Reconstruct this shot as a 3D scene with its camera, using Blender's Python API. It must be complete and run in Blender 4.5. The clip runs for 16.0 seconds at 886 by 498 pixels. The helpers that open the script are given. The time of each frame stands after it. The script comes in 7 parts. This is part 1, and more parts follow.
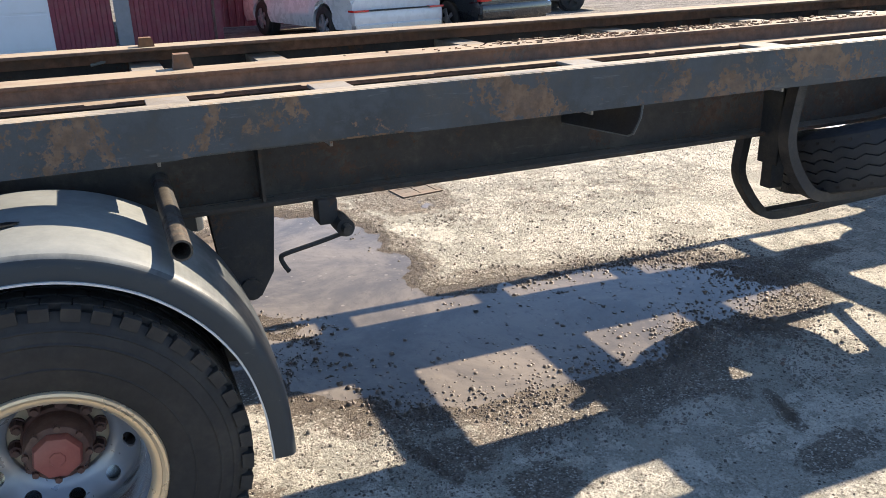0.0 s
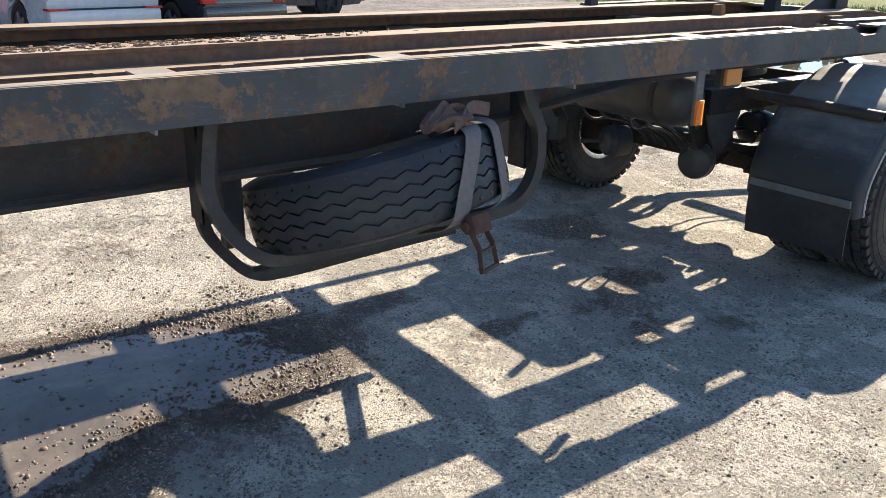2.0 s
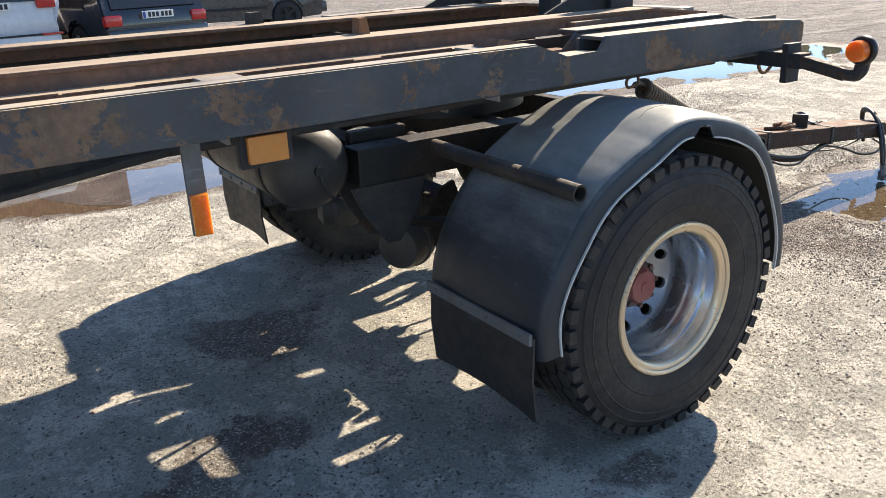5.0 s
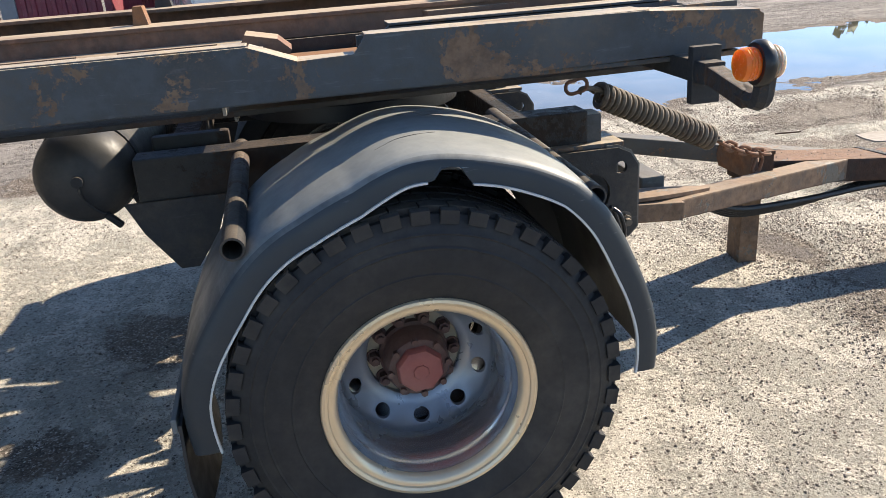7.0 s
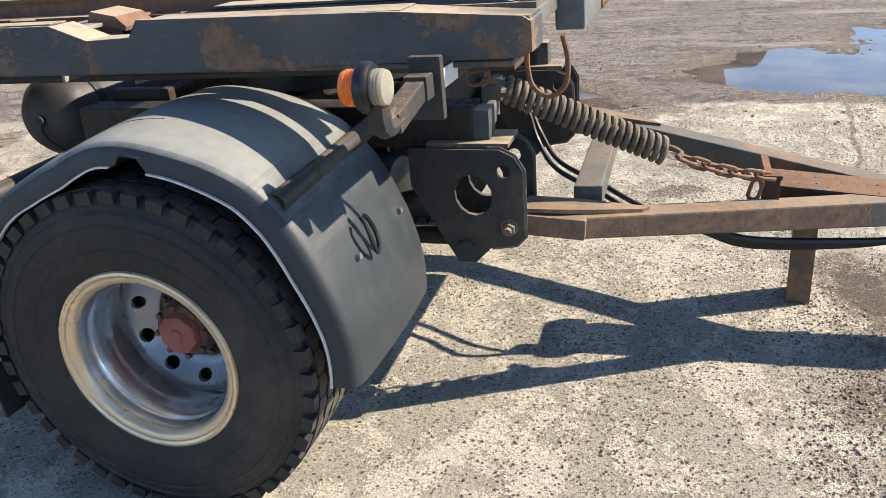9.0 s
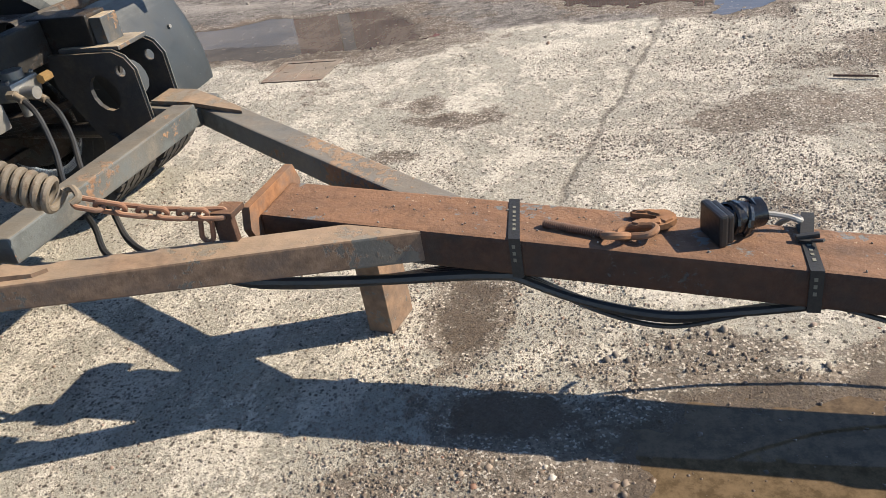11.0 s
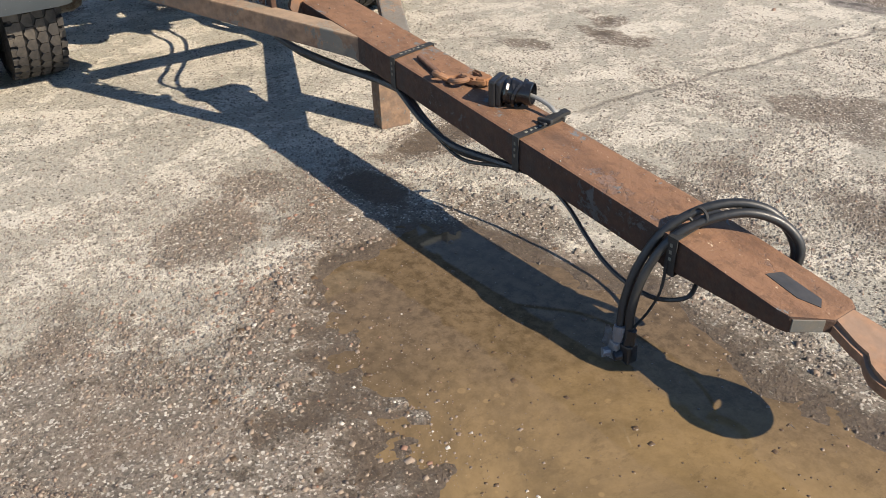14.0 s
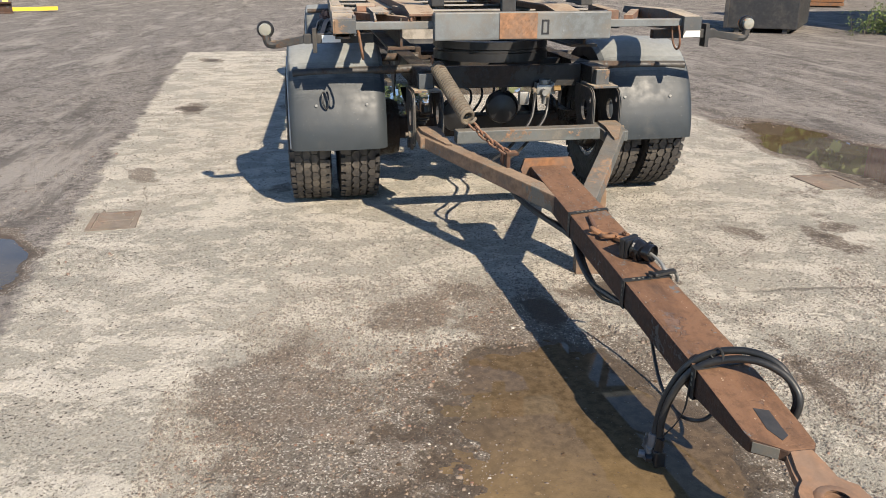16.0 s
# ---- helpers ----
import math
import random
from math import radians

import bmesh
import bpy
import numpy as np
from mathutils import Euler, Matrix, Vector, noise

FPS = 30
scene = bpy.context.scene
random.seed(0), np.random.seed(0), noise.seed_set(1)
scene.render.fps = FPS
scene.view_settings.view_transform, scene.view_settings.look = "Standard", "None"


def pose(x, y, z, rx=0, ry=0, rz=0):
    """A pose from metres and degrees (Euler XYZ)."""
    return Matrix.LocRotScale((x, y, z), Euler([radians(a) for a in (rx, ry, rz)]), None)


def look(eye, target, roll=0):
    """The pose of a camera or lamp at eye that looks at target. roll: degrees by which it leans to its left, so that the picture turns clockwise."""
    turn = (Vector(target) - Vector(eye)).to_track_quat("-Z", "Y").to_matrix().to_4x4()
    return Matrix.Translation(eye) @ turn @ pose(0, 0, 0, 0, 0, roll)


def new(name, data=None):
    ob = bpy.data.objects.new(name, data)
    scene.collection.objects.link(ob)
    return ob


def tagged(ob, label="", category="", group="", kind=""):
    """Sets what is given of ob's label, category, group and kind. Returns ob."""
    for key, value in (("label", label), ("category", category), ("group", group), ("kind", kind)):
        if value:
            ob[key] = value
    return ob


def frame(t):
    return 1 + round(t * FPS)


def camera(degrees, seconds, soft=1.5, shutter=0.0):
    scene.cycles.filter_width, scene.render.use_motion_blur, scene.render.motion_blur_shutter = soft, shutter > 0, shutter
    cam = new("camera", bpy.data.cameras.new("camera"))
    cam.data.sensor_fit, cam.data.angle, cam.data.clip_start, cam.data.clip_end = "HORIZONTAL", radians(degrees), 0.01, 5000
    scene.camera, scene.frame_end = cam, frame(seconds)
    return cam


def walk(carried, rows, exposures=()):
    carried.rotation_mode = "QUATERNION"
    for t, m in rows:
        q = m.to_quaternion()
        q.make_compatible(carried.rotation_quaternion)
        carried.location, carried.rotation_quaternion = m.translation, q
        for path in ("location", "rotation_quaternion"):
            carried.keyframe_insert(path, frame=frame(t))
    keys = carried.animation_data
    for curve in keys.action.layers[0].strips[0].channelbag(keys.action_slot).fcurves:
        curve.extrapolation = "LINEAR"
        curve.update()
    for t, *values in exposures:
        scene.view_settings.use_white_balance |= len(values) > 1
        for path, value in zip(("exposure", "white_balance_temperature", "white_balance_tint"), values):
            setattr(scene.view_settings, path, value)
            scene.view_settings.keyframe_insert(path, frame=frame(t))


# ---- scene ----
cam = camera(57.8, 16.0, soft=0.8)
PATH = [
    (0, (0.469, -3.043, 1.51), (1.171, -1.304, 0.814), -1.6),
    (0.5, (0.842, -3.052, 1.502), (1.668, -1.367, 0.811), -0.8),
    (1, (1.226, -3.075, 1.5), (2.169, -1.454, 0.805), 0.2),
    (1.5, (1.62, -3.02, 1.49), (2.653, -1.455, 0.795), 0.9),
    (2, (2.005, -3.027, 1.481), (3.101, -1.502, 0.793), 1.2),
    (2.5, (2.363, -3.039, 1.497), (3.493, -1.537, 0.812), 1.0),
    (3, (2.772, -2.957, 1.49), (3.913, -1.461, 0.811), 0.5),
    (3.5, (3.18, -2.936, 1.493), (4.305, -1.427, 0.814), -0.3),
    (4, (3.564, -2.934, 1.486), (4.639, -1.388, 0.809), -1.3),
    (4.2, (3.724, -2.902, 1.486), (4.776, -1.345, 0.801), -1.6),
    (6.3, (5.369, -2.8, 1.374), (5.922, -1.008, 0.68), -4.4),
    (6.4, (5.479, -2.824, 1.408), (5.963, -1.025, 0.68), -4.5),
    (6.5, (5.516, -2.831, 1.406), (6.0, -1.029, 0.686), -4.0),
    (7, (5.833, -2.835, 1.395), (6.129, -0.992, 0.676), -4.0),
    (7.5, (6.179, -2.813, 1.413), (6.271, -0.949, 0.694), -3.6),
    (8, (6.565, -2.872, 1.43), (6.412, -1.018, 0.696), -3.5),
    (8.2, (6.698, -2.867, 1.437), (6.445, -1.029, 0.692), -3.3),
    (10.3, (8.174, -1.952, 1.394), (7.336, -0.38, 0.485), -8.7),
    (10.5, (8.283, -1.825, 1.396), (7.493, -0.246, 0.456), -9.1),
    (11, (8.614, -1.552, 1.391), (7.927, 0.022, 0.368), -10.1),
    (11.5, (8.916, -1.312, 1.333), (8.306, 0.244, 0.235), -9.8),
    (12, (9.176, -1.14, 1.299), (8.517, 0.347, 0.136), -9.0),
    (12.5, (9.441, -1.136, 1.283), (8.584, 0.223, 0.092), -7.9),
    (13, (9.701, -1.202, 1.27), (8.639, 0.019, 0.095), -6.1),
    (13.5, (10.005, -1.304, 1.307), (8.756, -0.228, 0.175), -4.1),
    (14, (10.341, -1.318, 1.313), (8.916, -0.402, 0.25), -2.0),
    (14.5, (10.638, -1.302, 1.334), (9.059, -0.573, 0.347), -0.4),
    (15, (10.962, -1.275, 1.366), (9.25, -0.748, 0.476), 0.5),
    (15.5, (11.168, -1.145, 1.405), (9.359, -0.793, 0.63), 0.3),
    (16, (11.286, -1.06, 1.462), (9.42, -0.796, 0.792), -0.1),
]
EXPOSURES = [(0, 1.30), (3.5, 1.20), (8.2, 1.22), (10.3, 1.06), (13, 1.09), (16, 0.86)]
walk(cam, [(t, look(eye, target, roll)) for t, eye, target, roll in PATH], EXPOSURES)

# ---- sky and sun ----
SUN_TO = Vector((1.26, 0.525, 1.0)).normalized()
world = bpy.data.worlds.new("sky")
scene.world = world
world.use_nodes = True
wn = world.node_tree
wn.nodes.clear()
sky = wn.nodes.new("ShaderNodeTexSky")
sky.sky_type = 'NISHITA'
sky.sun_disc = False
sky.altitude = 900
sky.sun_elevation = math.asin(SUN_TO.z)
sky.sun_rotation = math.atan2(SUN_TO.x, SUN_TO.y)
sky.air_density, sky.dust_density, sky.ozone_density = 0.8, 0.05, 1.8
sky_bg = wn.nodes.new("ShaderNodeBackground")
sky_bg.inputs["Strength"].default_value = 0.114
sky_out = wn.nodes.new("ShaderNodeOutputWorld")
wn.links.new(sky.outputs[0], sky_bg.inputs[0])
wn.links.new(sky_bg.outputs[0], sky_out.inputs[0])
sun_data = bpy.data.lights.new("sun", 'SUN')
sun_data.energy, sun_data.angle, sun_data.color = 4.8, radians(0.55), (1.0, 0.865, 0.69)
sun = new("sun", sun_data)
sun.matrix_world = look(SUN_TO * 40, (0, 0, 0))


# ---- materials ----
class Nodes:
    """A small shorthand for node materials."""

    def __init__(self, name):
        self.mat = bpy.data.materials.new(name)
        self.mat.use_nodes = True
        self.t = self.mat.node_tree
        self.t.nodes.clear()
        self.out = self.t.nodes.new("ShaderNodeOutputMaterial")
        self.b = self.t.nodes.new("ShaderNodeBsdfPrincipled")
        self.t.links.new(self.b.outputs[0], self.out.inputs[0])
        self.co = self.t.nodes.new("ShaderNodeTexCoord").outputs["Object"]

    def link(self, a, b):
        self.t.links.new(a, b)

    def set(self, **kw):
        for k, v in kw.items():
            s = self.b.inputs[k.replace("_", " ")]
            if hasattr(v, "is_output"):
                self.link(v, s)
            else:
                s.default_value = v
        return self

    def noise(self, scale, detail=4.0, rough=0.55, co=None, distort=0.0):
        n = self.t.nodes.new("ShaderNodeTexNoise")
        n.inputs["Scale"].default_value, n.inputs["Detail"].default_value = scale, detail
        n.inputs["Roughness"].default_value, n.inputs["Distortion"].default_value = rough, distort
        self.link(co or self.co, n.inputs["Vector"])
        return n.outputs["Fac"]

    def voronoi(self, scale, co=None, feature='F1', out="Distance"):
        n = self.t.nodes.new("ShaderNodeTexVoronoi")
        n.feature = feature
        n.inputs["Scale"].default_value = scale
        self.link(co or self.co, n.inputs["Vector"])
        return n.outputs[out]

    def scaled(self, sx, sy, sz, loc=(0, 0, 0), rz=0.0):
        n = self.t.nodes.new("ShaderNodeMapping")
        n.inputs["Scale"].default_value = (sx, sy, sz)
        n.inputs["Location"].default_value = loc
        n.inputs["Rotation"].default_value = (0, 0, rz)
        self.link(self.co, n.inputs["Vector"])
        return n.outputs[0]

    def step(self, fac, lo, hi, a=0.0, b=1.0):
        n = self.t.nodes.new("ShaderNodeMapRange")
        n.interpolation_type = 'SMOOTHSTEP'
        for k, v in zip(("From Min", "From Max", "To Min", "To Max"), (lo, hi, a, b)):
            n.inputs[k].default_value = v
        self.link(fac, n.inputs["Value"])
        return n.outputs[0]

    def mix(self, fac, a, b):
        n = self.t.nodes.new("ShaderNodeMix")
        n.data_type = 'RGBA'
        for s, v in ((n.inputs["Factor"], fac), (n.inputs[6], a), (n.inputs[7], b)):
            if hasattr(v, "is_output"):
                self.link(v, s)
            elif isinstance(v, (int, float)):
                s.default_value = v
            else:
                s.default_value = (*v, 1)
        return n.outputs[2]

    def math(self, op, a, b=0.0, clamp=False):
        n = self.t.nodes.new("ShaderNodeMath")
        n.operation, n.use_clamp = op, clamp
        for s, v in zip(n.inputs, (a, b)):
            if hasattr(v, "is_output"):
                self.link(v, s)
            else:
                s.default_value = v
        return n.outputs[0]

    def bump(self, height, strength=0.3, distance=0.01, normal=None):
        n = self.t.nodes.new("ShaderNodeBump")
        n.inputs["Strength"].default_value, n.inputs["Distance"].default_value = strength, distance
        self.link(height, n.inputs["Height"])
        if normal:
            self.link(normal, n.inputs["Normal"])
        self.link(n.outputs[0], self.b.inputs["Normal"])
        return n.outputs[0]

    def island(self):
        return self.t.nodes.new("ShaderNodeNewGeometry").outputs["Random Per Island"]

    def random(self):
        return self.t.nodes.new("ShaderNodeObjectInfo").outputs["Random"]


def painted_steel(name, paint, rust_amount=0.5, rust=(0.16, 0.065, 0.03), dust=0.35, rough=0.55, top=0.35, scale=3.1, relief=0.5, lying=(0.40, 0.315, 0.215), flecks=0.0):
    """Worn paint with sharp-edged rust patches, chips, scuffs, dust and a painted sunlit top."""
    m = Nodes(name)
    big = m.noise(scale, 8, 0.68, distort=0.5)
    fine = m.noise(46, 6, 0.7)
    both = m.math('ADD', m.math('MULTIPLY', big, 0.72), m.math('MULTIPLY', fine, 0.28))
    edge = 0.73 - 0.32 * rust_amount
    mask = m.step(both, edge - 0.012, edge + 0.022)
    chips = m.step(m.noise(19, 7, 0.75, co=m.scaled(1, 1, 1, (4.1, 0.7, 2.2))), 0.66, 0.69, 0, min(1.0, 0.4 + rust_amount))
    mask = m.math('MAXIMUM', mask, chips)
    tone = m.mix(m.step(m.noise(34, 7, 0.62), 0.3, 0.7), [c * 0.72 for c in rust], [min(1, c * 1.32) for c in rust])
    tone = m.mix(m.step(m.noise(2.2, 6, 0.6, co=m.scaled(1, 1, 1, (7.7, 3.1, 0.4))), 0.45, 0.7, 0, 0.55), tone, (min(1, rust[0] * 1.45), rust[1] * 1.5, rust[2] * 1.45))
    tone = m.mix(m.step(m.noise(8, 6, 0.7, co=m.scaled(1, 1, 1, (0.3, 5.7, 1.2))), 0.42, 0.66, 0, 0.7), tone, (rust[0] * 0.62, rust[0] * 0.46, rust[0] * 0.36))
    worn = m.mix(m.step(m.noise(9, 7, 0.7), 0.4, 0.62), paint, [c * 0.58 for c in paint])
    worn = m.mix(m.step(m.noise(70, 4, 0.7, co=m.scaled(0.12, 1, 1)), 0.6, 0.74, 0, 0.35), worn, [min(1, c * 2.2 + 0.03) for c in paint])
    dusty = m.mix(m.step(m.noise(4.5, 8, 0.75), 0.44, 0.72, 0, dust), worn, (0.27, 0.225, 0.17))
    col = m.mix(mask, dusty, tone)
    # upward faces: dirt and worn tan, with their sunlit brightness painted in
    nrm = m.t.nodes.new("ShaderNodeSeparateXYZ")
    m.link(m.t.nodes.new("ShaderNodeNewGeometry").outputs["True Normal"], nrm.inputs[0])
    lit_top = m.math('MULTIPLY', m.step(nrm.outputs[2], 0.75, 0.95), m.step(m.noise(7, 8, 0.72, co=m.scaled(0.3, 1, 1)), 0.30, 0.58, 0.25, 1.0))
    col = m.mix(m.math('MULTIPLY', lit_top, top), col, lying)
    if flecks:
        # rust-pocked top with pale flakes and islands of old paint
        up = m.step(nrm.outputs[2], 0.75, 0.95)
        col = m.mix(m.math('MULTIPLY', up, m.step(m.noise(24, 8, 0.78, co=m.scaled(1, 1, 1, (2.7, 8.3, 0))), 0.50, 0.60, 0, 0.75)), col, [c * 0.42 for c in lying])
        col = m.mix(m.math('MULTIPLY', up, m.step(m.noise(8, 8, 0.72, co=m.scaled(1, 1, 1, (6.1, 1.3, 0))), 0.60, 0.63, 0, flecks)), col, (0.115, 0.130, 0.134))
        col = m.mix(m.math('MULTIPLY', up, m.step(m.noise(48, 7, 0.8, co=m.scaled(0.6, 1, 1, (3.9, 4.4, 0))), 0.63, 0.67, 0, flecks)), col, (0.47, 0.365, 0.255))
    m.set(Base_Color=col, Roughness=m.math('ADD', m.step(mask, 0, 1, rough, 0.82), m.step(fine, 0.3, 0.7, -0.08, 0.08)), Metallic=0.0)
    m.bump(m.math('ADD', m.math('MULTIPLY', mask, 0.4), m.math('ADD', m.math('MULTIPLY', fine, 0.5), m.math('MULTIPLY', m.noise(140, 3), 0.3 if relief < 0.7 else 0.5))), relief, 0.004)
    return m.mat


def plain(name, color, rough=0.5, metal=0.0, vary=0.25, scale=18, bump=0.15, spec=0.5, coat=0.0, dirt=0.0, sheen=0.0):
    m = Nodes(name)
    n = m.noise(scale, 5, 0.6)
    col = m.mix(n, [c * (1 - vary) for c in color], [min(1, c * (1 + vary)) for c in color])
    if dirt:
        col = m.mix(m.step(m.noise(4, 5, 0.7), 0.4, 0.75, 0, dirt), col, (0.26, 0.22, 0.17))
    m.set(Base_Color=col, Metallic=metal, Roughness=m.step(m.noise(scale * 2.3, 3), 0.3, 0.7, max(0.03, rough - 0.08), min(1, rough + 0.08)))
    m.b.inputs["Specular IOR Level"].default_value = spec
    m.b.inputs["Coat Weight"].default_value = coat
    m.b.inputs["Sheen Weight"].default_value, m.b.inputs["Sheen Roughness"].default_value = sheen, 0.45
    m.b.inputs["Sheen Tint"].default_value = (0.75, 0.87, 1.0, 1)
    if bump:
        m.bump(m.noise(scale * 6, 4), bump, 0.002)
    return m.mat


# top and lying carry the sunlit look of the rail flanges
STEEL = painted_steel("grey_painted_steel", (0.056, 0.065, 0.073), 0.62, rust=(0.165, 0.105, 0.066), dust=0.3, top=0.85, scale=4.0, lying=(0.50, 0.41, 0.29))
STEEL_DARK = painted_steel("dark_chassis_steel", (0.021, 0.023, 0.026), 0.46, rust=(0.062, 0.038, 0.026), dust=0.2, rough=0.7)
GUSSET = painted_steel("blue_black_gusset_steel", (0.012, 0.014, 0.019), 0.2, rust=(0.05, 0.032, 0.022), dust=0.05, top=0.1)
BEAM_STEEL = painted_steel("brown_black_beam_steel", (0.029, 0.025, 0.022), 0.62, rust=(0.060, 0.034, 0.021), dust=0.22, rough=0.7, scale=2.2)
STEEL_HOOP = painted_steel("black_hoop_steel", (0.026, 0.028, 0.032), 0.3, rust=(0.075, 0.05, 0.036), dust=0.2, top=0.2)
STEEL_PALE = painted_steel("sun_faded_grey_steel", (0.125, 0.138, 0.142), 0.28, dust=0.4)
# next two: base dark as shaded sides, top tint bright as sunlit faces
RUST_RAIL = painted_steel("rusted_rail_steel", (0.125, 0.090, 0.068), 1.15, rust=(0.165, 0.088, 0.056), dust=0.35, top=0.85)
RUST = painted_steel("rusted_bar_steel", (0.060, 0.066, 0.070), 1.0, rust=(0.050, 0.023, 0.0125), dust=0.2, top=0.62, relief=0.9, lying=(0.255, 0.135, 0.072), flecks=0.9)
EYE_RUST = painted_steel("worn_orange_rust", (0.2, 0.10, 0.05), 1.5, rust=(0.215, 0.115, 0.062), dust=0.3, rough=0.8, top=0.3, lying=(0.31, 0.205, 0.135))
RUST_PURE = painted_steel("orange_rust", (0.15, 0.072, 0.034), 1.4, rust=(0.185, 0.086, 0.038), dust=0.2, rough=0.85, top=0.25, lying=(0.26, 0.15, 0.08))
ARM_STEEL = painted_steel("worn_grey_brown_steel", (0.100, 0.098, 0.088), 0.92, rust=(0.165, 0.105, 0.066), dust=0.5, top=0.3)
ARM_GREY = painted_steel("worn_grey_steel", (0.092, 0.100, 0.098), 0.52, rust=(0.20, 0.115, 0.065), dust=0.45, top=0.25)
PLATE_DUST = painted_steel("dusty_cross_plate", (0.30, 0.28, 0.25), 0.35, dust=0.5)
RUBBER = plain("tyre_rubber", (0.022, 0.022, 0.023), 0.62, 0, 0.4, 22, 0.25, 0.3, dirt=0.14)
RUBBER_TREAD = plain("dusty_tread_rubber", (0.046, 0.043, 0.041), 0.85, 0, 0.4, 30, 0.3, 0.3, dirt=0.45)
RUBBER_SPARE = plain("spare_tyre_rubber", (0.030, 0.032, 0.037), 0.58, 0, 0.4, 22, 0.35, 0.4, dirt=0.14)


def guard_material():
    """Dull grey-black plastic with scuffs, dusty and painted sunlit-pale where it faces up."""
    m = Nodes("grey_black_guard_plastic")
    n = m.noise(5, 6, 0.65)
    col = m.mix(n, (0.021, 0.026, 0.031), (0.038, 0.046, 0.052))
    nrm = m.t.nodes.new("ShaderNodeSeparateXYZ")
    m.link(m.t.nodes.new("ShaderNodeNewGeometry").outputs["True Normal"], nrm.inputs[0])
    # upward faces get dust plus the paleness of sun on the crown
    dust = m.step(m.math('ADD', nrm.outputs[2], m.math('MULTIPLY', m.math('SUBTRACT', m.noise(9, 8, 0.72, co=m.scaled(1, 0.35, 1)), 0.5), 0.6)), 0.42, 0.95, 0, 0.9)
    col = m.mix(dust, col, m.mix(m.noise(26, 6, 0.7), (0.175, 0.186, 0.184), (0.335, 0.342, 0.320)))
    scuff = m.step(m.noise(60, 4, 0.7, co=m.scaled(0.15, 1, 1)), 0.64, 0.74, 0, 0.35)
    col = m.mix(scuff, col, (0.24, 0.24, 0.23))
    col = m.mix(m.step(m.noise(3.5, 7, 0.75), 0.54, 0.72, 0, 0.14), col, (0.155, 0.135, 0.105))
    m.set(Base_Color=col, Roughness=m.step(m.noise(14, 5), 0.3, 0.7, 0.40, 0.56))
    m.b.inputs["Specular IOR Level"].default_value = 0.38
    m.bump(m.math('ADD', m.noise(7, 3), m.math('MULTIPLY', m.noise(120, 4), 0.12)), 0.25, 0.006)
    return m.mat


GUARD_EDGE = plain("pale_worn_edge", (0.55, 0.55, 0.53), 0.6, 0, 0.25, 30, 0.1)
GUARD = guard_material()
FLAP = plain("black_flap_rubber", (0.018, 0.020, 0.023), 0.6, 0, 0.3, 12, 0.12, dirt=0.09)
RIM = plain("silver_rim_paint", (0.66, 0.665, 0.67), 0.20, 0.9, 0.05, 4, 0.015, dirt=0.02)
RIM_EDGE = plain("cream_worn_rim_edge", (0.66, 0.535, 0.37), 0.34, 0.6, 0.12, 6, 0.03, dirt=0.06)
HUB_RED = plain("faded_red_hub_paint", (0.26, 0.075, 0.062), 0.62, 0, 0.3, 30, 0.2, dirt=0.3)
HUB_DARK = plain("greasy_red_brown_hub", (0.085, 0.040, 0.032), 0.6, 0.0, 0.4, 40, 0.3, dirt=0.25)
DISC = plain("blue_grey_wheel_disc", (0.30, 0.315, 0.34), 0.34, 0.55, 0.18, 9, 0.06, dirt=0.10)
NUT_FACE = plain("worn_tan_mounting_face", (0.34, 0.29, 0.21), 0.55, 0.1, 0.35, 30, 0.2, dirt=0.3)
# darkened copy of the chassis steel, with the underframe's shade in its colour
SHADED_STEEL = painted_steel("black_shaded_steel", (0.010, 0.0095, 0.009), 0.7, rust=(0.030, 0.019, 0.013), dust=0.10, top=0.12, lying=(0.10, 0.08, 0.06))
BLACK = plain("black_plastic", (0.012, 0.012, 0.013), 0.42, 0, 0.3, 30, 0.1)
HOSE = plain("black_hose_rubber", (0.014, 0.015, 0.016), 0.45, 0, 0.3, 30, 0.1, dirt=0.1)
TAPE = plain("glossy_black_tape", (0.010, 0.010, 0.011), 0.18, 0, 0.3, 30, 0.2)
TAPE_GREY = plain("torn_grey_tape", (0.16, 0.165, 0.175), 0.4, 0.2, 0.35, 40, 0.3, dirt=0.3)
CABLE_GREY = plain("grey_cable", (0.20, 0.20, 0.19), 0.55, 0, 0.2, 30, 0.1)
TUBE = painted_steel("brown_support_tube", (0.034, 0.032, 0.030), 0.6, rust=(0.062, 0.042, 0.031), dust=0.3, top=0.15)
SPRING_MAT = painted_steel("dusty_spring_steel", (0.130, 0.108, 0.080), 0.5, rust=(0.105, 0.070, 0.045), dust=0.3, rough=0.75)
CHAIN_MAT = painted_steel("rusty_chain", (0.12, 0.08, 0.055), 1.1, rust=(0.17, 0.08, 0.045))
ORANGE_LENS = plain("orange_lens", (0.80, 0.17, 0.010), 0.22, 0, 0.06, 60, 0.1, coat=0.4)
AMBER_DUSTY = plain("dusty_amber_lens", (0.58, 0.22, 0.035), 0.5, 0, 0.15, 60, 0.1, dirt=0.2)
WHITE_LENS = plain("cream_white_lens", (0.25, 0.245, 0.21), 0.35, 0, 0.08, 60, 0.1, dirt=0.1, coat=0.3)
WHITE_PAINT = plain("white_reflector", (0.78, 0.78, 0.76), 0.5, 0, 0.08, 20, 0.05)
WEBBING = plain("faded_strap_webbing", (0.175, 0.150, 0.138), 0.9, 0, 0.35, 60, 0.4, dirt=0.2)
WEB_BROWN = plain("faded_brown_webbing", (0.135, 0.082, 0.070), 0.9, 0, 0.4, 50, 0.5, dirt=0.15)
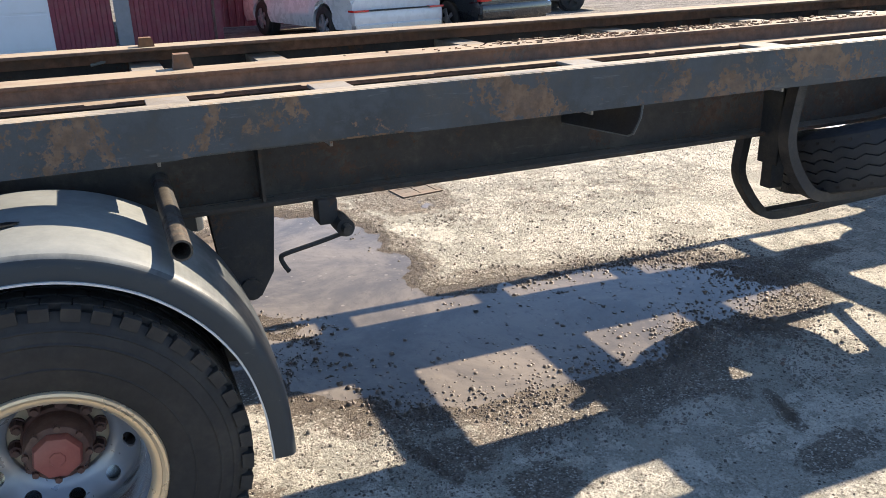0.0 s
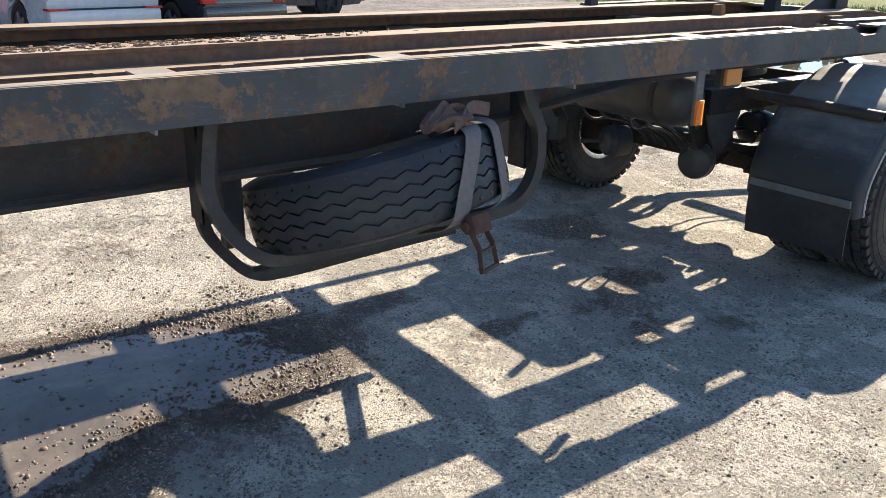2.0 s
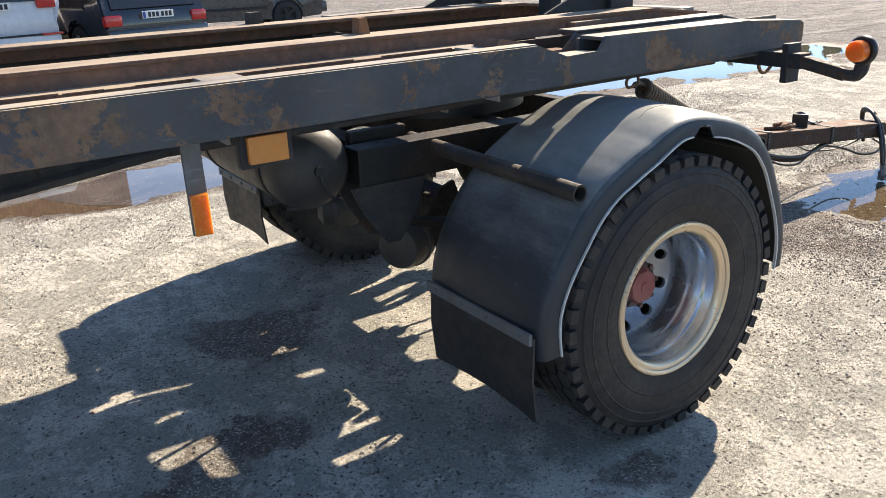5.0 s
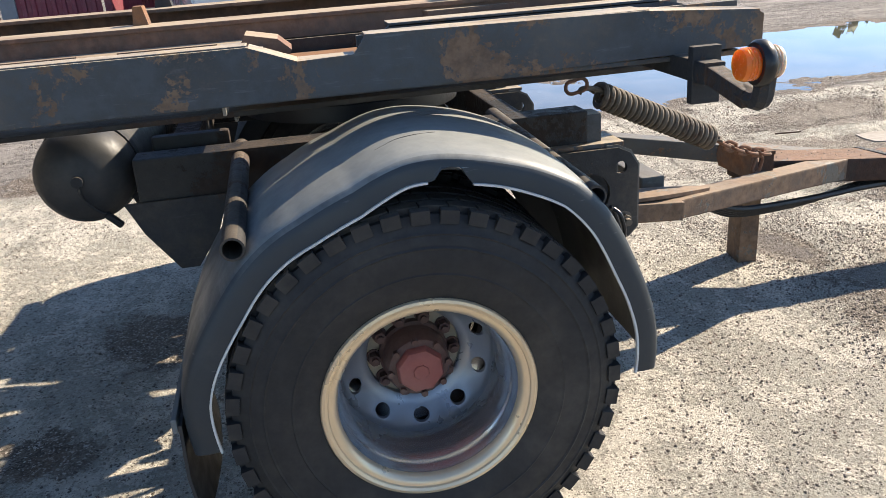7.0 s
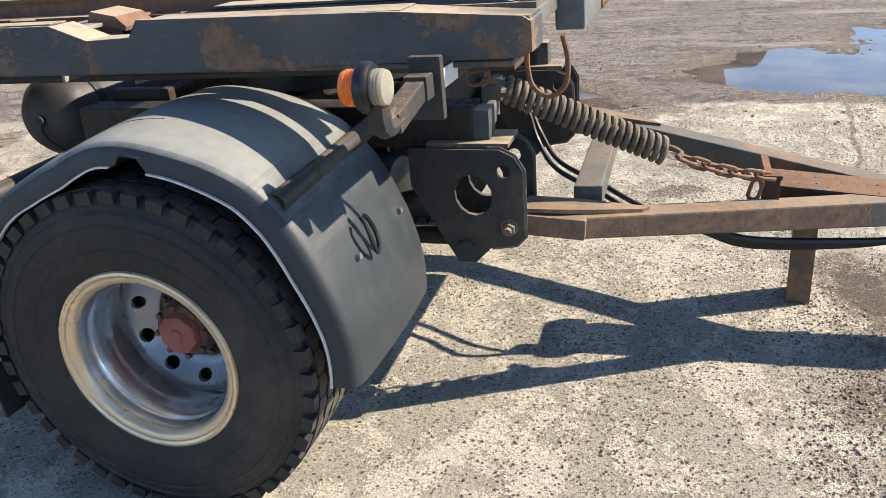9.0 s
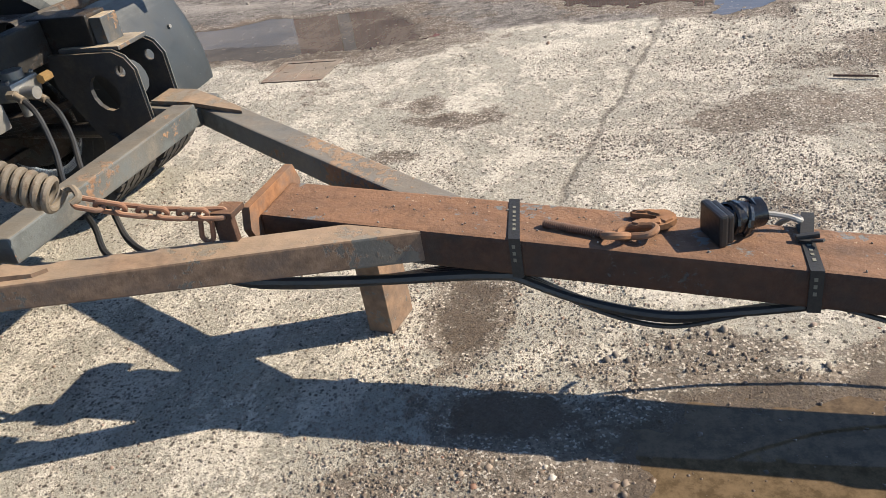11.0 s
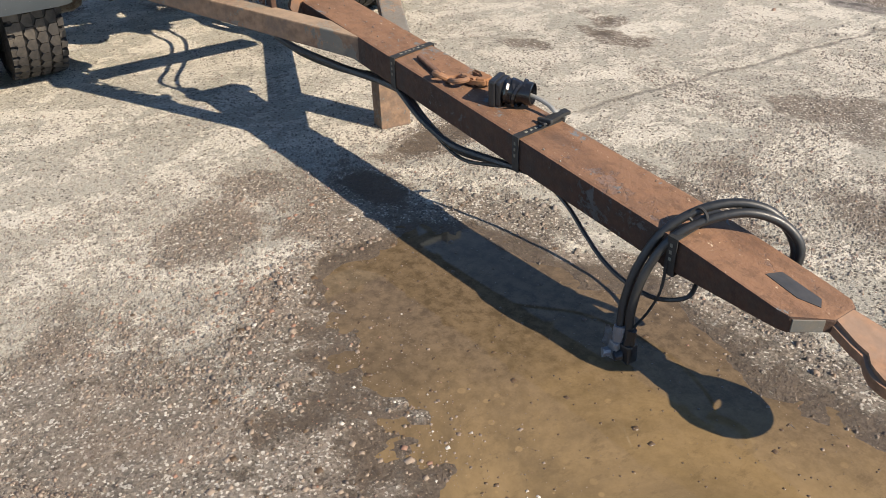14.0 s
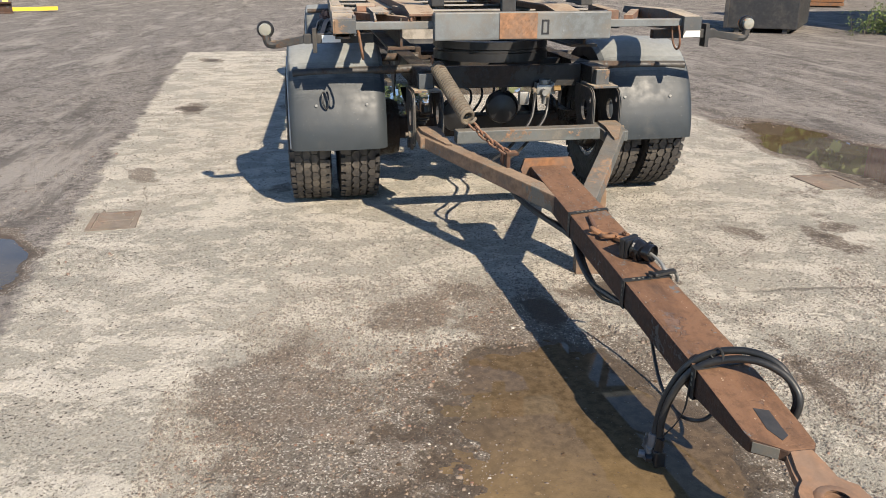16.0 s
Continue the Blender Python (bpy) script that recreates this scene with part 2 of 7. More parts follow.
RATCHET = painted_steel("brown_rusted_ratchet", (0.05, 0.04, 0.035), 1.3, rust=(0.082, 0.042, 0.029), dust=0.1, top=0.1)
WEB_BLACK = plain("black_printed_strap", (0.018, 0.018, 0.017), 0.6, 0, 0.3, 60, 0.2)
PRINT = plain("pale_print", (0.16, 0.155, 0.12), 0.7, 0, 0.1, 60, 0.0)
BRASS = plain("dull_brass", (0.35, 0.22, 0.09), 0.45, 0.6, 0.3, 60, 0.2)
ALLOY = plain("grey_alloy", (0.22, 0.22, 0.21), 0.45, 0.5, 0.25, 40, 0.2, dirt=0.3)
AIR_TANK = plain("grey_air_tank_paint", (0.030, 0.031, 0.033), 0.55, 0, 0.3, 14, 0.15, dirt=0.22)
for lens in (ORANGE_LENS, WHITE_LENS):
    shader = next(n for n in lens.node_tree.nodes if n.type == 'BSDF_PRINCIPLED')
    shader.inputs["Subsurface Weight"].default_value = 1.0
    shader.inputs["Subsurface Radius"].default_value = (1.0, 0.7, 0.5)
    shader.inputs["Subsurface Scale"].default_value = 0.06


def ground_material():
    """Weathered concrete slab with a pale crust, in grey-brown gravelled asphalt; low spots are wet."""
    m = Nodes("yard_ground")
    sep = m.t.nodes.new("ShaderNodeSeparateXYZ")
    m.link(m.co, sep.inputs[0])
    x, y, z = sep.outputs

    def dots(scale, size):
        """Round grains of random size: a mask, and three random values for each grain."""
        c = m.t.nodes.new("ShaderNodeSeparateColor")
        m.link(m.voronoi(scale, out="Color"), c.inputs[0])
        reach = m.math('MULTIPLY', m.math('ADD', c.outputs[0], 0.35), size)
        return m.step(m.math('SUBTRACT', m.voronoi(scale), reach), -0.05, 0.05, 1, 0), c.outputs

    wob = m.math('MULTIPLY', m.math('SUBTRACT', m.noise(1.3, 6, 0.65), 0.5), 0.9)
    wob2 = m.math('MULTIPLY', m.math('SUBTRACT', m.noise(6.0, 8, 0.72), 0.5), 0.30)
    left = m.math('ADD', m.math('SUBTRACT', y, m.math('MULTIPLY', x, 0.085)), 3.19)
    right = m.math('SUBTRACT', m.math('ADD', m.math('MULTIPLY', x, 0.108), 2.24), y)
    far = m.math('ADD', x, 3.7)
    near = m.math('SUBTRACT', 14.5, x)
    inside = m.math('MINIMUM', m.math('MINIMUM', m.math('ADD', left, m.math('MULTIPLY', wob2, 0.6)), right), m.math('MINIMUM', far, near))
    inside = m.math('ADD', inside, m.math('MULTIPLY', m.math('MAXIMUM', m.math('ADD', wob, wob2), -0.6), 0.4))
    slab = m.step(inside, -0.03, 0.05)
    grain = m.noise(260, 4, 0.75)
    fine = m.noise(70, 6, 0.74)
    mid = m.noise(15, 8, 0.72)
    small, small_rnd = dots(210, 0.42)
    peb, peb_rnd = dots(92, 0.46)
    # bare slab: smooth, grey-tan, with broad faint stains
    conc = m.mix(m.step(fine, 0.34, 0.66), (0.305, 0.280, 0.230), (0.475, 0.445, 0.376))
    conc = m.mix(m.step(m.noise(0.9, 7, 0.68, co=m.scaled(1, 1, 1, (1.3, 9.1, 0)), distort=0.4), 0.42, 0.62, 0, 0.6), conc, (0.365, 0.350, 0.295))
    # pale crust in crumbling streaks across the slab
    streak = m.noise(3.0, 10, 0.76, co=m.scaled(1.15, 0.85, 1), distort=0.25)
    field = m.math('ADD', m.math('MULTIPLY', streak, 0.70), m.math('MULTIPLY', mid, 0.30))
    field = m.math('ADD', field, m.math('MULTIPLY', m.math('SUBTRACT', fine, 0.5), 0.16))
    crust = m.step(field, 0.475, 0.525)
    conc = m.mix(m.math('MULTIPLY', crust, 0.85), conc, m.mix(m.step(fine, 0.34, 0.66), (0.49, 0.448, 0.372), (0.69, 0.640, 0.545)))
    # loose grit: scattered thinly here, thickly there
    dense = m.step(m.math('ADD', m.noise(0.75, 8, 0.70, co=m.scaled(1, 1, 1, (4.4, 0.6, 0))), m.math('MULTIPLY', m.math('SUBTRACT', mid, 0.5), 0.30)), 0.40, 0.68)
    thick = m.step(m.math('SUBTRACT', m.math('ADD', small_rnd[1], m.math('MULTIPLY', dense, 0.42)), 0.0), 0.86, 0.90)
    gritc = m.mix(m.step(small_rnd[2], 0.2, 0.9), (0.075, 0.063, 0.052), (0.30, 0.26, 0.21))
    conc = m.mix(m.math('MULTIPLY', m.math('MULTIPLY', small, thick), 0.85), conc, gritc)
    thick2 = m.step(m.math('ADD', peb_rnd[1], m.math('MULTIPLY', dense, 0.34)), 0.90, 0.93)
    pebc = m.mix(m.step(peb_rnd[2], 0.25, 1.0), (0.085, 0.070, 0.058), (0.36, 0.315, 0.26))
    conc = m.mix(m.math('MULTIPLY', m.math('MULTIPLY', peb, thick2), 0.9), conc, pebc)
    # bare gritty soil: dark brown with pale sparkling grains
    bits = m.t.nodes.new("ShaderNodeSeparateColor")
    m.link(m.voronoi(165, out="Color"), bits.inputs[0])
    soilc = m.mix(m.step(bits.outputs[0], 0.0, 0.9), (0.068, 0.052, 0.040), (0.235, 0.190, 0.148))
    soilc = m.mix(m.step(bits.outputs[0], 0.84, 0.90), soilc, (0.60, 0.55, 0.475))
    soilc = m.mix(m.step(m.noise(3.2, 6, 0.7, co=m.scaled(1, 1, 1, (2.2, 6.1, 0))), 0.50, 0.66, 0, 0.5), soilc, (0.185, 0.125, 0.085))
    soil = m.step(m.math('ADD', m.noise(1.05, 9, 0.70, co=m.scaled(1, 1, 1, (7.3, 2.1, 0)), distort=0.5), m.math('MULTIPLY', m.math('SUBTRACT', mid, 0.5), 0.30)), 0.63, 0.68)
    conc = m.mix(m.math('MULTIPLY', soil, 0.75), conc, soilc)
    # asphalt of many small stones
    asph = m.mix(m.step(bits.outputs[1], 0.05, 1.0), (0.078, 0.070, 0.064), (0.30, 0.272, 0.245))
    asph = m.mix(m.math('MULTIPLY', peb, m.step(peb_rnd[1], 0.55, 0.6, 0, 0.85)), asph, m.mix(peb_rnd[2], (0.085, 0.076, 0.070), (0.43, 0.39, 0.345)))
    asph = m.mix(m.step(m.noise(34, 9, 0.8), 0.50, 0.58, 0, 0.8), asph, m.mix(m.step(m.noise(13, 8, 0.82, co=m.scaled(1, 1, 1, (5.5, 2.4, 0))), 0.45, 0.56), (0.060, 0.053, 0.048), (0.34, 0.307, 0.272)))
    asph = m.mix(m.step(m.noise(1.9, 9, 0.74, distort=0.3), 0.47, 0.58, 0, 0.6), asph, (0.245, 0.222, 0.197))
    asph = m.mix(m.step(m.noise(3.6, 9, 0.76), 0.51, 0.60, 0, 0.7), asph, (0.080, 0.069, 0.061))
    lump, lump_rnd = dots(24, 0.5)
    asph = m.mix(m.math('MULTIPLY', lump, m.step(lump_rnd[1], 0.45, 0.5, 0, 0.55)), asph, m.mix(m.step(lump_rnd[2], 0.3, 0.7), (0.062, 0.055, 0.050), (0.36, 0.325, 0.29)))
    # wheel tracks and swept grit, drawn out along the yard
    asph = m.mix(m.step(m.noise(1.0, 9, 0.72, co=m.scaled(0.35, 1.6, 1, (3.3, 1.1, 0), 0.12)), 0.50, 0.62, 0, 0.75), asph, (0.335, 0.305, 0.270))
    asph = m.mix(m.step(m.noise(1.0, 8, 0.7, co=m.scaled(0.5, 2.4, 1, (8.3, 5.1, 0), -0.1)), 0.53, 0.63, 0, 0.65), asph, (0.088, 0.078, 0.070))
    col = m.mix(slab, asph, conc)
    # a crack across the slab
    run = m.math('SUBTRACT', m.math('SUBTRACT', x, m.math('MULTIPLY', y, 0.083)), 7.93)
    run = m.math('ABSOLUTE', m.math('ADD', run, m.math('MULTIPLY', m.math('SUBTRACT', m.noise(5, 6, 0.7), 0.5), 0.16)))
    gap = m.math('MULTIPLY', m.step(run, 0.003, 0.022, 1, 0), m.math('MULTIPLY', slab, m.step(y, 0.6, 1.0, 0, 0.75)))
    col = m.mix(m.math('MULTIPLY', gap, m.step(fine, 0.38, 0.55)), col, (0.105, 0.090, 0.072))
    # low spots hold soil, and are damp
    damp = m.t.nodes.new("ShaderNodeAttribute")
    damp.attribute_name = "damp"
    soak = m.math('ADD', damp.outputs["Fac"], m.math('ADD', m.math('MULTIPLY', m.math('SUBTRACT', mid, 0.5), 0.85), m.math('MULTIPLY', m.math('SUBTRACT', fine, 0.5), 0.55)))
    soak = m.math('ADD', soak, m.math('MULTIPLY', m.math('SUBTRACT', m.noise(4.0, 6, 0.7), 0.5), 0.5))
    earth = m.step(soak, 0.24, 0.34)
    col = m.mix(m.math('MULTIPLY', earth, 0.78), col, soilc)
    wet = m.step(soak, 0.56, 0.76)
    dark = m.mix(m.step(fine, 0.3, 0.7), (0.058, 0.043, 0.031), (0.118, 0.088, 0.060))
    dark = m.mix(m.math('MULTIPLY', small, m.step(small_rnd[1], 0.80, 0.84, 0, 0.7)), dark, m.mix(small_rnd[2], (0.05, 0.036, 0.026), (0.30, 0.23, 0.16)))
    col = m.mix(m.math('MULTIPLY', wet, 0.95), col, dark)
    turf = m.step(m.math('ADD', m.math('ADD', x, m.math('MULTIPLY', y, 0.55)), m.math('MULTIPLY', wob, 3.0)), 33.0, 35.5)
    col = m.mix(turf, col, m.mix(mid, (0.075, 0.10, 0.022), (0.17, 0.19, 0.055)))
    m.set(Base_Color=col, Roughness=m.step(wet, 0, 1, 0.92, 0.58))
    m.b.inputs["Specular IOR Level"].default_value = 0.3
    h = m.math('ADD', m.math('MULTIPLY', grain, 0.30), m.math('MULTIPLY', fine, 0.75))
    h = m.math('ADD', h, m.math('MULTIPLY', mid, 0.9))
    h = m.math('ADD', h, m.math('MULTIPLY', m.math('MULTIPLY', small, thick), 0.22))
    h = m.math('ADD', h, m.math('MULTIPLY', m.math('MULTIPLY', peb, thick2), 0.45))
    h = m.math('ADD', h, m.math('MULTIPLY', m.math('MULTIPLY', crust, slab), 0.22))
    h = m.math('ADD', h, m.math('MULTIPLY', m.math('MULTIPLY', earth, bits.outputs[2]), 0.30))
    h = m.math('SUBTRACT', h, m.math('MULTIPLY', gap, 0.5))
    h = m.math('MULTIPLY', h, m.step(wet, 0, 1, 1.0, 0.55))
    m.bump(h, 1.0, 0.013)
    return m.mat


def gravel_material():
    m = Nodes("gravel_stone")
    r = m.island()
    col = m.mix(m.math('POWER', r, 1.6), (0.072, 0.058, 0.046), (0.43, 0.385, 0.325))
    col = m.mix(m.step(r, 0.9, 0.97), col, (0.27, 0.15, 0.10))
    col = m.mix(m.noise(60, 3), col, (0.17, 0.15, 0.13))
    damp = m.t.nodes.new("ShaderNodeAttribute")
    damp.attribute_name = "damp"
    wet = m.step(damp.outputs["Fac"], 0.15, 0.45)
    col = m.mix(m.math('MULTIPLY', wet, 0.8), col, m.mix(r, (0.040, 0.029, 0.022), (0.165, 0.115, 0.078)))
    m.set(Base_Color=col, Roughness=m.step(wet, 0, 1, 0.88, 0.5))
    return m.mat


def water_material(name, bed, clear, ior=1.36, silt=False):
    """Shallow water over a gritty bed."""
    m = Nodes(name)
    col = m.mix(m.step(m.noise(1.6, 9, 0.72, distort=0.5), 0.36, 0.66), [bed[0] * 0.62, bed[1] * 0.64, bed[2] * 0.68], [min(1, c * 1.35) for c in bed])
    peb = m.t.nodes.new("ShaderNodeSeparateColor")
    m.link(m.voronoi(30, out="Color"), peb.inputs[0])
    reach = m.math('MULTIPLY', peb.outputs[1], 0.34)
    stone = m.math('MULTIPLY', m.step(m.math('SUBTRACT', m.voronoi(30), reach), -0.06, 0.05, 1, 0), m.step(peb.outputs[0], 0.72, 0.78))
    col = m.mix(m.math('MULTIPLY', stone, 0.7), col, m.mix(peb.outputs[2], [c * 0.45 for c in bed], [min(1, c * 1.9) for c in bed]))
    col = m.mix(m.step(m.noise(38, 7, 0.75, co=m.scaled(1, 0.45, 1, (0, 0, 0), 0.5)), 0.52, 0.68, 0, 0.5), col, [c * 0.55 for c in bed])
    if silt:
        # thin and dark over soil at one end, thick with silt at the other
        sep = m.t.nodes.new("ShaderNodeSeparateXYZ")
        m.link(m.co, sep.inputs[0])
        way = m.math('SUBTRACT', m.math('MULTIPLY', sep.outputs[0], 0.75), m.math('MULTIPLY', sep.outputs[1], 0.9))
        way = m.math('ADD', way, m.math('MULTIPLY', m.math('SUBTRACT', m.noise(2.2, 7, 0.7), 0.5), 0.9))
        col = m.mix(m.step(way, 6.75, 7.95, 0.85, 0), col, m.mix(m.step(m.noise(30, 7, 0.75), 0.35, 0.65), (0.058, 0.042, 0.026), (0.135, 0.097, 0.060)))
    m.set(Base_Color=col, Roughness=clear)
    m.b.inputs["IOR"].default_value = ior
    m.bump(m.noise(7, 2), 0.03, 0.004)
    return m.mat


GROUND = ground_material()
GRAVEL = gravel_material()
MUD_WATER = water_material("muddy_puddle_water", (0.178, 0.122, 0.058), 0.03, 1.33, True)
WET_BITS = plain("wet_brown_bits", (0.085, 0.055, 0.030), 0.4, 0, 0.7, 9, 0.2)
GREY_WATER = water_material("grey_puddle_water", (0.112, 0.096, 0.080), 0.015, 1.40)
DARK_WATER = water_material("dark_olive_water", (0.062, 0.049, 0.026), 0.03, 1.33)
SHALLOW_WATER = water_material("turbid_shallow_water", (0.175, 0.148, 0.118), 0.015, 1.33)


# ---- mesh helpers ----
def part(name, bm, material, parent=None, label="", m=None, smooth=False, category="", kind="", group=""):
    """Links a bmesh as one mesh object under a thing or a part."""
    if m is not None:
        bm.transform(m)
    bmesh.ops.recalc_face_normals(bm, faces=bm.faces)
    data = bpy.data.meshes.new(name)
    bm.to_mesh(data)
    bm.free()
    if smooth:
        data.polygons.foreach_set("use_smooth", [True] * len(data.polygons))
        data.set_sharp_from_angle(angle=radians(38))
    data.materials.append(material)
    ob = new(name, data)
    if parent is not None:
        ob.parent = parent
    return tagged(ob, label, category, group, kind)


def thing(name, label, category, at=None, group="", kind=""):
    ob = new(name)
    ob.empty_display_size = 0.2
    if at is not None:
        ob.matrix_world = at
    return tagged(ob, label, category, group, kind)


def box(bm, lo, hi, bevel=0.0, m=None):
    c = [(a + b) / 2 for a, b in zip(lo, hi)]
    s = [abs(b - a) for a, b in zip(lo, hi)]
    r = bmesh.ops.create_cube(bm, size=1, matrix=Matrix.LocRotScale(c, None, s))
    vs = r["verts"]
    if bevel:
        es = list({e for v in vs for e in v.link_edges})
        r = bmesh.ops.bevel(bm, geom=es, offset=bevel, segments=2, affect='EDGES', profile=0.6)
        vs = list({v for f in r["faces"] for v in f.verts} | {v for v in vs if v.is_valid})
    if m is not None:
        bmesh.ops.transform(bm, matrix=m, verts=[v for v in vs if v.is_valid])
    return vs


def beam(bm, p, q, w, h, bevel=0.004, up=(0, 0, 1), w2=None, h2=None):
    """A square bar from p to q, w wide and h high, centred on the line."""
    p, q = Vector(p), Vector(q)
    d = (q - p).normalized()
    side = d.cross(Vector(up)).normalized()
    top = side.cross(d).normalized()
    vs = []
    for c, ww, hh in ((p, w, h), (q, w2 or w, h2 or h)):
        for a, b in ((-1, -1), (1, -1), (1, 1), (-1, 1)):
            vs.append(bm.verts.new(c + side * (a * ww / 2) + top * (b * hh / 2)))
    fs = [bm.faces.new([vs[i] for i in f]) for f in ((0, 1, 2, 3), (7, 6, 5, 4), (0, 4, 5, 1), (1, 5, 6, 2), (2, 6, 7, 3), (3, 7, 4, 0))]
    if bevel:
        bmesh.ops.bevel(bm, geom=list({e for f in fs for e in f.edges}), offset=bevel, segments=2, affect='EDGES', profile=0.6)


def rod(bm, p, q, r, seg=16, r2=None, caps=True):
    p, q = Vector(p), Vector(q)
    m = Matrix.Translation((p + q) / 2) @ (q - p).to_track_quat('Z', 'Y').to_matrix().to_4x4()
    return bmesh.ops.create_cone(bm, cap_ends=caps, segments=seg, radius1=r, radius2=r if r2 is None else r2, depth=(q - p).length, matrix=m)["verts"]


def pipe(bm, p, q, r, wall=0.005, seg=18):
    """An open pipe with wall thickness."""
    p, q = Vector(p), Vector(q)
    rot = (q - p).to_track_quat('Z', 'Y').to_matrix()
    rings = []
    for c, rr in ((p, r), (q, r), (q, r - wall), (p, r - wall)):
        rings.append([bm.verts.new(c + rot @ Vector((rr * math.cos(a), rr * math.sin(a), 0))) for a in [2 * math.pi * i / seg for i in range(seg)]])
    for k in range(4):
        a, b = rings[k], rings[(k + 1) % 4]
        for i in range(seg):
            bm.faces.new((a[i], a[(i + 1) % seg], b[(i + 1) % seg], b[i]))


def smooth_path(points, n=8):
    """Catmull-Rom through the points."""
    P = [Vector(p) for p in points]
    P = [P[0] * 2 - P[1]] + P + [P[-1] * 2 - P[-2]]
    out = []
    for i in range(1, len(P) - 2):
        for k in range(n):
            t = k / n
            out.append(0.5 * (2 * P[i] + (P[i + 1] - P[i - 1]) * t + (2 * P[i - 1] - 5 * P[i] + 4 * P[i + 1] - P[i + 2]) * t * t + (3 * P[i] - P[i - 1] - 3 * P[i + 1] + P[i + 2]) * t ** 3))
    return out + [P[-2]]


def sweep(bm, path, section, closed=False, up=(0, 0, 1)):
    """Sweeps a closed 2D section along a path of points, the section's second axis kept near up."""
    n, k = len(path), len(section)
    rings = []
    for i, p in enumerate(path):
        a = path[(i - 1) % n] if closed or i else path[0]
        b = path[(i + 1) % n] if closed or i < n - 1 else path[-1]
        d = (b - a).normalized()
        u = Vector(up)
        if abs(d.dot(u)) > 0.97:
            u = Vector((0, 1, 0)) if abs(d.y) < 0.9 else Vector((1, 0, 0))
        s = d.cross(u).normalized()
        t = s.cross(d)
        rings.append([bm.verts.new(p + s * x + t * y) for x, y in section])
    for i in range(n if closed else n - 1):
        r0, r1 = rings[i], rings[(i + 1) % n]
        for j in range(k):
            bm.faces.new((r0[j], r0[(j + 1) % k], r1[(j + 1) % k], r1[j]))
    if not closed:
        bm.faces.new(rings[0])
        bm.faces.new(rings[-1][::-1])


def flat_section(w, h, b=0.0):
    return [(-w / 2, -h / 2), (w / 2, -h / 2), (w / 2, h / 2), (-w / 2, h / 2)]


def cord(bm, points, r, n=8, seg=8):
    """A round cord that keeps its frame along the way."""
    path = smooth_path(points, n)
    rings, ref = [], None
    for i, p in enumerate(path):
        d = (path[min(i + 1, len(path) - 1)] - path[max(i - 1, 0)]).normalized()
        if ref is None:
            ref = d.orthogonal().normalized()
        ref = (ref - d * ref.dot(d)).normalized()
        o = d.cross(ref)
        rings.append([bm.verts.new(p + (ref * math.cos(2 * math.pi * j / seg) + o * math.sin(2 * math.pi * j / seg)) * r) for j in range(seg)])
    for a, b in zip(rings, rings[1:]):
        for j in range(seg):
            bm.faces.new((a[j], a[(j + 1) % seg], b[(j + 1) % seg], b[j]))
    bm.faces.new(rings[0])
    bm.faces.new(rings[-1][::-1])


def lathe(bm, profile, seg=48, m=None, closed=False):
    """Turns (radius, y) pairs round the y axis."""
    rings = []
    m = m or Matrix.Identity(4)
    for r, y in profile:
        rings.append([bm.verts.new(m @ Vector((r * math.cos(2 * math.pi * i / seg), y, r * math.sin(2 * math.pi * i / seg)))) for i in range(seg)])
    pairs = list(zip(rings, rings[1:])) + ([(rings[-1], rings[0])] if closed else [])
    for a, b in pairs:
        for i in range(seg):
            bm.faces.new((a[i], a[(i + 1) % seg], b[(i + 1) % seg], b[i]))


def prism(bm, outline, a, b, axis='y', holes=()):
    """A plate: a 2D outline, with round or many-sided holes, between two planes across the axis."""
    def at(u, v, k):
        return Vector((u, k, v)) if axis == 'y' else (Vector((k, u, v)) if axis == 'x' else Vector((u, v, k)))
    es, loops = [], [list(outline)] + [list(h) for h in holes]
    for lp in loops:
        vs = [bm.verts.new(at(u, v, a)) for u, v in lp]
        es += [bm.edges.new((vs[i], vs[(i + 1) % len(vs)])) for i in range(len(vs))]
    fs = [g for g in bmesh.ops.triangle_fill(bm, edges=es, use_beauty=True)["geom"] if isinstance(g, bmesh.types.BMFace)]
    ext = bmesh.ops.extrude_face_region(bm, geom=fs)
    bmesh.ops.translate(bm, verts=[v for v in ext["geom"] if isinstance(v, bmesh.types.BMVert)], vec=at(0, 0, b) - at(0, 0, a))


def circle(cx, cy, rx, ry=None, n=16, rot=0.0):
    ry = ry or rx
    out = []
    for i in range(n):
        a = 2 * math.pi * i / n
        u, v = rx * math.cos(a), ry * math.sin(a)
        out.append((cx + u * math.cos(rot) - v * math.sin(rot), cy + u * math.sin(rot) + v * math.cos(rot)))
    return out


def B():
    return bmesh.new()


# ---- ground ----
def lattice(ix, iy, seed):
    """A random value from 0 to 1 for each lattice point."""
    h = (ix * 374761393 + iy * 668265263 + seed * 974634777) & 0xFFFFFFFF
    h = ((h ^ (h >> 13)) * 1274126177) & 0xFFFFFFFF
    return ((h ^ (h >> 16)) & 0xFFFF) / 65535.0


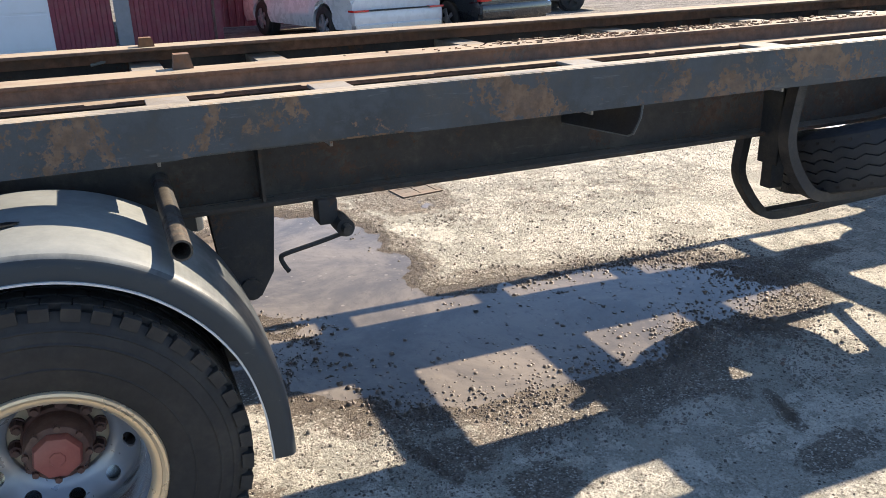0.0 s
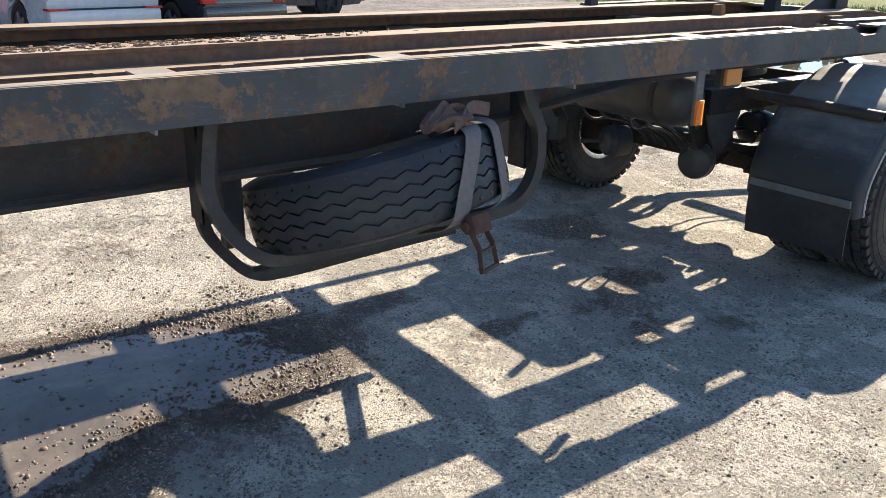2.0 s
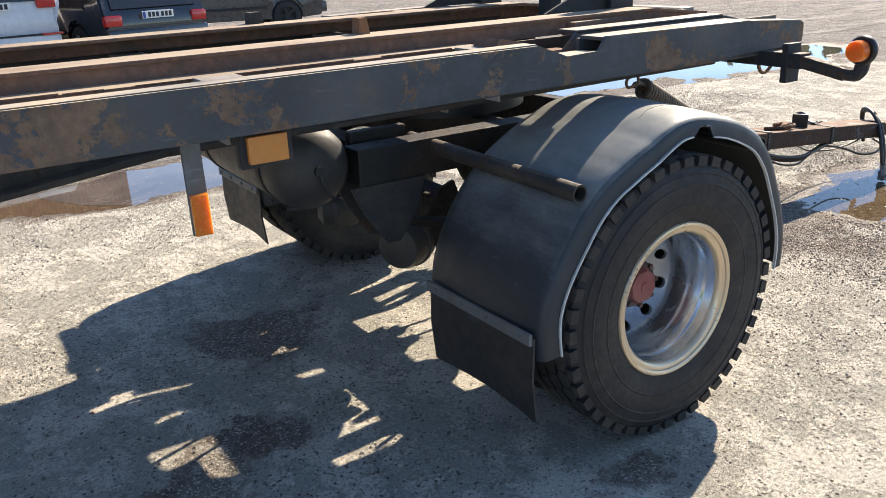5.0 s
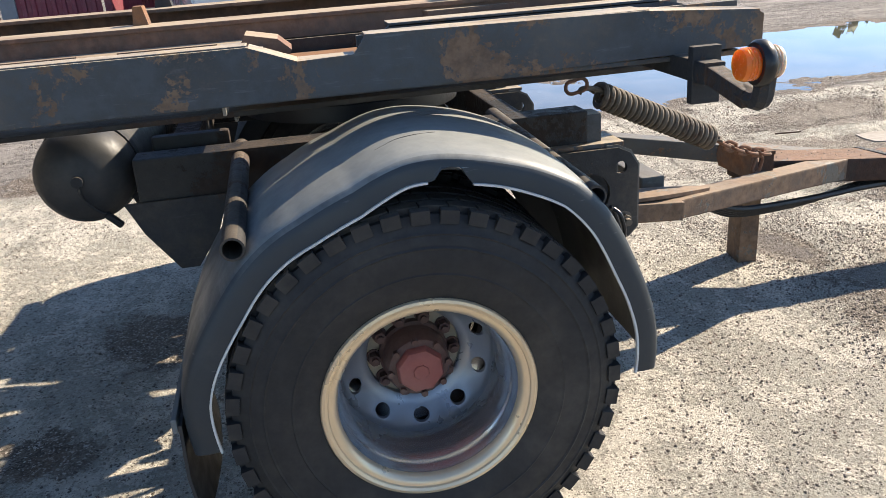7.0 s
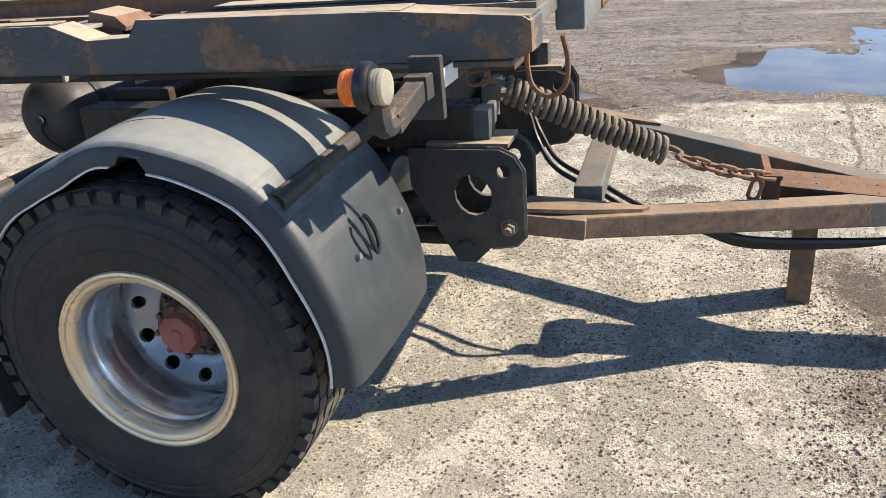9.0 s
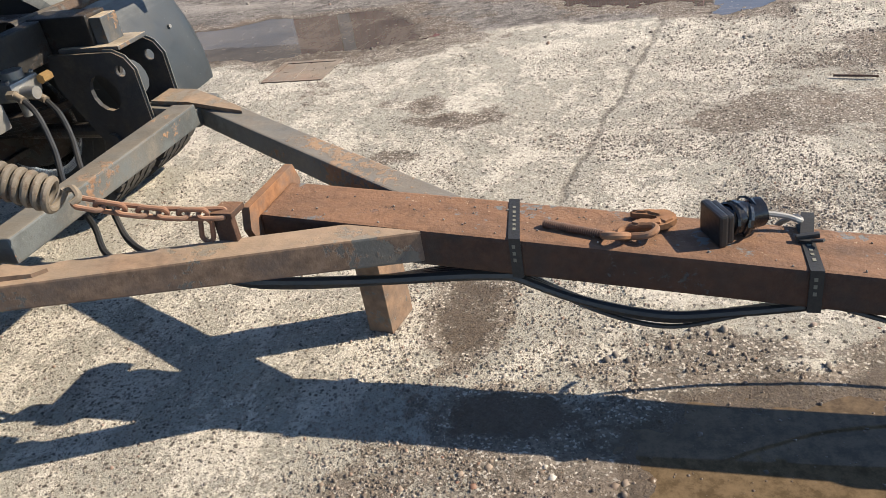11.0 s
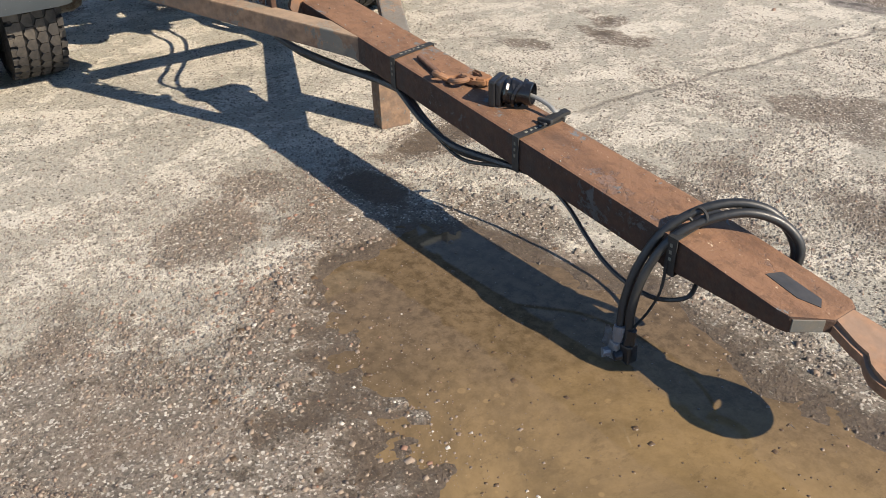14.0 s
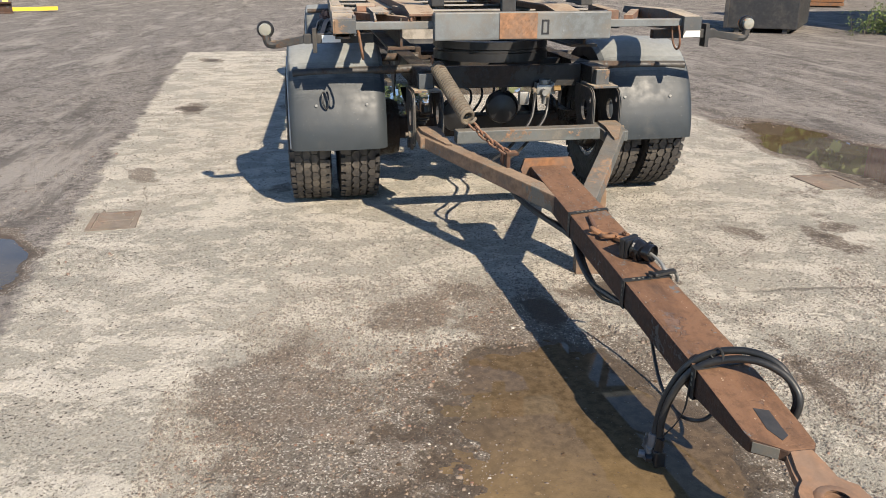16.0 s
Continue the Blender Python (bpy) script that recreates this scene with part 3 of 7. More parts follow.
def swell(x, y, scale, octaves, seed, gain=0.55):
    """Smooth fractal noise from -1 to 1 over arrays of places."""
    out, amp, tot = np.zeros_like(x), 1.0, 0.0
    for o in range(octaves):
        u, w = x * scale + 31.7 * o, y * scale + 17.3 * o
        iu, iw = np.floor(u).astype(np.int64), np.floor(w).astype(np.int64)
        fu, fw = u - iu, w - iw
        fu, fw = fu * fu * (3 - 2 * fu), fw * fw * (3 - 2 * fw)
        a, b = lattice(iu, iw, seed + o), lattice(iu + 1, iw, seed + o)
        c, d = lattice(iu, iw + 1, seed + o), lattice(iu + 1, iw + 1, seed + o)
        out += amp * (2 * ((a + (b - a) * fu) * (1 - fw) + (c + (d - c) * fu) * fw) - 1)
        tot += amp
        amp *= gain
        scale *= 2.03
    return out / tot


# hollows: centre, half lengths, turn, depth; the deep ones hold water up to WATER_Z
WATER_Z = -0.0065
HOLLOWS = [
    (2.05, -0.27, 1.38, 0.58, -0.06, 0.0140), (1.25, 0.95, 0.62, 0.95, 0.05, 0.016),
    (9.15, -0.25, 0.84, 0.42, -0.12, 0.018), (10.15, -0.58, 1.35, 0.86, -0.12, 0.018),
    (11.4, 5.35, 4.0, 1.50, 0.32, 0.034), (8.2, 4.0, 1.25, 0.50, 0.1, 0.028), (13.8, 4.3, 2.2, 0.9, 0.1, 0.03),
    (5.45, 3.12, 1.45, 0.50, 0.10, 0.028), (7.1, -2.88, 0.62, 0.24, 0.22, 0.026),
    (3.4, 1.35, 1.5, 0.5, 0.05, 0.0020), (2.3, 1.2, 0.6, 0.5, 0.2, 0.0020),
    # dips worn by the rear wheels
    (0.21, -1.05, 0.50, 0.50, 0.0, 0.052), (0.21, 0.95, 0.50, 0.50, 0.0, 0.052),
    # soil and damp patches, with no standing water
    (8.72, -1.26, 0.58, 0.35, 0.1, 0.0046), (8.12, -0.78, 0.34, 0.30, 0.6, 0.0036), (7.85, -0.48, 0.28, 0.22, 0.2, 0.0034), (9.30, -1.30, 0.40, 0.30, 0.3, 0.0052),
    (8.22, -0.28, 0.30, 0.32, 0.2, 0.0048), (7.88, 0.24, 0.13, 0.36, 0.1, 0.0062), (8.62, 0.18, 0.50, 0.10, 0.0, 0.0036), (8.06, -0.15, 0.22, 0.14, 0.1, 0.0082),
    (8.90, 1.80, 0.55, 0.34, 0.2, 0.0038), (9.38, 1.50, 0.42, 0.50, 0.3, 0.0042), (9.32, 1.04, 0.36, 0.20, 0.1, 0.0034), (8.74, 0.88, 0.28, 0.24, 0.2, 0.0026), (8.86, 0.68, 0.40, 0.07, -0.1, 0.0056),
    (6.30, 2.72, 0.95, 0.34, 0.05, 0.0058), (7.16, 1.86, 0.16, 0.12, 0.1, 0.0062), (7.40, 1.68, 0.28, 0.10, 0.1, 0.0060), (7.18, 1.28, 0.14, 0.12, 0.0, 0.0050), (9.6, 2.5, 1.0, 0.5, 0.3, 0.0044),
    (4.50, -1.02, 0.28, 0.17, 0.2, 0.0031), (4.92, -1.18, 0.30, 0.28, 0.4, 0.0031), (5.15, 0.18, 0.46, 0.34, 0.2, 0.0046), (4.50, -0.70, 0.26, 0.13, 0.1, 0.0031), (5.80, -1.43, 0.18, 0.12, 0.0, 0.0030),
    (4.02, -0.66, 0.26, 0.08, 0.1, 0.0046), (3.62, -0.20, 0.30, 0.13, 0.2, 0.0060), (4.95, -0.60, 0.22, 0.20, 0.0, 0.0031),
    (1.60, -0.98, 0.55, 0.20, 0.0, 0.0036), (2.20, -0.98, 0.48, 0.22, 0.1, 0.0044), (2.92, -0.64, 0.36, 0.20, 0.3, 0.0074), (1.50, -1.26, 0.20, 0.12, 0.1, 0.0036), (2.42, -1.50, 0.20, 0.10, 0.2, 0.0050),
    (1.22, -1.03, 0.04, 0.24, 0.3, 0.0072), (2.44, -1.25, 0.04, 0.18, -0.3, 0.0072), (2.1, 1.75, 0.5, 0.4, 0.2, 0.0044),
    (2.35, -2.52, 0.35, 0.16, 0.2, 0.0075), (-2.3, -2.9, 0.4, 0.2, 0.2, 0.0070), (5.3, -2.45, 0.36, 0.14, 0.2, 0.0044),
]


def height(x, y, with_damp=False):
    damp = np.zeros_like(x)
    z = 0.0026 * swell(x, y, 1.6, 3, 5) + 0.0030 * swell(x, y, 9.0, 4, 9, 0.62) + 0.0017 * swell(x, y, 27.0, 2, 77, 0.6)
    for cx, cy, rx, ry, rot, depth in HOLLOWS:
        near = (np.abs(x - cx) < 2.1 * max(rx, ry)) & (np.abs(y - cy) < 2.1 * max(rx, ry))
        if not near.any():
            continue
        px, py = x[near], y[near]
        dx, dy = px - cx, py - cy
        u = (dx * math.cos(rot) + dy * math.sin(rot)) / rx
        v = (-dx * math.sin(rot) + dy * math.cos(rot)) / ry
        d = np.sqrt(u * u + v * v) + (0.50 if depth > 0.012 else 0.75) * swell(px, py, max(1.5, 0.9 / ry), 6, 40, 0.6)
        k = np.clip((1.18 - d) / 0.85, 0, 1)
        z[near] -= (depth if depth > 0.012 else 0.002) * k * k * (3 - 2 * k)
        damp[near] = np.maximum(damp[near], np.clip(2.2 * (1.24 - d), 0, 1) if depth > 0.012 else k * depth / 0.0085)
    rim = np.minimum.reduce([(x + 2.0) / 1.0, (16.5 - x) / 1.5, (y + 4.0) / 0.6, (8.6 - y) / 0.8])
    z = z * np.clip(rim, 0, 1)
    return (z, damp) if with_damp else z


def span(*stops):
    """Coordinates between stops (from, to, step)."""
    out = []
    for a, b, s in stops:
        n = max(1, round((b - a) / s))
        out += [a + (b - a) * i / n for i in range(n)]
    return out + [stops[-1][1]]


gx = [-1500, -400, -120, -50, -25, -12, -6] + span((-3, -0.2, 0.08), (-0.2, 3.6, 0.020), (3.6, 7.6, 0.030), (7.6, 10.6, 0.0155), (10.6, 17, 0.06)) + [24, 40, 80, 200, 500, 1500]
gy = [-1500, -400, -120, -50, -25, -12, -7] + span((-4.4, -1.7, 0.045), (-1.7, 1.7, 0.017), (1.7, 4.6, 0.030), (4.6, 8.8, 0.06)) + [11, 16, 25, 50, 120, 400, 1500]
X, Y = np.meshgrid(np.array(gx, float), np.array(gy, float), indexing='ij')
Z, DAMP = height(X.ravel(), Y.ravel(), True)
verts = np.stack([X.ravel(), Y.ravel(), Z], axis=1)
nx, ny = len(gx), len(gy)
idx = np.arange(nx * ny).reshape(nx, ny)
quads = np.stack([idx[:-1, :-1], idx[1:, :-1], idx[1:, 1:], idx[:-1, 1:]], axis=-1).reshape(-1, 4)
data = bpy.data.meshes.new("ground")
data.vertices.add(len(verts))
data.vertices.foreach_set("co", verts.ravel())
data.loops.add(quads.size)
data.loops.foreach_set("vertex_index", quads.ravel())
data.polygons.add(len(quads))
data.polygons.foreach_set("loop_start", np.arange(0, quads.size, 4))
data.polygons.foreach_set("loop_total", np.full(len(quads), 4))
data.update(calc_edges=True)
data.polygons.foreach_set("use_smooth", [True] * len(quads))
data.attributes.new("damp", 'FLOAT', 'POINT').data.foreach_set("value", DAMP)
data.materials.append(GROUND)
tagged(new("ground", data), "worn pale concrete slab set in grey-brown gravelled asphalt", "ground", kind="structure")


def puddle(lobes, material, label):
    """Still water filling the hollows of the ground."""
    bm = B()
    for k, i in enumerate(lobes):
        cx, cy, rx, ry, rot, depth = HOLLOWS[i]
        f = bm.faces.new([bm.verts.new((px, py, WATER_Z - 0.0003 * i)) for px, py in circle(cx, cy, rx * 1.75, ry * 1.75, 40, rot)])
    bmesh.ops.triangulate(bm, faces=bm.faces)
    return part("puddle", bm, material, None, label, kind="structure", category="puddle")


puddle((0, 1), SHALLOW_WATER, "shallow grey puddle with grit under the trailer frame")
puddle((2, 3), MUD_WATER, "shallow brown muddy puddle below the drawbar eye")
puddle((4, 5, 6), GREY_WATER, "wide still puddle mirroring the sky beside the slab")
puddle((7,), MUD_WATER, "narrow brown puddle along the slab edge")
puddle((8,), DARK_WATER, "small dark puddle on the asphalt")


def scatter(name, spots, label, seed, material=None, afloat=False):
    """Loose stones, 8 corners each, joined into one mesh."""
    rng = np.random.default_rng(seed)
    cube = np.array([(-1, -1, -1), (1, -1, -1), (1, 1, -1), (-1, 1, -1), (-1, -1, 1), (1, -1, 1), (1, 1, 1), (-1, 1, 1)], float)
    quads = np.array([(4, 5, 6, 7), (0, 1, 5, 4), (1, 2, 6, 5), (2, 3, 7, 6), (3, 0, 4, 7)])
    allv, wet = [], []
    for count, x0, x1, y0, y1, lo, hi, clump in spots:
        n = count * 4
        x, y = rng.uniform(x0, x1, n), rng.uniform(y0, y1, n)
        keep = (swell(x, y, 1.1, 4, seed) > clump) | (rng.random(n) < 0.12)
        keep &= (x < 7.0) | (rng.random(n) < 0.06) | (height(x, y, True)[1] < 0.5) | afloat
        x, y = x[keep][:count], y[keep][:count]
        n = len(x)
        s = lo + (hi - lo) * rng.random(n) ** 7
        a = rng.uniform(0, 6.28, n)
        c = np.repeat(cube[None], n, 0)
        k = np.where(c[..., 2] < 0, 1.0, 0.62) * s[:, None]
        px = c[..., 0] * k * rng.uniform(0.6, 1, (n, 8))
        py = c[..., 1] * k * rng.uniform(0.5, 0.9, (n, 8))
        base = np.maximum(height(x, y), WATER_Z - 0.3 * s) if afloat else height(x, y)
        z = np.where(c[..., 2] < 0, -0.003, s[:, None] * rng.uniform(0.5, 1.0, (n, 8)) * (0.45 if afloat else 1.0)) + base[:, None]
        wet.append(np.repeat(height(x, y, True)[1], 8))
        ca, sa = np.cos(a)[:, None], np.sin(a)[:, None]
        allv.append(np.stack([x[:, None] + px * ca - py * sa, y[:, None] + px * sa + py * ca, z], -1).reshape(-1, 3))
    v = np.concatenate(allv)
    n = len(v) // 8
    q = (np.arange(n)[:, None, None] * 8 + quads[None]).reshape(-1, 4)
    data = bpy.data.meshes.new(name)
    data.vertices.add(len(v))
    data.vertices.foreach_set("co", v.ravel())
    data.loops.add(q.size)
    data.loops.foreach_set("vertex_index", q.ravel())
    data.polygons.add(len(q))
    data.polygons.foreach_set("loop_start", np.arange(0, q.size, 4))
    data.polygons.foreach_set("loop_total", np.full(len(q), 4))
    data.update(calc_edges=True)
    data.attributes.new("damp", 'FLOAT', 'POINT').data.foreach_set("value", np.concatenate(wet))
    data.materials.append(material or GRAVEL)
    return tagged(new(name, data), label, "gravel", kind="stuff")


scatter("gravel", [
    (24000, -0.6, 6.0, -2.2, 3.2, 0.0020, 0.0080, -0.05),
    (9000, 0.7, 3.5, -1.2, 1.3, 0.003, 0.0105, 0.0),
    (3500, 0.9, 3.3, -0.9, 0.4, 0.0045, 0.0115, -0.1),
    (800, 1.05, 3.2, -0.75, 0.22, 0.009, 0.017, -0.3),
    (22000, 6.0, 8.2, -1.6, 2.6, 0.0016, 0.0065, -0.05),
    (52000, 7.6, 10.0, -1.7, 1.5, 0.0015, 0.0068, -0.08),
    (5000, 8.1, 9.6, -1.7, -0.6, 0.0018, 0.0075, 0.0),
    (260, 8.3, 10.2, -1.0, 0.3, 0.006, 0.013, -0.2),
    (17000, 8.2, 10.6, 0.45, 2.4, 0.0020, 0.0064, -0.02),
    (9000, 8.2, 11.5, 2.2, 3.6, 0.0026, 0.0085, 0.0),
    (5000, -3.0, 14.0, 2.5, 9.0, 0.005, 0.016, 0.0),
    (3500, -3.0, 8.0, -4.5, -2.2, 0.004, 0.012, 0.0),
], "loose grey and brown gravel stones strewn over the yard", 7)


scatter("puddle_debris", [
    (900, 8.5, 10.6, -1.2, 0.05, 0.002, 0.0085, -0.4),
    (420, 8.3, 10.2, -1.1, 0.1, 0.004, 0.013, -0.2),
], "small wet stones and bits of leaf lying in the muddy puddle", 11, WET_BITS, True)


def soil_stone_material():
    """Half-buried brown, tan and reddish stones."""
    m = Nodes("soil_stones")
    r = m.island()
    col = m.mix(r, (0.075, 0.055, 0.041), (0.27, 0.21, 0.155))
    col = m.mix(m.step(r, 0.955, 0.965), col, (0.47, 0.43, 0.37))
    col = m.mix(m.math('MULTIPLY', m.step(r, 0.30, 0.32), m.step(r, 0.40, 0.42, 1, 0)), col, (0.215, 0.115, 0.075))
    col = m.mix(m.step(m.noise(90, 5, 0.7), 0.4, 0.7, 0, 0.5), col, (0.16, 0.12, 0.09))
    m.set(Base_Color=col, Roughness=0.7)
    return m.mat


scatter("soil_stones", [
    (3200, 8.35, 9.35, -1.62, -0.62, 0.002, 0.010, -0.3),
    (160, 8.30, 9.30, -1.20, -0.55, 0.005, 0.016, -0.1),
    (900, 7.70, 8.45, -1.00, -0.30, 0.002, 0.013, -0.1),
    (700, 9.20, 9.80, -1.60, -1.05, 0.002, 0.012, -0.2),
    (700, 8.45, 9.60, -0.95, -0.45, 0.0015, 0.009, -0.2),
    (400, 8.60, 9.80, 0.05, 0.40, 0.002, 0.008, -0.2),
], "half-buried brown and reddish stones in the soil beside the puddle", 23, soil_stone_material(), True)


COVER_IRON = painted_steel("dirty_cover_iron", (0.16, 0.135, 0.115), 0.7, rust=(0.145, 0.100, 0.078), dust=0.6, rough=0.9, top=0.25)


def utility_cover(x, y, rz, w, h, label):
    """A square pit frame with a two-leaf lid, flush in the ground."""
    t = thing("utility_cover", label, "manhole cover", pose(x, y, -0.005, 0, 0, rz), group="utility covers in the slab")
    bm = B()
    prism(bm, [(-w / 2, -h / 2), (w / 2, -h / 2), (w / 2, h / 2), (-w / 2, h / 2)], -0.01, 0.010, 'z', [[(-w / 2 + .03, -h / 2 + .03), (w / 2 - .03, -h / 2 + .03), (w / 2 - .03, h / 2 - .03), (-w / 2 + .03, h / 2 - .03)]])
    part("frame", bm, COVER_IRON, t)
    for a, b in ((-w / 2 + .034, -0.004), (0.004, w / 2 - .034)):
        bm = B()
        box(bm, (a, -h / 2 + .034, -0.01), (b, h / 2 - .034, 0.007), 0.002)
        box(bm, (a + 0.04, -0.012, 0.006), (a + 0.075, 0.012, 0.0085))
        part("lid", bm, COVER_IRON, t)
    return t


utility_cover(6.2, 2.42, 3, 0.38, 0.34, "rusty square steel cover set in the concrete")
utility_cover(6.42, -2.38, 5, 0.36, 0.28, "dull rusty steel cover set in the concrete")
utility_cover(2.26, 1.86, 8, 0.30, 0.22, "rusty square steel cover sunk in the gravel")

bm = B()
rod(bm, (8.97, 2.07, 0.010), (9.14, 2.04, 0.013), 0.0062, 8, 0.0045)
part("stick", bm, RATCHET, None, "short dark stick lying on the gravel", category="stick")
BOARD = plain("pale_weathered_board", (0.36, 0.325, 0.28), 0.9, 0, 0.4, 30, 0.5, dirt=0.5)
bm = B()
prism(bm, [(9.42, 1.66), (9.58, 1.61), (9.74, 1.63), (9.78, 1.75), (9.74, 1.86), (9.57, 1.88), (9.42, 1.86), (9.408, 1.76)], -0.004, 0.0022, 'z')
for v in bm.verts:
    v.co.z += 0.002 * noise.noise(v.co * 9)
part("board_sheet", bm, BOARD, None, "flattened pale sheet of board on the gravel", category="litter")


# ---- the trailer ----
# Frame of reference of the chassis, and of its steered front axle with the drawbar.
ORIGIN = Vector((6.04, 0, 0))
MT = pose(0, 0, 0, 0, -0.37, 0)
MD = pose(-0.04, 0, 0, 0, 0, 1.3)
trailer = thing("hook_lift_trailer", "old two-axle hook-lift trailer with rusty grey steel frame and drawbar", "trailer", pose(*ORIGIN))


def tp(name, bm, mat, label="", m=MT, parent=None, smooth=False):
    return part(name, bm, mat, parent or trailer, label, m, smooth)


# side rails: a box beam with a notch near the front end
RAIL = [(-7.2, 1.082), (-5.44, 1.082), (-5.36, 1.090), (-4.86, 1.090), (-4.82, 1.082), (-2.9, 1.082), (0.05, 1.088), (0.88, 1.102), (0.905, 1.115),
        (0.905, 1.175), (0.885, 1.187), (0.60, 1.206), (-0.045, 1.212), (-0.075, 1.172), (-0.20, 1.168), (-0.305, 1.207), (-7.2, 1.211)]
bm = B()
prism(bm, RAIL, -1.02, -1.008)
box(bm, (-7.2, -1.010, 1.199), (-0.305, -0.950, 1.211), 0.003)
box(bm, (-7.2, -1.010, 1.082), (0.86, -0.93, 1.094), 0.003)
beam(bm, (-0.305, -0.97, 1.201), (-0.20, -0.97, 1.162), 0.08, 0.012, 0.002)
box(bm, (-0.21, -1.010, 1.158), (-0.07, -0.93, 1.168), 0.002)
box(bm, (-0.045, -1.010, 1.196), (0.62, -0.90, 1.208), 0.003)
beam(bm, (0.60, -0.955, 1.200), (0.90, -0.955, 1.180), 0.11, 0.012, 0.002)
box(bm, (0.893, -1.016, 1.112), (0.905, -0.90, 1.178), 0.003)
box(bm, (-0.06, -0.912, 1.10), (0.895, -0.90, 1.20))
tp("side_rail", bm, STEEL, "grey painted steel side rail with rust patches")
bm = B()
box(bm, (-7.2, 0.735, 1.08), (0.3, 0.747, 1.175), 0.003)
box(bm, (-7.2, 0.715, 1.08), (0.3, 0.737, 1.09), 0.002)
tp("side_rail", bm, STEEL_DARK)
bm = B()
prism(bm, [(0.2, 1.09), (0.905, 1.105), (0.905, 1.18), (0.60, 1.206), (-0.045, 1.20), (-0.075, 1.16), (0.2, 1.15)], 0.90, 1.0)
tp("side_rail_end", bm, STEEL, "grey painted steel rail end")


def main_beam(y, s):
    """The deep rolled beam, s: -1 on the near side."""
    bm = B()
    prism(bm, [(-7.2, 0.855), (-2.75, 0.857), (-2.60, 0.868), (-1.30, 1.010), (-0.9, 1.03), (0.8, 1.03), (0.8, 1.18), (-7.2, 1.18)], y - 0.006, y + 0.006)
    box(bm, (-7.2, y - 0.075, 0.842), (-2.72, y + 0.075, 0.857), 0.003)
    beam(bm, (-2.73, y, 0.850), (-1.28, y, 1.010), 0.15, 0.014, 0.002)
    beam(bm, (-1.29, y, 1.008), (0.8, y, 1.024), 0.15, 0.014, 0.002)
    for x in (-6.4, -5.2):
        box(bm, (x, y + (s * 0.07 if s < 0 else 0.0), 0.86), (x + 0.01, y + (0 if s < 0 else s * 0.07), 1.17))
    tp("main_beam", bm, BEAM_STEEL, "deep dark steel chassis beam, dusty and rusty")
    # ledge with a broken weld line
    bm = B()
    a, b = sorted((y + s * 0.052, y - s * 0.047))
    box(bm, (-7.2, a, 1.176), (-0.28, b, 1.186), 0.002)
    rng = random.Random(4)
    x = -6.9
    while x < -0.4:
        w = rng.uniform(0.08, 0.3)
        box(bm, (x, y + s * 0.046 - 0.006, 1.183), (x + w, y + s * 0.046 + 0.004, 1.1868 + rng.uniform(0, 0.003)))
        x += w + rng.uniform(0.0, 0.10)
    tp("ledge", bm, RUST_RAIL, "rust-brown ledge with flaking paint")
    # upper rail
    bm = B()
    w = y - s * 0.05
    box(bm, (-7.2, w - 0.005, 1.180), (0.55, w + 0.005, 1.230))
    lo, hi = sorted((w + s * 0.012, w - s * 0.13))
    box(bm, (-7.2, lo, 1.226), (0.58, hi, 1.238), 0.003)
    prism(bm, [(0.55, 1.17), (0.86, 1.17), (0.86, 1.20), (0.58, 1.236), (0.55, 1.236)], w - 0.005, w + 0.005)
    beam(bm, (0.58, (lo + hi) / 2, 1.232), (0.87, (lo + hi) / 2, 1.200), hi - lo, 0.012, 0.002)
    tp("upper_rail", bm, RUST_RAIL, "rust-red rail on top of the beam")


main_beam(-0.655, -1)
main_beam(0.37, 1)

# cross members
for x in (-6.6, -5.43, -4.98, -4.15, -3.39, -2.63, -1.90, -1.14, -0.33):
    bm = B()
    box(bm, (x - 0.055, -1.007, 1.180), (x + 0.055, -0.709, 1.190), 0.002)
    box(bm, (x - 0.055, -0.648, 1.163), (x + 0.055, 0.363, 1.173), 0.002)
    box(bm, (x - 0.055, -0.93, 1.05), (x - 0.047, -0.662, 1.165))
    box(bm, (x - 0.055, -0.648, 0.98), (x - 0.047, 0.363, 1.165))
    box(bm, (x - 0.055, 0.377, 1.05), (x - 0.047, 0.734, 1.165))
    box(bm, (x - 0.055, 0.424, 1.163), (x + 0.055, 0.734, 1.173), 0.002)
    tp("cross_member", bm, PLATE_DUST, "dusty pale cross plate between the rails")
for x in (-4.11, -6.0):
    outline = [(-1.006, 1.084), (-0.662, 1.084), (-0.662, 0.975), (-0.955, 0.978), (-0.975, 0.987), (-1.0, 1.04)]
    bm = B()
    prism(bm, outline, x - 0.005, x + 0.005, 'x')
    # pale strip paints the lit rim along the plate's edge
    edge = B()
    sweep(edge, [Vector((x, p, q)) for p, q in outline[2:]] + [Vector((x, -1.006, 1.082))], flat_section(0.011, 0.003), up=(1, 0, 0))
    for k in (bm, edge):
        for v in k.verts:
            v.co.x -= 0.22 * (v.co.y + 0.83)
    g = tp("gusset", bm, GUSSET, "blue-black steel gusset below the rail")
    part("lit_edge", edge, STEEL_PALE, g, "pale strip for the plate's lit edge", MT)
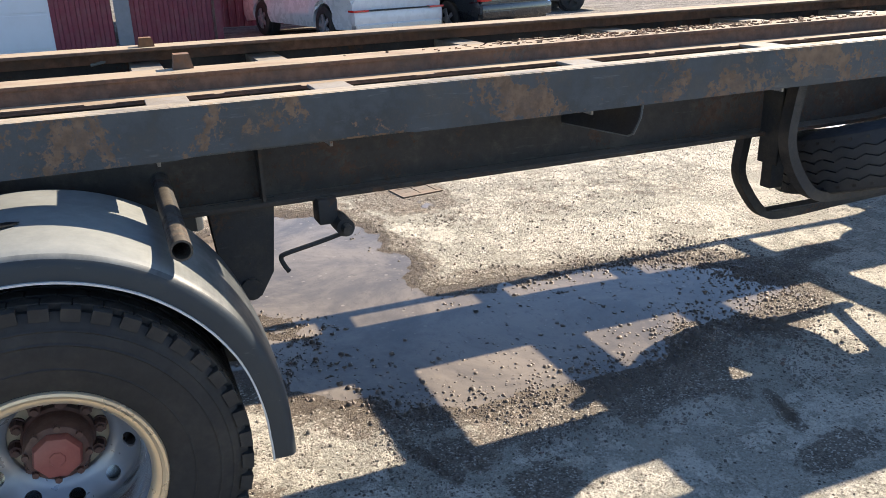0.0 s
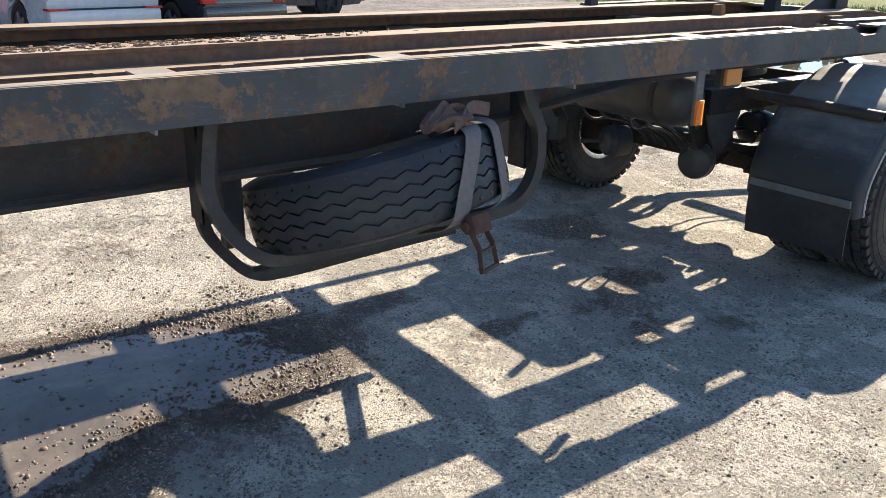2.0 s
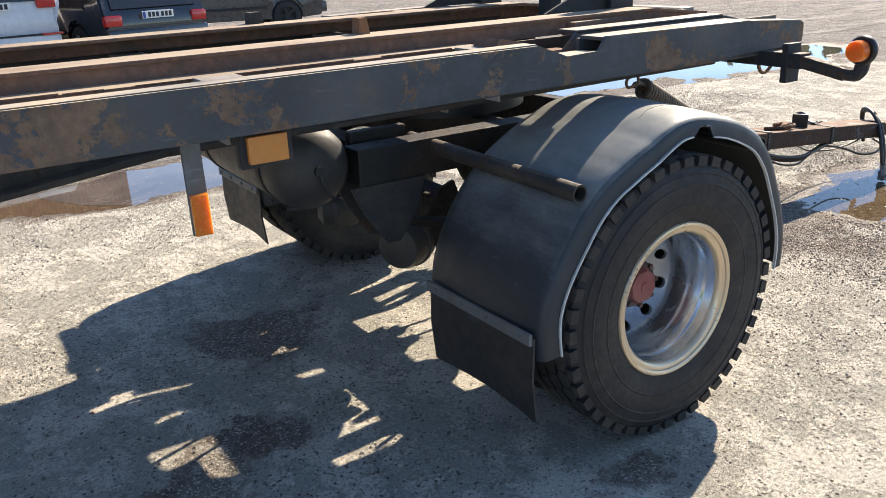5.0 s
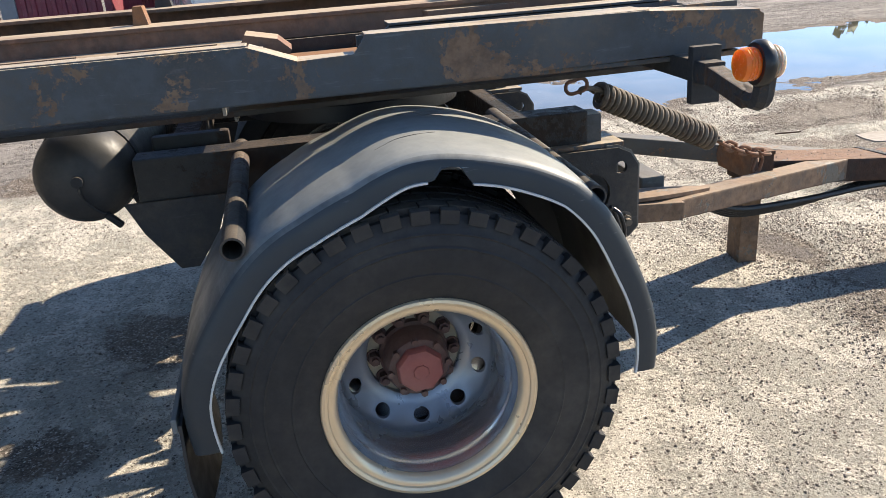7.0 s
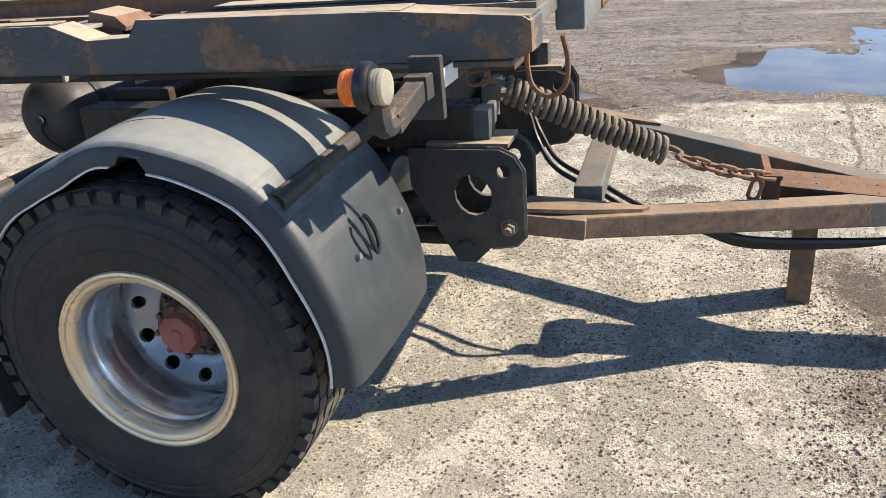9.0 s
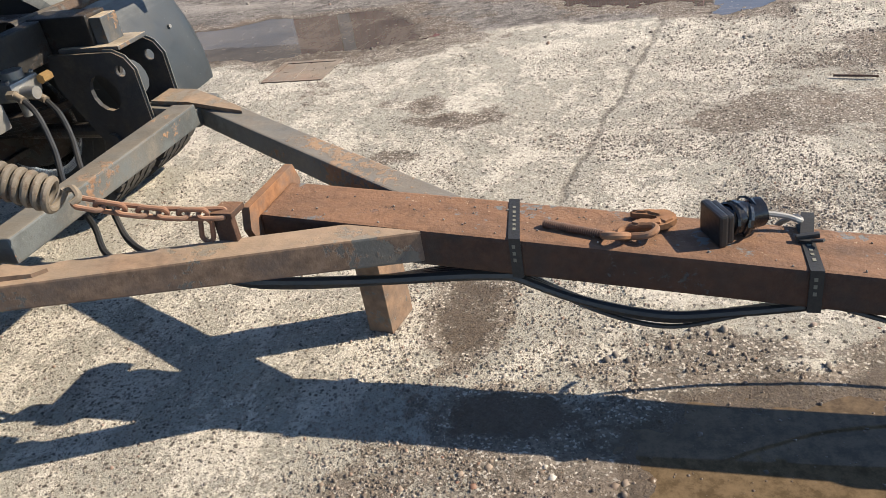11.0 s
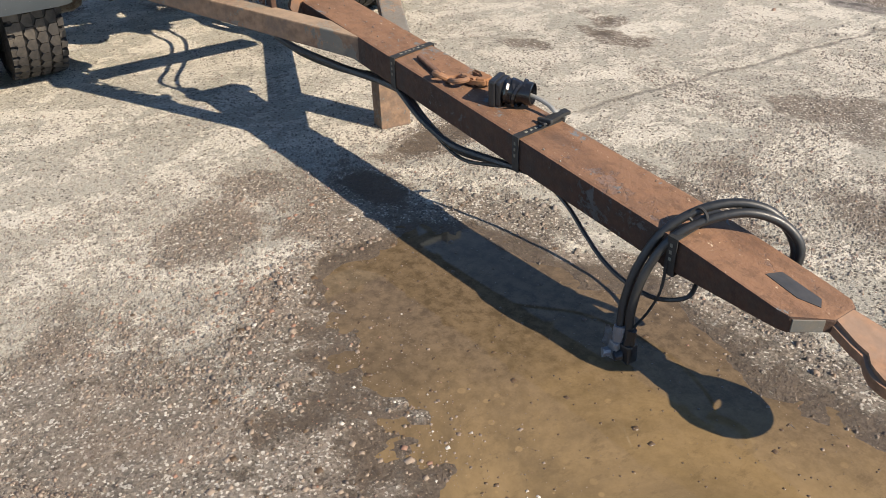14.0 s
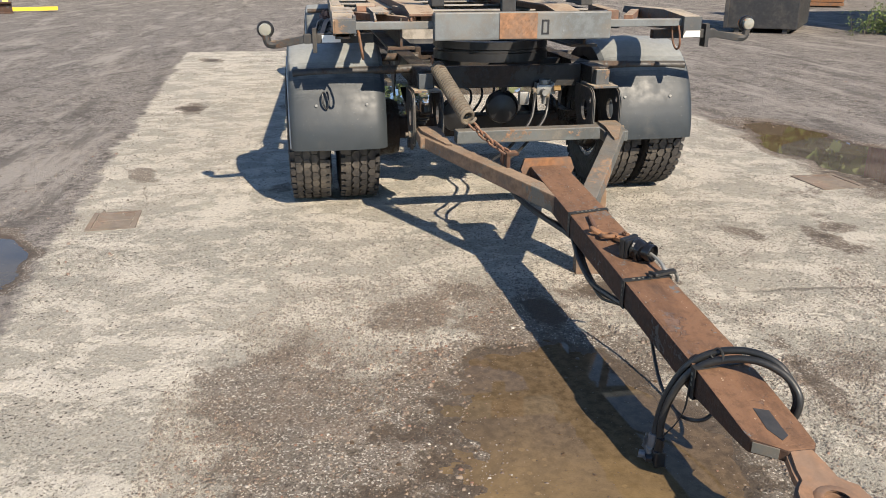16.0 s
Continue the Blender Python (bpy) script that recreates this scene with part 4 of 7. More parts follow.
# stops and blocks on the rails
for x, y, w, h, mat in ((-5.42, 0.25, 0.05, 0.035, RUST_PURE), (-5.36, -0.5, 0.05, 0.045, RUST_PURE), (-0.60, -0.50, 0.03, 0.05, RUST_PURE), (-0.65, 0.31, 0.05, 0.045, STEEL_DARK)):
    bm = B()
    prism(bm, [(x - w / 2, 1.236), (x + w / 2 + 0.01, 1.236), (x + w / 2, 1.236 + h), (x - w / 2 + 0.006, 1.236 + h)], y - 0.025, y + 0.025)
    tp("stop_block", bm, mat, "small rusty steel stop on the rail")
# sloping catch beside the notch
bm = B()
prism(bm, [(-0.33, 1.190), (-0.215, 1.165), (-0.21, 1.176), (-0.24, 1.203), (-0.315, 1.218)], -0.85, -0.73)
tp("catch_block", bm, RUST_RAIL, "rust-brown sloping catch block")
bm = B()
box(bm, (-0.25, -0.86, 1.135), (0.05, -0.67, 1.147), 0.002)
tp("catch_plate", bm, RUST_PURE)
bm = B()
prism(bm, [(-0.03, 1.15), (0.03, 1.205), (0.75, 1.205), (0.86, 1.18), (0.86, 1.15)], -0.80, -0.79)
box(bm, (0.03, -0.80, 1.200), (0.74, -0.71, 1.211), 0.002)
tp("inner_front_rail", bm, STEEL, "grey steel inner rail end")
# broken slats and dirt lying on the rail
bm = B()
rng = random.Random(12)
for i in range(520):
    x, y = rng.gauss(-3.6, 0.45), rng.uniform(-0.60, -0.47)
    l, w, a = rng.uniform(0.005, 0.022), rng.uniform(0.002, 0.006), rng.uniform(-0.9, 0.9)
    box(bm, (-l / 2, -w / 2, 0), (l / 2, w / 2, rng.uniform(0.002, 0.007)), 0, Matrix.Translation((x, y, 1.237)) @ Matrix.Rotation(a, 4, 'Z'))
tagged(part("debris", bm, RUST_RAIL, None, "flakes of rust and bark lying along the rail", pose(*ORIGIN) @ MT), category="debris", kind="stuff")

# front end: crossbar, push beam, stop posts
bm = B()
box(bm, (0.80, -0.945, 1.128), (0.87, 0.945, 1.168), 0.004)
tp("front_crossbar", bm, STEEL_PALE, "faded grey front crossbar")
bm = B()
box(bm, (0.86, -0.492, 1.072), (0.94, 0.47, 1.215), 0.008)
push_beam = tp("push_beam", bm, STEEL_PALE, "faded grey-blue front push beam")
bm = B()
box(bm, (0.939, -0.145, 1.078), (0.945, 0.06, 1.211), 0.001)
for i in range(9):
    for j in range(6):
        c = Vector((0.945, -0.135 + 0.0225 * i + 0.01 * (j % 2), 1.088 + 0.0225 * j))
        beam(bm, c + Vector((0, -0.007, -0.006)), c + Vector((0, 0.007, 0.006)), 0.004, 0.004, 0)
part("tread_plate", bm, EYE_RUST, push_beam, "rusty chequered step plate", MT)
bm = B()
prism(bm, [(0.085, 1.10), (0.125, 1.10), (0.125, 1.175), (0.085, 1.175)], 0.939, 0.944, 'x', [[(0.093, 1.108), (0.117, 1.108), (0.117, 1.167), (0.093, 1.167)]])
part("lamp_slot", bm, BLACK, push_beam, "black slot frame", MT)
for y in (-0.43, 0.43):
    bm = B()
    box(bm, (0.50, y - 0.035, 1.232), (0.62, y + 0.035, 1.50), 0.006)
    prism(bm, [(0.20, 1.236), (0.50, 1.236), (0.50, 1.36)], y - 0.006, y + 0.006)
    tp("stop_post", bm, STEEL_DARK, "dark steel front stop post")
bm = B()
box(bm, (0.53, -0.40, 1.34), (0.60, 0.40, 1.40), 0.005)
box(bm, (0.54, -0.06, 1.18), (0.60, 0.02, 1.34), 0.004)
tp("stop_bar", bm, STEEL_DARK)
for y0, y1 in ((-0.93, -0.49), (0.49, 0.93)):
    bm = B()
    s = -1 if y0 < 0 else 1
    beam(bm, (0.15, s * 0.62, 1.195), (0.82, s * 0.52, 1.19), 0.06, 0.05)
    beam(bm, (0.2, s * 0.88, 1.17), (0.84, s * 0.60, 1.17), 0.05, 0.04)
    tp("front_strut", bm, RUST_RAIL, "rusty strut between the rails")


def bow(x, y, z, wide, deep, r, label, mat):
    """A tie bow hanging in line with the trailer."""
    bm = B()
    pts = [(x - wide * a, y + 0.02 * b, z - deep * b) for a, b in ((0.8, 0.0), (1.0, 0.41), (0.8, 0.82), (0.0, 1.0), (-0.8, 0.82), (-1.0, 0.41), (-0.8, 0.0))]
    cord(bm, pts, r, 6, 8)
    tp("tie_bow", bm, mat, label, smooth=True)


bow(0.91, -0.89, 1.125, 0.046, 0.140, 0.0065, "hanging rusty iron tie bow", RUST_PURE)
bow(0.88, 0.86, 1.135, 0.050, 0.130, 0.006, "thin hanging dark iron tie bow", CHAIN_MAT)


def lamp_arm(s):
    bm = B()
    beam(bm, (0.70, s * 0.80, 1.075), (0.70, s * 1.18, 1.075), 0.05, 0.05)
    beam(bm, (0.70, s * 1.16, 1.075), (0.70, s * 1.33, 1.045), 0.04, 0.04)
    cord(bm, [(0.70, s * 1.30, 1.05), (0.70, s * 1.365, 1.05), (0.70, s * 1.38, 1.10)], 0.022, 5, 8)
    box(bm, (0.67, s * 1.12 - 0.012, 1.00), (0.74, s * 1.12 + 0.012, 1.13), 0.003)
    arm = tp("lamp_arm", bm, STEEL_DARK, "dark steel lamp arm")
    bm = B()
    box(bm, (0.726, min(s * 0.98, s * 1.08), 1.055), (0.730, max(s * 0.98, s * 1.08), 1.095))
    part("reflector", bm, WHITE_PAINT, arm, "white reflector", MT)
    c = Matrix.Translation((0.685, s * 1.38, 1.125)) @ Matrix.Rotation(radians(90), 4, 'Z')
    lamp = B()
    lathe(lamp, [(0.0, -0.013), (0.041, -0.013), (0.046, -0.006), (0.046, 0.006), (0.041, 0.013), (0.0, 0.013)], 28, c)
    lamp = part("marker_lamp", lamp, BLACK, trailer, "two-faced marker lamp, white ahead and orange behind", MT, True)
    for d, mat, nm in ((1, ORANGE_LENS, "orange_lens"), (-1, WHITE_LENS, "white_lens")):
        bm = B()
        steps = 4 if d > 0 else 3
        prof = [(0.032, d * 0.012)]
        for k in range(steps):
            prof += [(0.0318, d * (0.015 + 0.006 * k)), (0.0332, d * (0.018 + 0.006 * k))]
        prof += [(0.030, d * (0.020 + 0.006 * steps)), (0.0, d * (0.023 + 0.006 * steps))]
        lathe(bm, prof, 24, c)
        part(nm, bm, mat, lamp, "", MT, True)


lamp_arm(-1)
lamp_arm(1)

# side lamps
bm = B()
box(bm, (-1.185, -0.985, 0.995), (-1.05, -0.955, 1.085), 0.004)
lamp = tp("side_lamp", bm, STEEL_DARK, "amber side lamp in a steel box")
bm = B()
box(bm, (-1.168, -1.002, 1.008), (-1.068, -0.983, 1.075), 0.004)
part("lens", bm, AMBER_DUSTY, lamp, "dusty amber lens", MT)
bm = B()
box(bm, (-1.318, -0.975, 0.855), (-1.272, -0.962, 1.09), 0.003)
lamp = tp("reflector_bracket", bm, STEEL_PALE, "grey strip with an orange reflector")
bm = B()
box(bm, (-1.316, -0.988, 0.857), (-1.274, -0.974, 0.958), 0.003)
part("reflector", bm, ORANGE_LENS, lamp, "bright orange reflector", MT)

# ---- wheels ----
TYRE_R, TYRE_W = 0.452, 0.255


def tyre_bm(ribs, zig, blocks):
    """A tyre round the y axis; ribs: raised tread bands, zigzag; blocks: shoulder lugs."""
    bm = B()
    h = TYRE_W / 2
    prof = [(0.243, -0.085), (0.2465, -0.107), (0.262, -0.115), (0.30, -0.1225), (0.345, -h), (0.385, -0.126), (0.418, -0.114), (0.437, -0.102), (0.441, -0.06), (0.443, 0.0),
            (0.441, 0.06), (0.437, 0.102), (0.418, 0.114), (0.385, 0.126), (0.345, h), (0.30, 0.1225), (0.262, 0.115), (0.2465, 0.107), (0.243, 0.085)]
    lathe(bm, prof, 72)
    for r in (0.31, 0.37, 0.40):
        for s in (-1, 1):
            y = {0.31: 0.1235, 0.37: 0.1275, 0.40: 0.1215}[r] * s
            lathe(bm, [(r - 0.004, y), (r, y + s * 0.0022), (r + 0.004, y)], 72)
    n = 44
    for k in range(ribs):
        y0 = -0.098 + k * 0.196 / ribs + 0.007
        y1 = -0.098 + (k + 1) * 0.196 / ribs - 0.007
        for i in range(n):
            t0, t1 = 2 * math.pi * (i + 0.5 * (k % 2)) / n, 2 * math.pi * (i + 0.5 * (k % 2) + (0.94 if not zig else 1.0)) / n
            tm = (t0 + t1) / 2
            row = []
            for t, z in ((t0, -zig if zig else 0.0), (tm, zig if zig else 0.006), (t1, -zig if zig else 0.0)):
                e = 0 if zig else (0.005 if t == tm else -0.003)
                row.append((t, y0 + z - e, y1 + z + e))
            top, low = [], []
            for t, a, b in row:
                for y, out in ((a, top), (b, top)):
                    out.append(bm.verts.new((TYRE_R * math.cos(t), y, TYRE_R * math.sin(t))))
                for y, out in ((a, low), (b, low)):
                    out.append(bm.verts.new((0.436 * math.cos(t), y, 0.436 * math.sin(t))))
            for j in (0, 2):
                bm.faces.new((top[j], top[j + 2], top[j + 3], top[j + 1]))
                bm.faces.new((top[j], low[j], low[j + 2], top[j + 2]))
                bm.faces.new((top[j + 1], top[j + 3], low[j + 3], low[j + 1]))
            bm.faces.new((top[0], top[1], low[1], low[0]))
            bm.faces.new((top[4], low[4], low[5], top[5]))
    for i in range(blocks):
        t = 2 * math.pi * i / blocks
        for s in (-1, 1):
            r = Matrix.Rotation(-t, 4, 'Y')
            box(bm, (0.420, min(s * 0.092, s * 0.1185), -0.020), (0.449, max(s * 0.092, s * 0.1185), 0.020), 0.0, r)
    return bm


def zigzag_tyre():
    """A worn tyre with five ribs parted by narrow zigzag grooves, in one skin."""
    bm = B()
    n = 72
    edges = (-0.106, -0.0635, -0.0565, -0.0235, -0.0165, 0.0165, 0.0235, 0.0565, 0.0635, 0.106)
    side = [(0.243, 0.085), (0.2465, 0.107), (0.262, 0.115), (0.30, 0.1225), (0.345, 0.1275), (0.385, 0.126), (0.418, 0.1185), (0.436, 0.112)]
    rows = []
    for i in range(n):
        t, z = 2 * math.pi * i / n, (0.0075 if i % 2 else -0.0075)
        prof = [(r, -y) for r, y in side]
        for k, e in enumerate(edges):
            y = e + (z if 0 < k < 9 else 0)
            top, floor_r = TYRE_R - 0.0012 - 5 * max(0, abs(y) - 0.06) ** 2, 0.437
            prof += [(floor_r if k else 0.443, y), (top, y)] if k % 2 == 0 else [(top, y), (floor_r if k < 9 else 0.443, y)]
        prof += [(r, y) for r, y in reversed(side)]
        c, sn = math.cos(t), math.sin(t)
        rows.append([bm.verts.new((r * c, y, r * sn)) for r, y in prof])
    for i in range(n):
        p, q = rows[i], rows[(i + 1) % n]
        for k in range(len(p) - 1):
            bm.faces.new((p[k], p[k + 1], q[k + 1], q[k]))
    return bm


def rim_bm():
    """The stepped barrel of a disc wheel; the outer side faces -y."""
    bm = B()
    lathe(bm, [(0.245, -0.094), (0.244, -0.102), (0.236, -0.103), (0.212, -0.098), (0.2065, -0.088), (0.2045, -0.062), (0.2005, -0.052), (0.1965, -0.046), (0.1945, -0.006), (0.191, 0.004),
               (0.1885, 0.012), (0.1875, 0.045), (0.1875, 0.075), (0.205, 0.085), (0.232, 0.095), (0.245, 0.102), (0.245, 0.094), (0.230, 0.088)], 72)
    return bm


def disc_bm():
    """The coned disc with ten round hand holes, round the y axis."""
    bm = B()
    n = 80
    lathe(bm, [(0.1880, 0.055), (0.1860, 0.066), (0.1815, 0.078)], n)
    lathe(bm, [(0.1450, 0.1095), (0.134, 0.116), (0.120, 0.121), (0.117, 0.124), (0.117, 0.138)], n)
    for k in range(10):
        mid = 2 * math.pi * k / 10
        out = [(-18 + 4.5 * i, 0.0) for i in range(9)] + [(18 - 4.5 * i, 1.0) for i in range(9)]
        hole = circle(0.0, 0.5, 7.2, 0.42, 18)
        es = []
        for lp in (out, hole):
            vs = []
            for deg, f in lp:
                r, y, a = 0.1815 - 0.0365 * f, 0.078 + 0.0315 * f, mid + radians(deg)
                vs.append(bm.verts.new((r * math.cos(a), y, r * math.sin(a))))
            es += [bm.edges.new((vs[i], vs[(i + 1) % len(vs)])) for i in range(len(vs))]
        bmesh.ops.triangle_fill(bm, edges=es, use_beauty=True)
        lip = vs
        low = [bm.verts.new(v.co + Vector((0, 0.012, 0))) for v in lip]
        for i in range(len(lip)):
            bm.faces.new((lip[i], lip[(i + 1) % len(lip)], low[(i + 1) % len(low)], low[i]))
    bmesh.ops.remove_doubles(bm, verts=bm.verts[:], dist=0.0004)
    return bm


def face_bm():
    bm = B()
    lathe(bm, [(0.1175, 0.137), (0.1175, 0.1395), (0.04, 0.1395), (0.04, 0.137)], 48, closed=True)
    return bm


def rim_edge_bm():
    bm = B()
    lathe(bm, [(0.2445, -0.102), (0.2455, -0.110), (0.2425, -0.1155), (0.236, -0.117), (0.2295, -0.1135), (0.2275, -0.109), (0.221, -0.1085), (0.2135, -0.1045), (0.2080, -0.096), (0.2060, -0.086), (0.2080, -0.085), (0.2125, -0.0975), (0.238, -0.1025)], 80, closed=True)
    return bm


def hub_bm():
    bm = B()
    lathe(bm, [(0.0, 0.040), (0.060, 0.040), (0.072, 0.044), (0.078, 0.056), (0.079, 0.112), (0.086, 0.118), (0.086, 0.1385), (0.0, 0.1385)], 32)
    for i in range(8):
        a = 2 * math.pi * (i + 0.5) / 8
        c = Vector((0.070 * math.cos(a), 0.046, 0.070 * math.sin(a)))
        rod(bm, c, c + Vector((0, -0.014, 0)), 0.0085, 6)
    return bm


def cap_bm():
    bm = B()
    lathe(bm, [(0.0, 0.013), (0.018, 0.013), (0.020, 0.016), (0.044, 0.016), (0.054, 0.020), (0.059, 0.030), (0.060, 0.042)], 8)
    return bm


def nut_bm():
    bm = B()
    rod(bm, (0, 0.140, 0), (0, 0.132, 0), 0.019, 16)
    rod(bm, (0, 0.132, 0), (0, 0.108, 0), 0.0155, 6)
    rod(bm, (0, 0.108, 0), (0, 0.098, 0), 0.009, 10)
    return bm


def mesh_of(name, bm, mat, smooth=True):
    bmesh.ops.recalc_face_normals(bm, faces=bm.faces)
    data = bpy.data.meshes.new(name)
    bm.to_mesh(data)
    bm.free()
    if smooth:
        data.polygons.foreach_set("use_smooth", [True] * len(data.polygons))
        data.set_sharp_from_angle(angle=radians(35))
    data.materials.append(mat)
    return data


TYRE_MESH = mesh_of("tyre", tyre_bm(4, 0.0, 44), RUBBER)
TYRE_MESH.materials.append(RUBBER_TREAD)
for f in TYRE_MESH.polygons:
    f.material_index = 1 if math.hypot(f.center.x, f.center.z) > 0.4485 else 0
RIM_MESH = mesh_of("wheel", rim_bm(), RIM)
EDGE_MESH = mesh_of("rim_edge", rim_edge_bm(), RIM_EDGE)
HUB_MESH = mesh_of("hub", hub_bm(), HUB_DARK)
CAP_MESH = mesh_of("hub_cap", cap_bm(), HUB_RED)
DISC_MESH = mesh_of("disc", disc_bm(), DISC)
FACE_MESH = mesh_of("mounting_face", face_bm(), NUT_FACE)
NUT_MESH = mesh_of("wheel_nut", nut_bm(), HUB_DARK)


def child(name, data, parent, m=None, label=""):
    o = new(name, data)
    o.parent = parent
    if m is not None:
        o.matrix_basis = m
    return tagged(o, label)


def axle_end(frame_m, x, s, turn):
    """Twin wheels at one end of an axle; s: -1 on the near side."""
    flip = Matrix.Identity(4) if s < 0 else Matrix.Rotation(math.pi, 4, 'Z')
    for k, (yc, outer) in enumerate(((1.198, True), (0.895, False)) if s < 0 else ((1.087, True), (0.790, False))):
        face = flip if outer else flip @ Matrix.Rotation(math.pi, 4, 'Z')
        w = child("wheel", RIM_MESH, trailer, frame_m @ Matrix.Translation((x, s * yc, 0.447)) @ face @ Matrix.Rotation(turn + k, 4, 'Y'),
                  "dished silver disc wheel with twin truck tyre")
        child("tyre", TYRE_MESH, w, Matrix.Diagonal((0.982, 1, 0.982, 1)), "black truck tyre with block tread, dusty")
        if outer:
            child("rim_edge", EDGE_MESH, w, None, "worn cream rim edge")
        child("disc", DISC_MESH, w, None, "blue-grey coned disc with ten round holes")
        if outer:
            child("mounting_face", FACE_MESH, w, None, "worn tan mounting face")
            child("hub", HUB_MESH, w, None, "greasy red-brown hub drum")
            child("hub_cap", CAP_MESH, w, None, "faded red eight-sided hub cap")
            for i in range(10):
                a = 2 * math.pi * (i + 0.5) / 10
                child("wheel_nut", NUT_MESH, w, Matrix.Translation((0.0985 * math.cos(a), 0.0, 0.0985 * math.sin(a))))


MR = Matrix.Translation((-0.027, 0, -0.05))
axle_end(MD, 0.0, -1, 0.3)
axle_end(MD, 0.0, 1, 1.3)
axle_end(MR, -5.80, -1, 2.1)
axle_end(MR, -5.80, 1, 0.7)


# ---- mudguards ----
def tear(a):
    """How far the torn lip is lifted at an angle of the arch."""
    t = (math.degrees(a) - 81.0) / 4.4
    edge = 0.034 * max(0.0, 1 - abs(t) ** 3) + 0.005 * math.exp(-((math.degrees(a) - 90) / 6) ** 2)
    return edge + 0.004 * math.exp(-((math.degrees(a) - 70) / 7) ** 2)


# how far the lip stands off the hub, by the angle round the arch: both guards have sagged
FRONT_ARCH = ((-3, 0.485), (16, 0.486), (28, 0.492), (41, 0.504), (52, 0.509), (64, 0.502), (76, 0.492), (86, 0.485), (92, 0.478), (104, 0.455), (118, 0.446), (132, 0.447), (146, 0.451), (160, 0.460), (172, 0.467), (186, 0.466))
REAR_ARCH = ((-8, 0.493), (0, 0.485), (13, 0.484), (27, 0.488), (60, 0.492), (95, 0.490), (130, 0.488), (186, 0.488))


def guard(frame_m, cx, s, torn, flap_side, arch, tubes):
    """An arched guard over twin tyres, with a rolled outer lip; flap_side: -1 hangs the flap behind."""
    n, zc, side = 120, 0.452, 0.0 if s < 0 else -0.105

    def R(a):
        return float(np.interp(math.degrees(a), [p for p, q in arch], [q for p, q in arch])) + 0.070

    ys = [y + side for y in (0.733, 0.735, 0.76, 0.80, 0.90, 1.00, 1.10, 1.17, 1.225, 1.268, 1.287, 1.297, 1.301, 1.303, 1.304)]
    dr = [-0.120, -0.035, -0.012, 0.0, 0.004, 0.006, 0.004, 0.001, -0.002, -0.007, -0.012, -0.021, -0.036, -0.053, -0.070]
    a0, a1 = radians(arch[0][0]), radians(186)
    bm = B()
    rows = []
    for i in range(n + 1):
        a = a0 + (a1 - a0) * i / n
        row = []
        for k, (y, d) in enumerate(zip(ys, dr)):
            r = R(a) + d
            if torn and k >= 13:
                r += tear(a) * (0.5 if k == 13 else 1.0)
            if torn:
                r += 0.004 * math.sin(a * 9) * (k / 14)
            x, z = r * math.cos(a), r * math.sin(a)
            row.append(bm.verts.new((cx + x, s * y, zc + z)))
        rows.append(row)
    for p, q in zip(rows, rows[1:]):
        for k in range(len(ys) - 1):
            bm.faces.new((p[k], p[k + 1], q[k + 1], q[k]))
    bmesh.ops.recalc_face_normals(bm, faces=bm.faces)
    bmesh.ops.solidify(bm, geom=bm.faces[:], thickness=0.005)
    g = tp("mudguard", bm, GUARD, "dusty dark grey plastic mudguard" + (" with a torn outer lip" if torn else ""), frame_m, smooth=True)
    bm = B()
    path = []
    for i in range(n + 1):
        a = a0 + (a1 - a0) * i / n
        r = R(a) - 0.070
        if torn:
            r += tear(a) + 0.004 * math.sin(a * 9)
        path.append(Vector((cx + r * math.cos(a), s * (1.3055 + side), zc + r * math.sin(a))))
    gone = [i for i in range(n + 1) if torn and abs(math.degrees(a0 + (a1 - a0) * i / n) - 81) < 4.5]
    for piece in ((path[:gone[0]], path[gone[-1] + 1:]) if gone else (path,)):
        sweep(bm, piece, flat_section(0.0045, 0.010), up=(0, 1, 0))
    part("lip_edge", bm, GUARD_EDGE, g, "pale worn lip edge", frame_m)
    if torn:
        bm = B()
        pts = []
        for i, (deg, yy, dd) in enumerate(((106, 1.205, -0.0055), (101, 1.190, -0.0035), (97, 1.178, -0.002), (94, 1.172, -0.001), (91, 1.160, 0.0), (87, 1.155, 0.0005), (82, 1.145, 0.001))):
            r = R(radians(deg)) + dd + 0.004 * math.sin(radians(deg) * 9) * 0.5 + 0.0008
            pts.append(Vector((cx + r * math.cos(radians(deg)), s * yy, zc + r * math.sin(radians(deg)))))
        cord(bm, pts, 0.0016, 5, 6)
        part("crack", bm, BLACK, g, "dark crack in the plastic", frame_m)
    if flap_side:
        x = cx + flap_side * (R(radians(180)) + 0.006)
        bm = B()
        y0, y1 = sorted((s * (0.775 + side), s * (1.283 + side)))
        N = 10
        top = []
        for i in range(N + 1):
            y = y0 + (y1 - y0) * i / N
            c = 0.010 * math.sin(3.1 * i / N)
            top.append([bm.verts.new((x + dx + c * w, y, z)) for dx, z, w in ((0.0, 0.47, 0), (-0.004, 0.34, 1), (0.010, 0.205, 2), (0.017, 0.205, 2), (0.003, 0.34, 1), (0.007, 0.47, 0))])
        for p, q in zip(top, top[1:]):
            for k in range(6):
                bm.faces.new((p[k], p[(k + 1) % 6], q[(k + 1) % 6], q[k]))
        bm.faces.new(top[0])
        bm.faces.new(top[-1][::-1])
        f = part("mud_flap", bm, FLAP, g, "black rubber mud flap", frame_m, True)
        bm = B()
        box(bm, (x - 0.014, y0, 0.452), (x - 0.002, y1, 0.487), 0.003)
        for k in range(4):
            yy = y0 + 0.05 + (y1 - y0 - 0.1) * k / 3
            rod(bm, (x - 0.02, yy, 0.47), (x - 0.012, yy, 0.47), 0.008, 6)
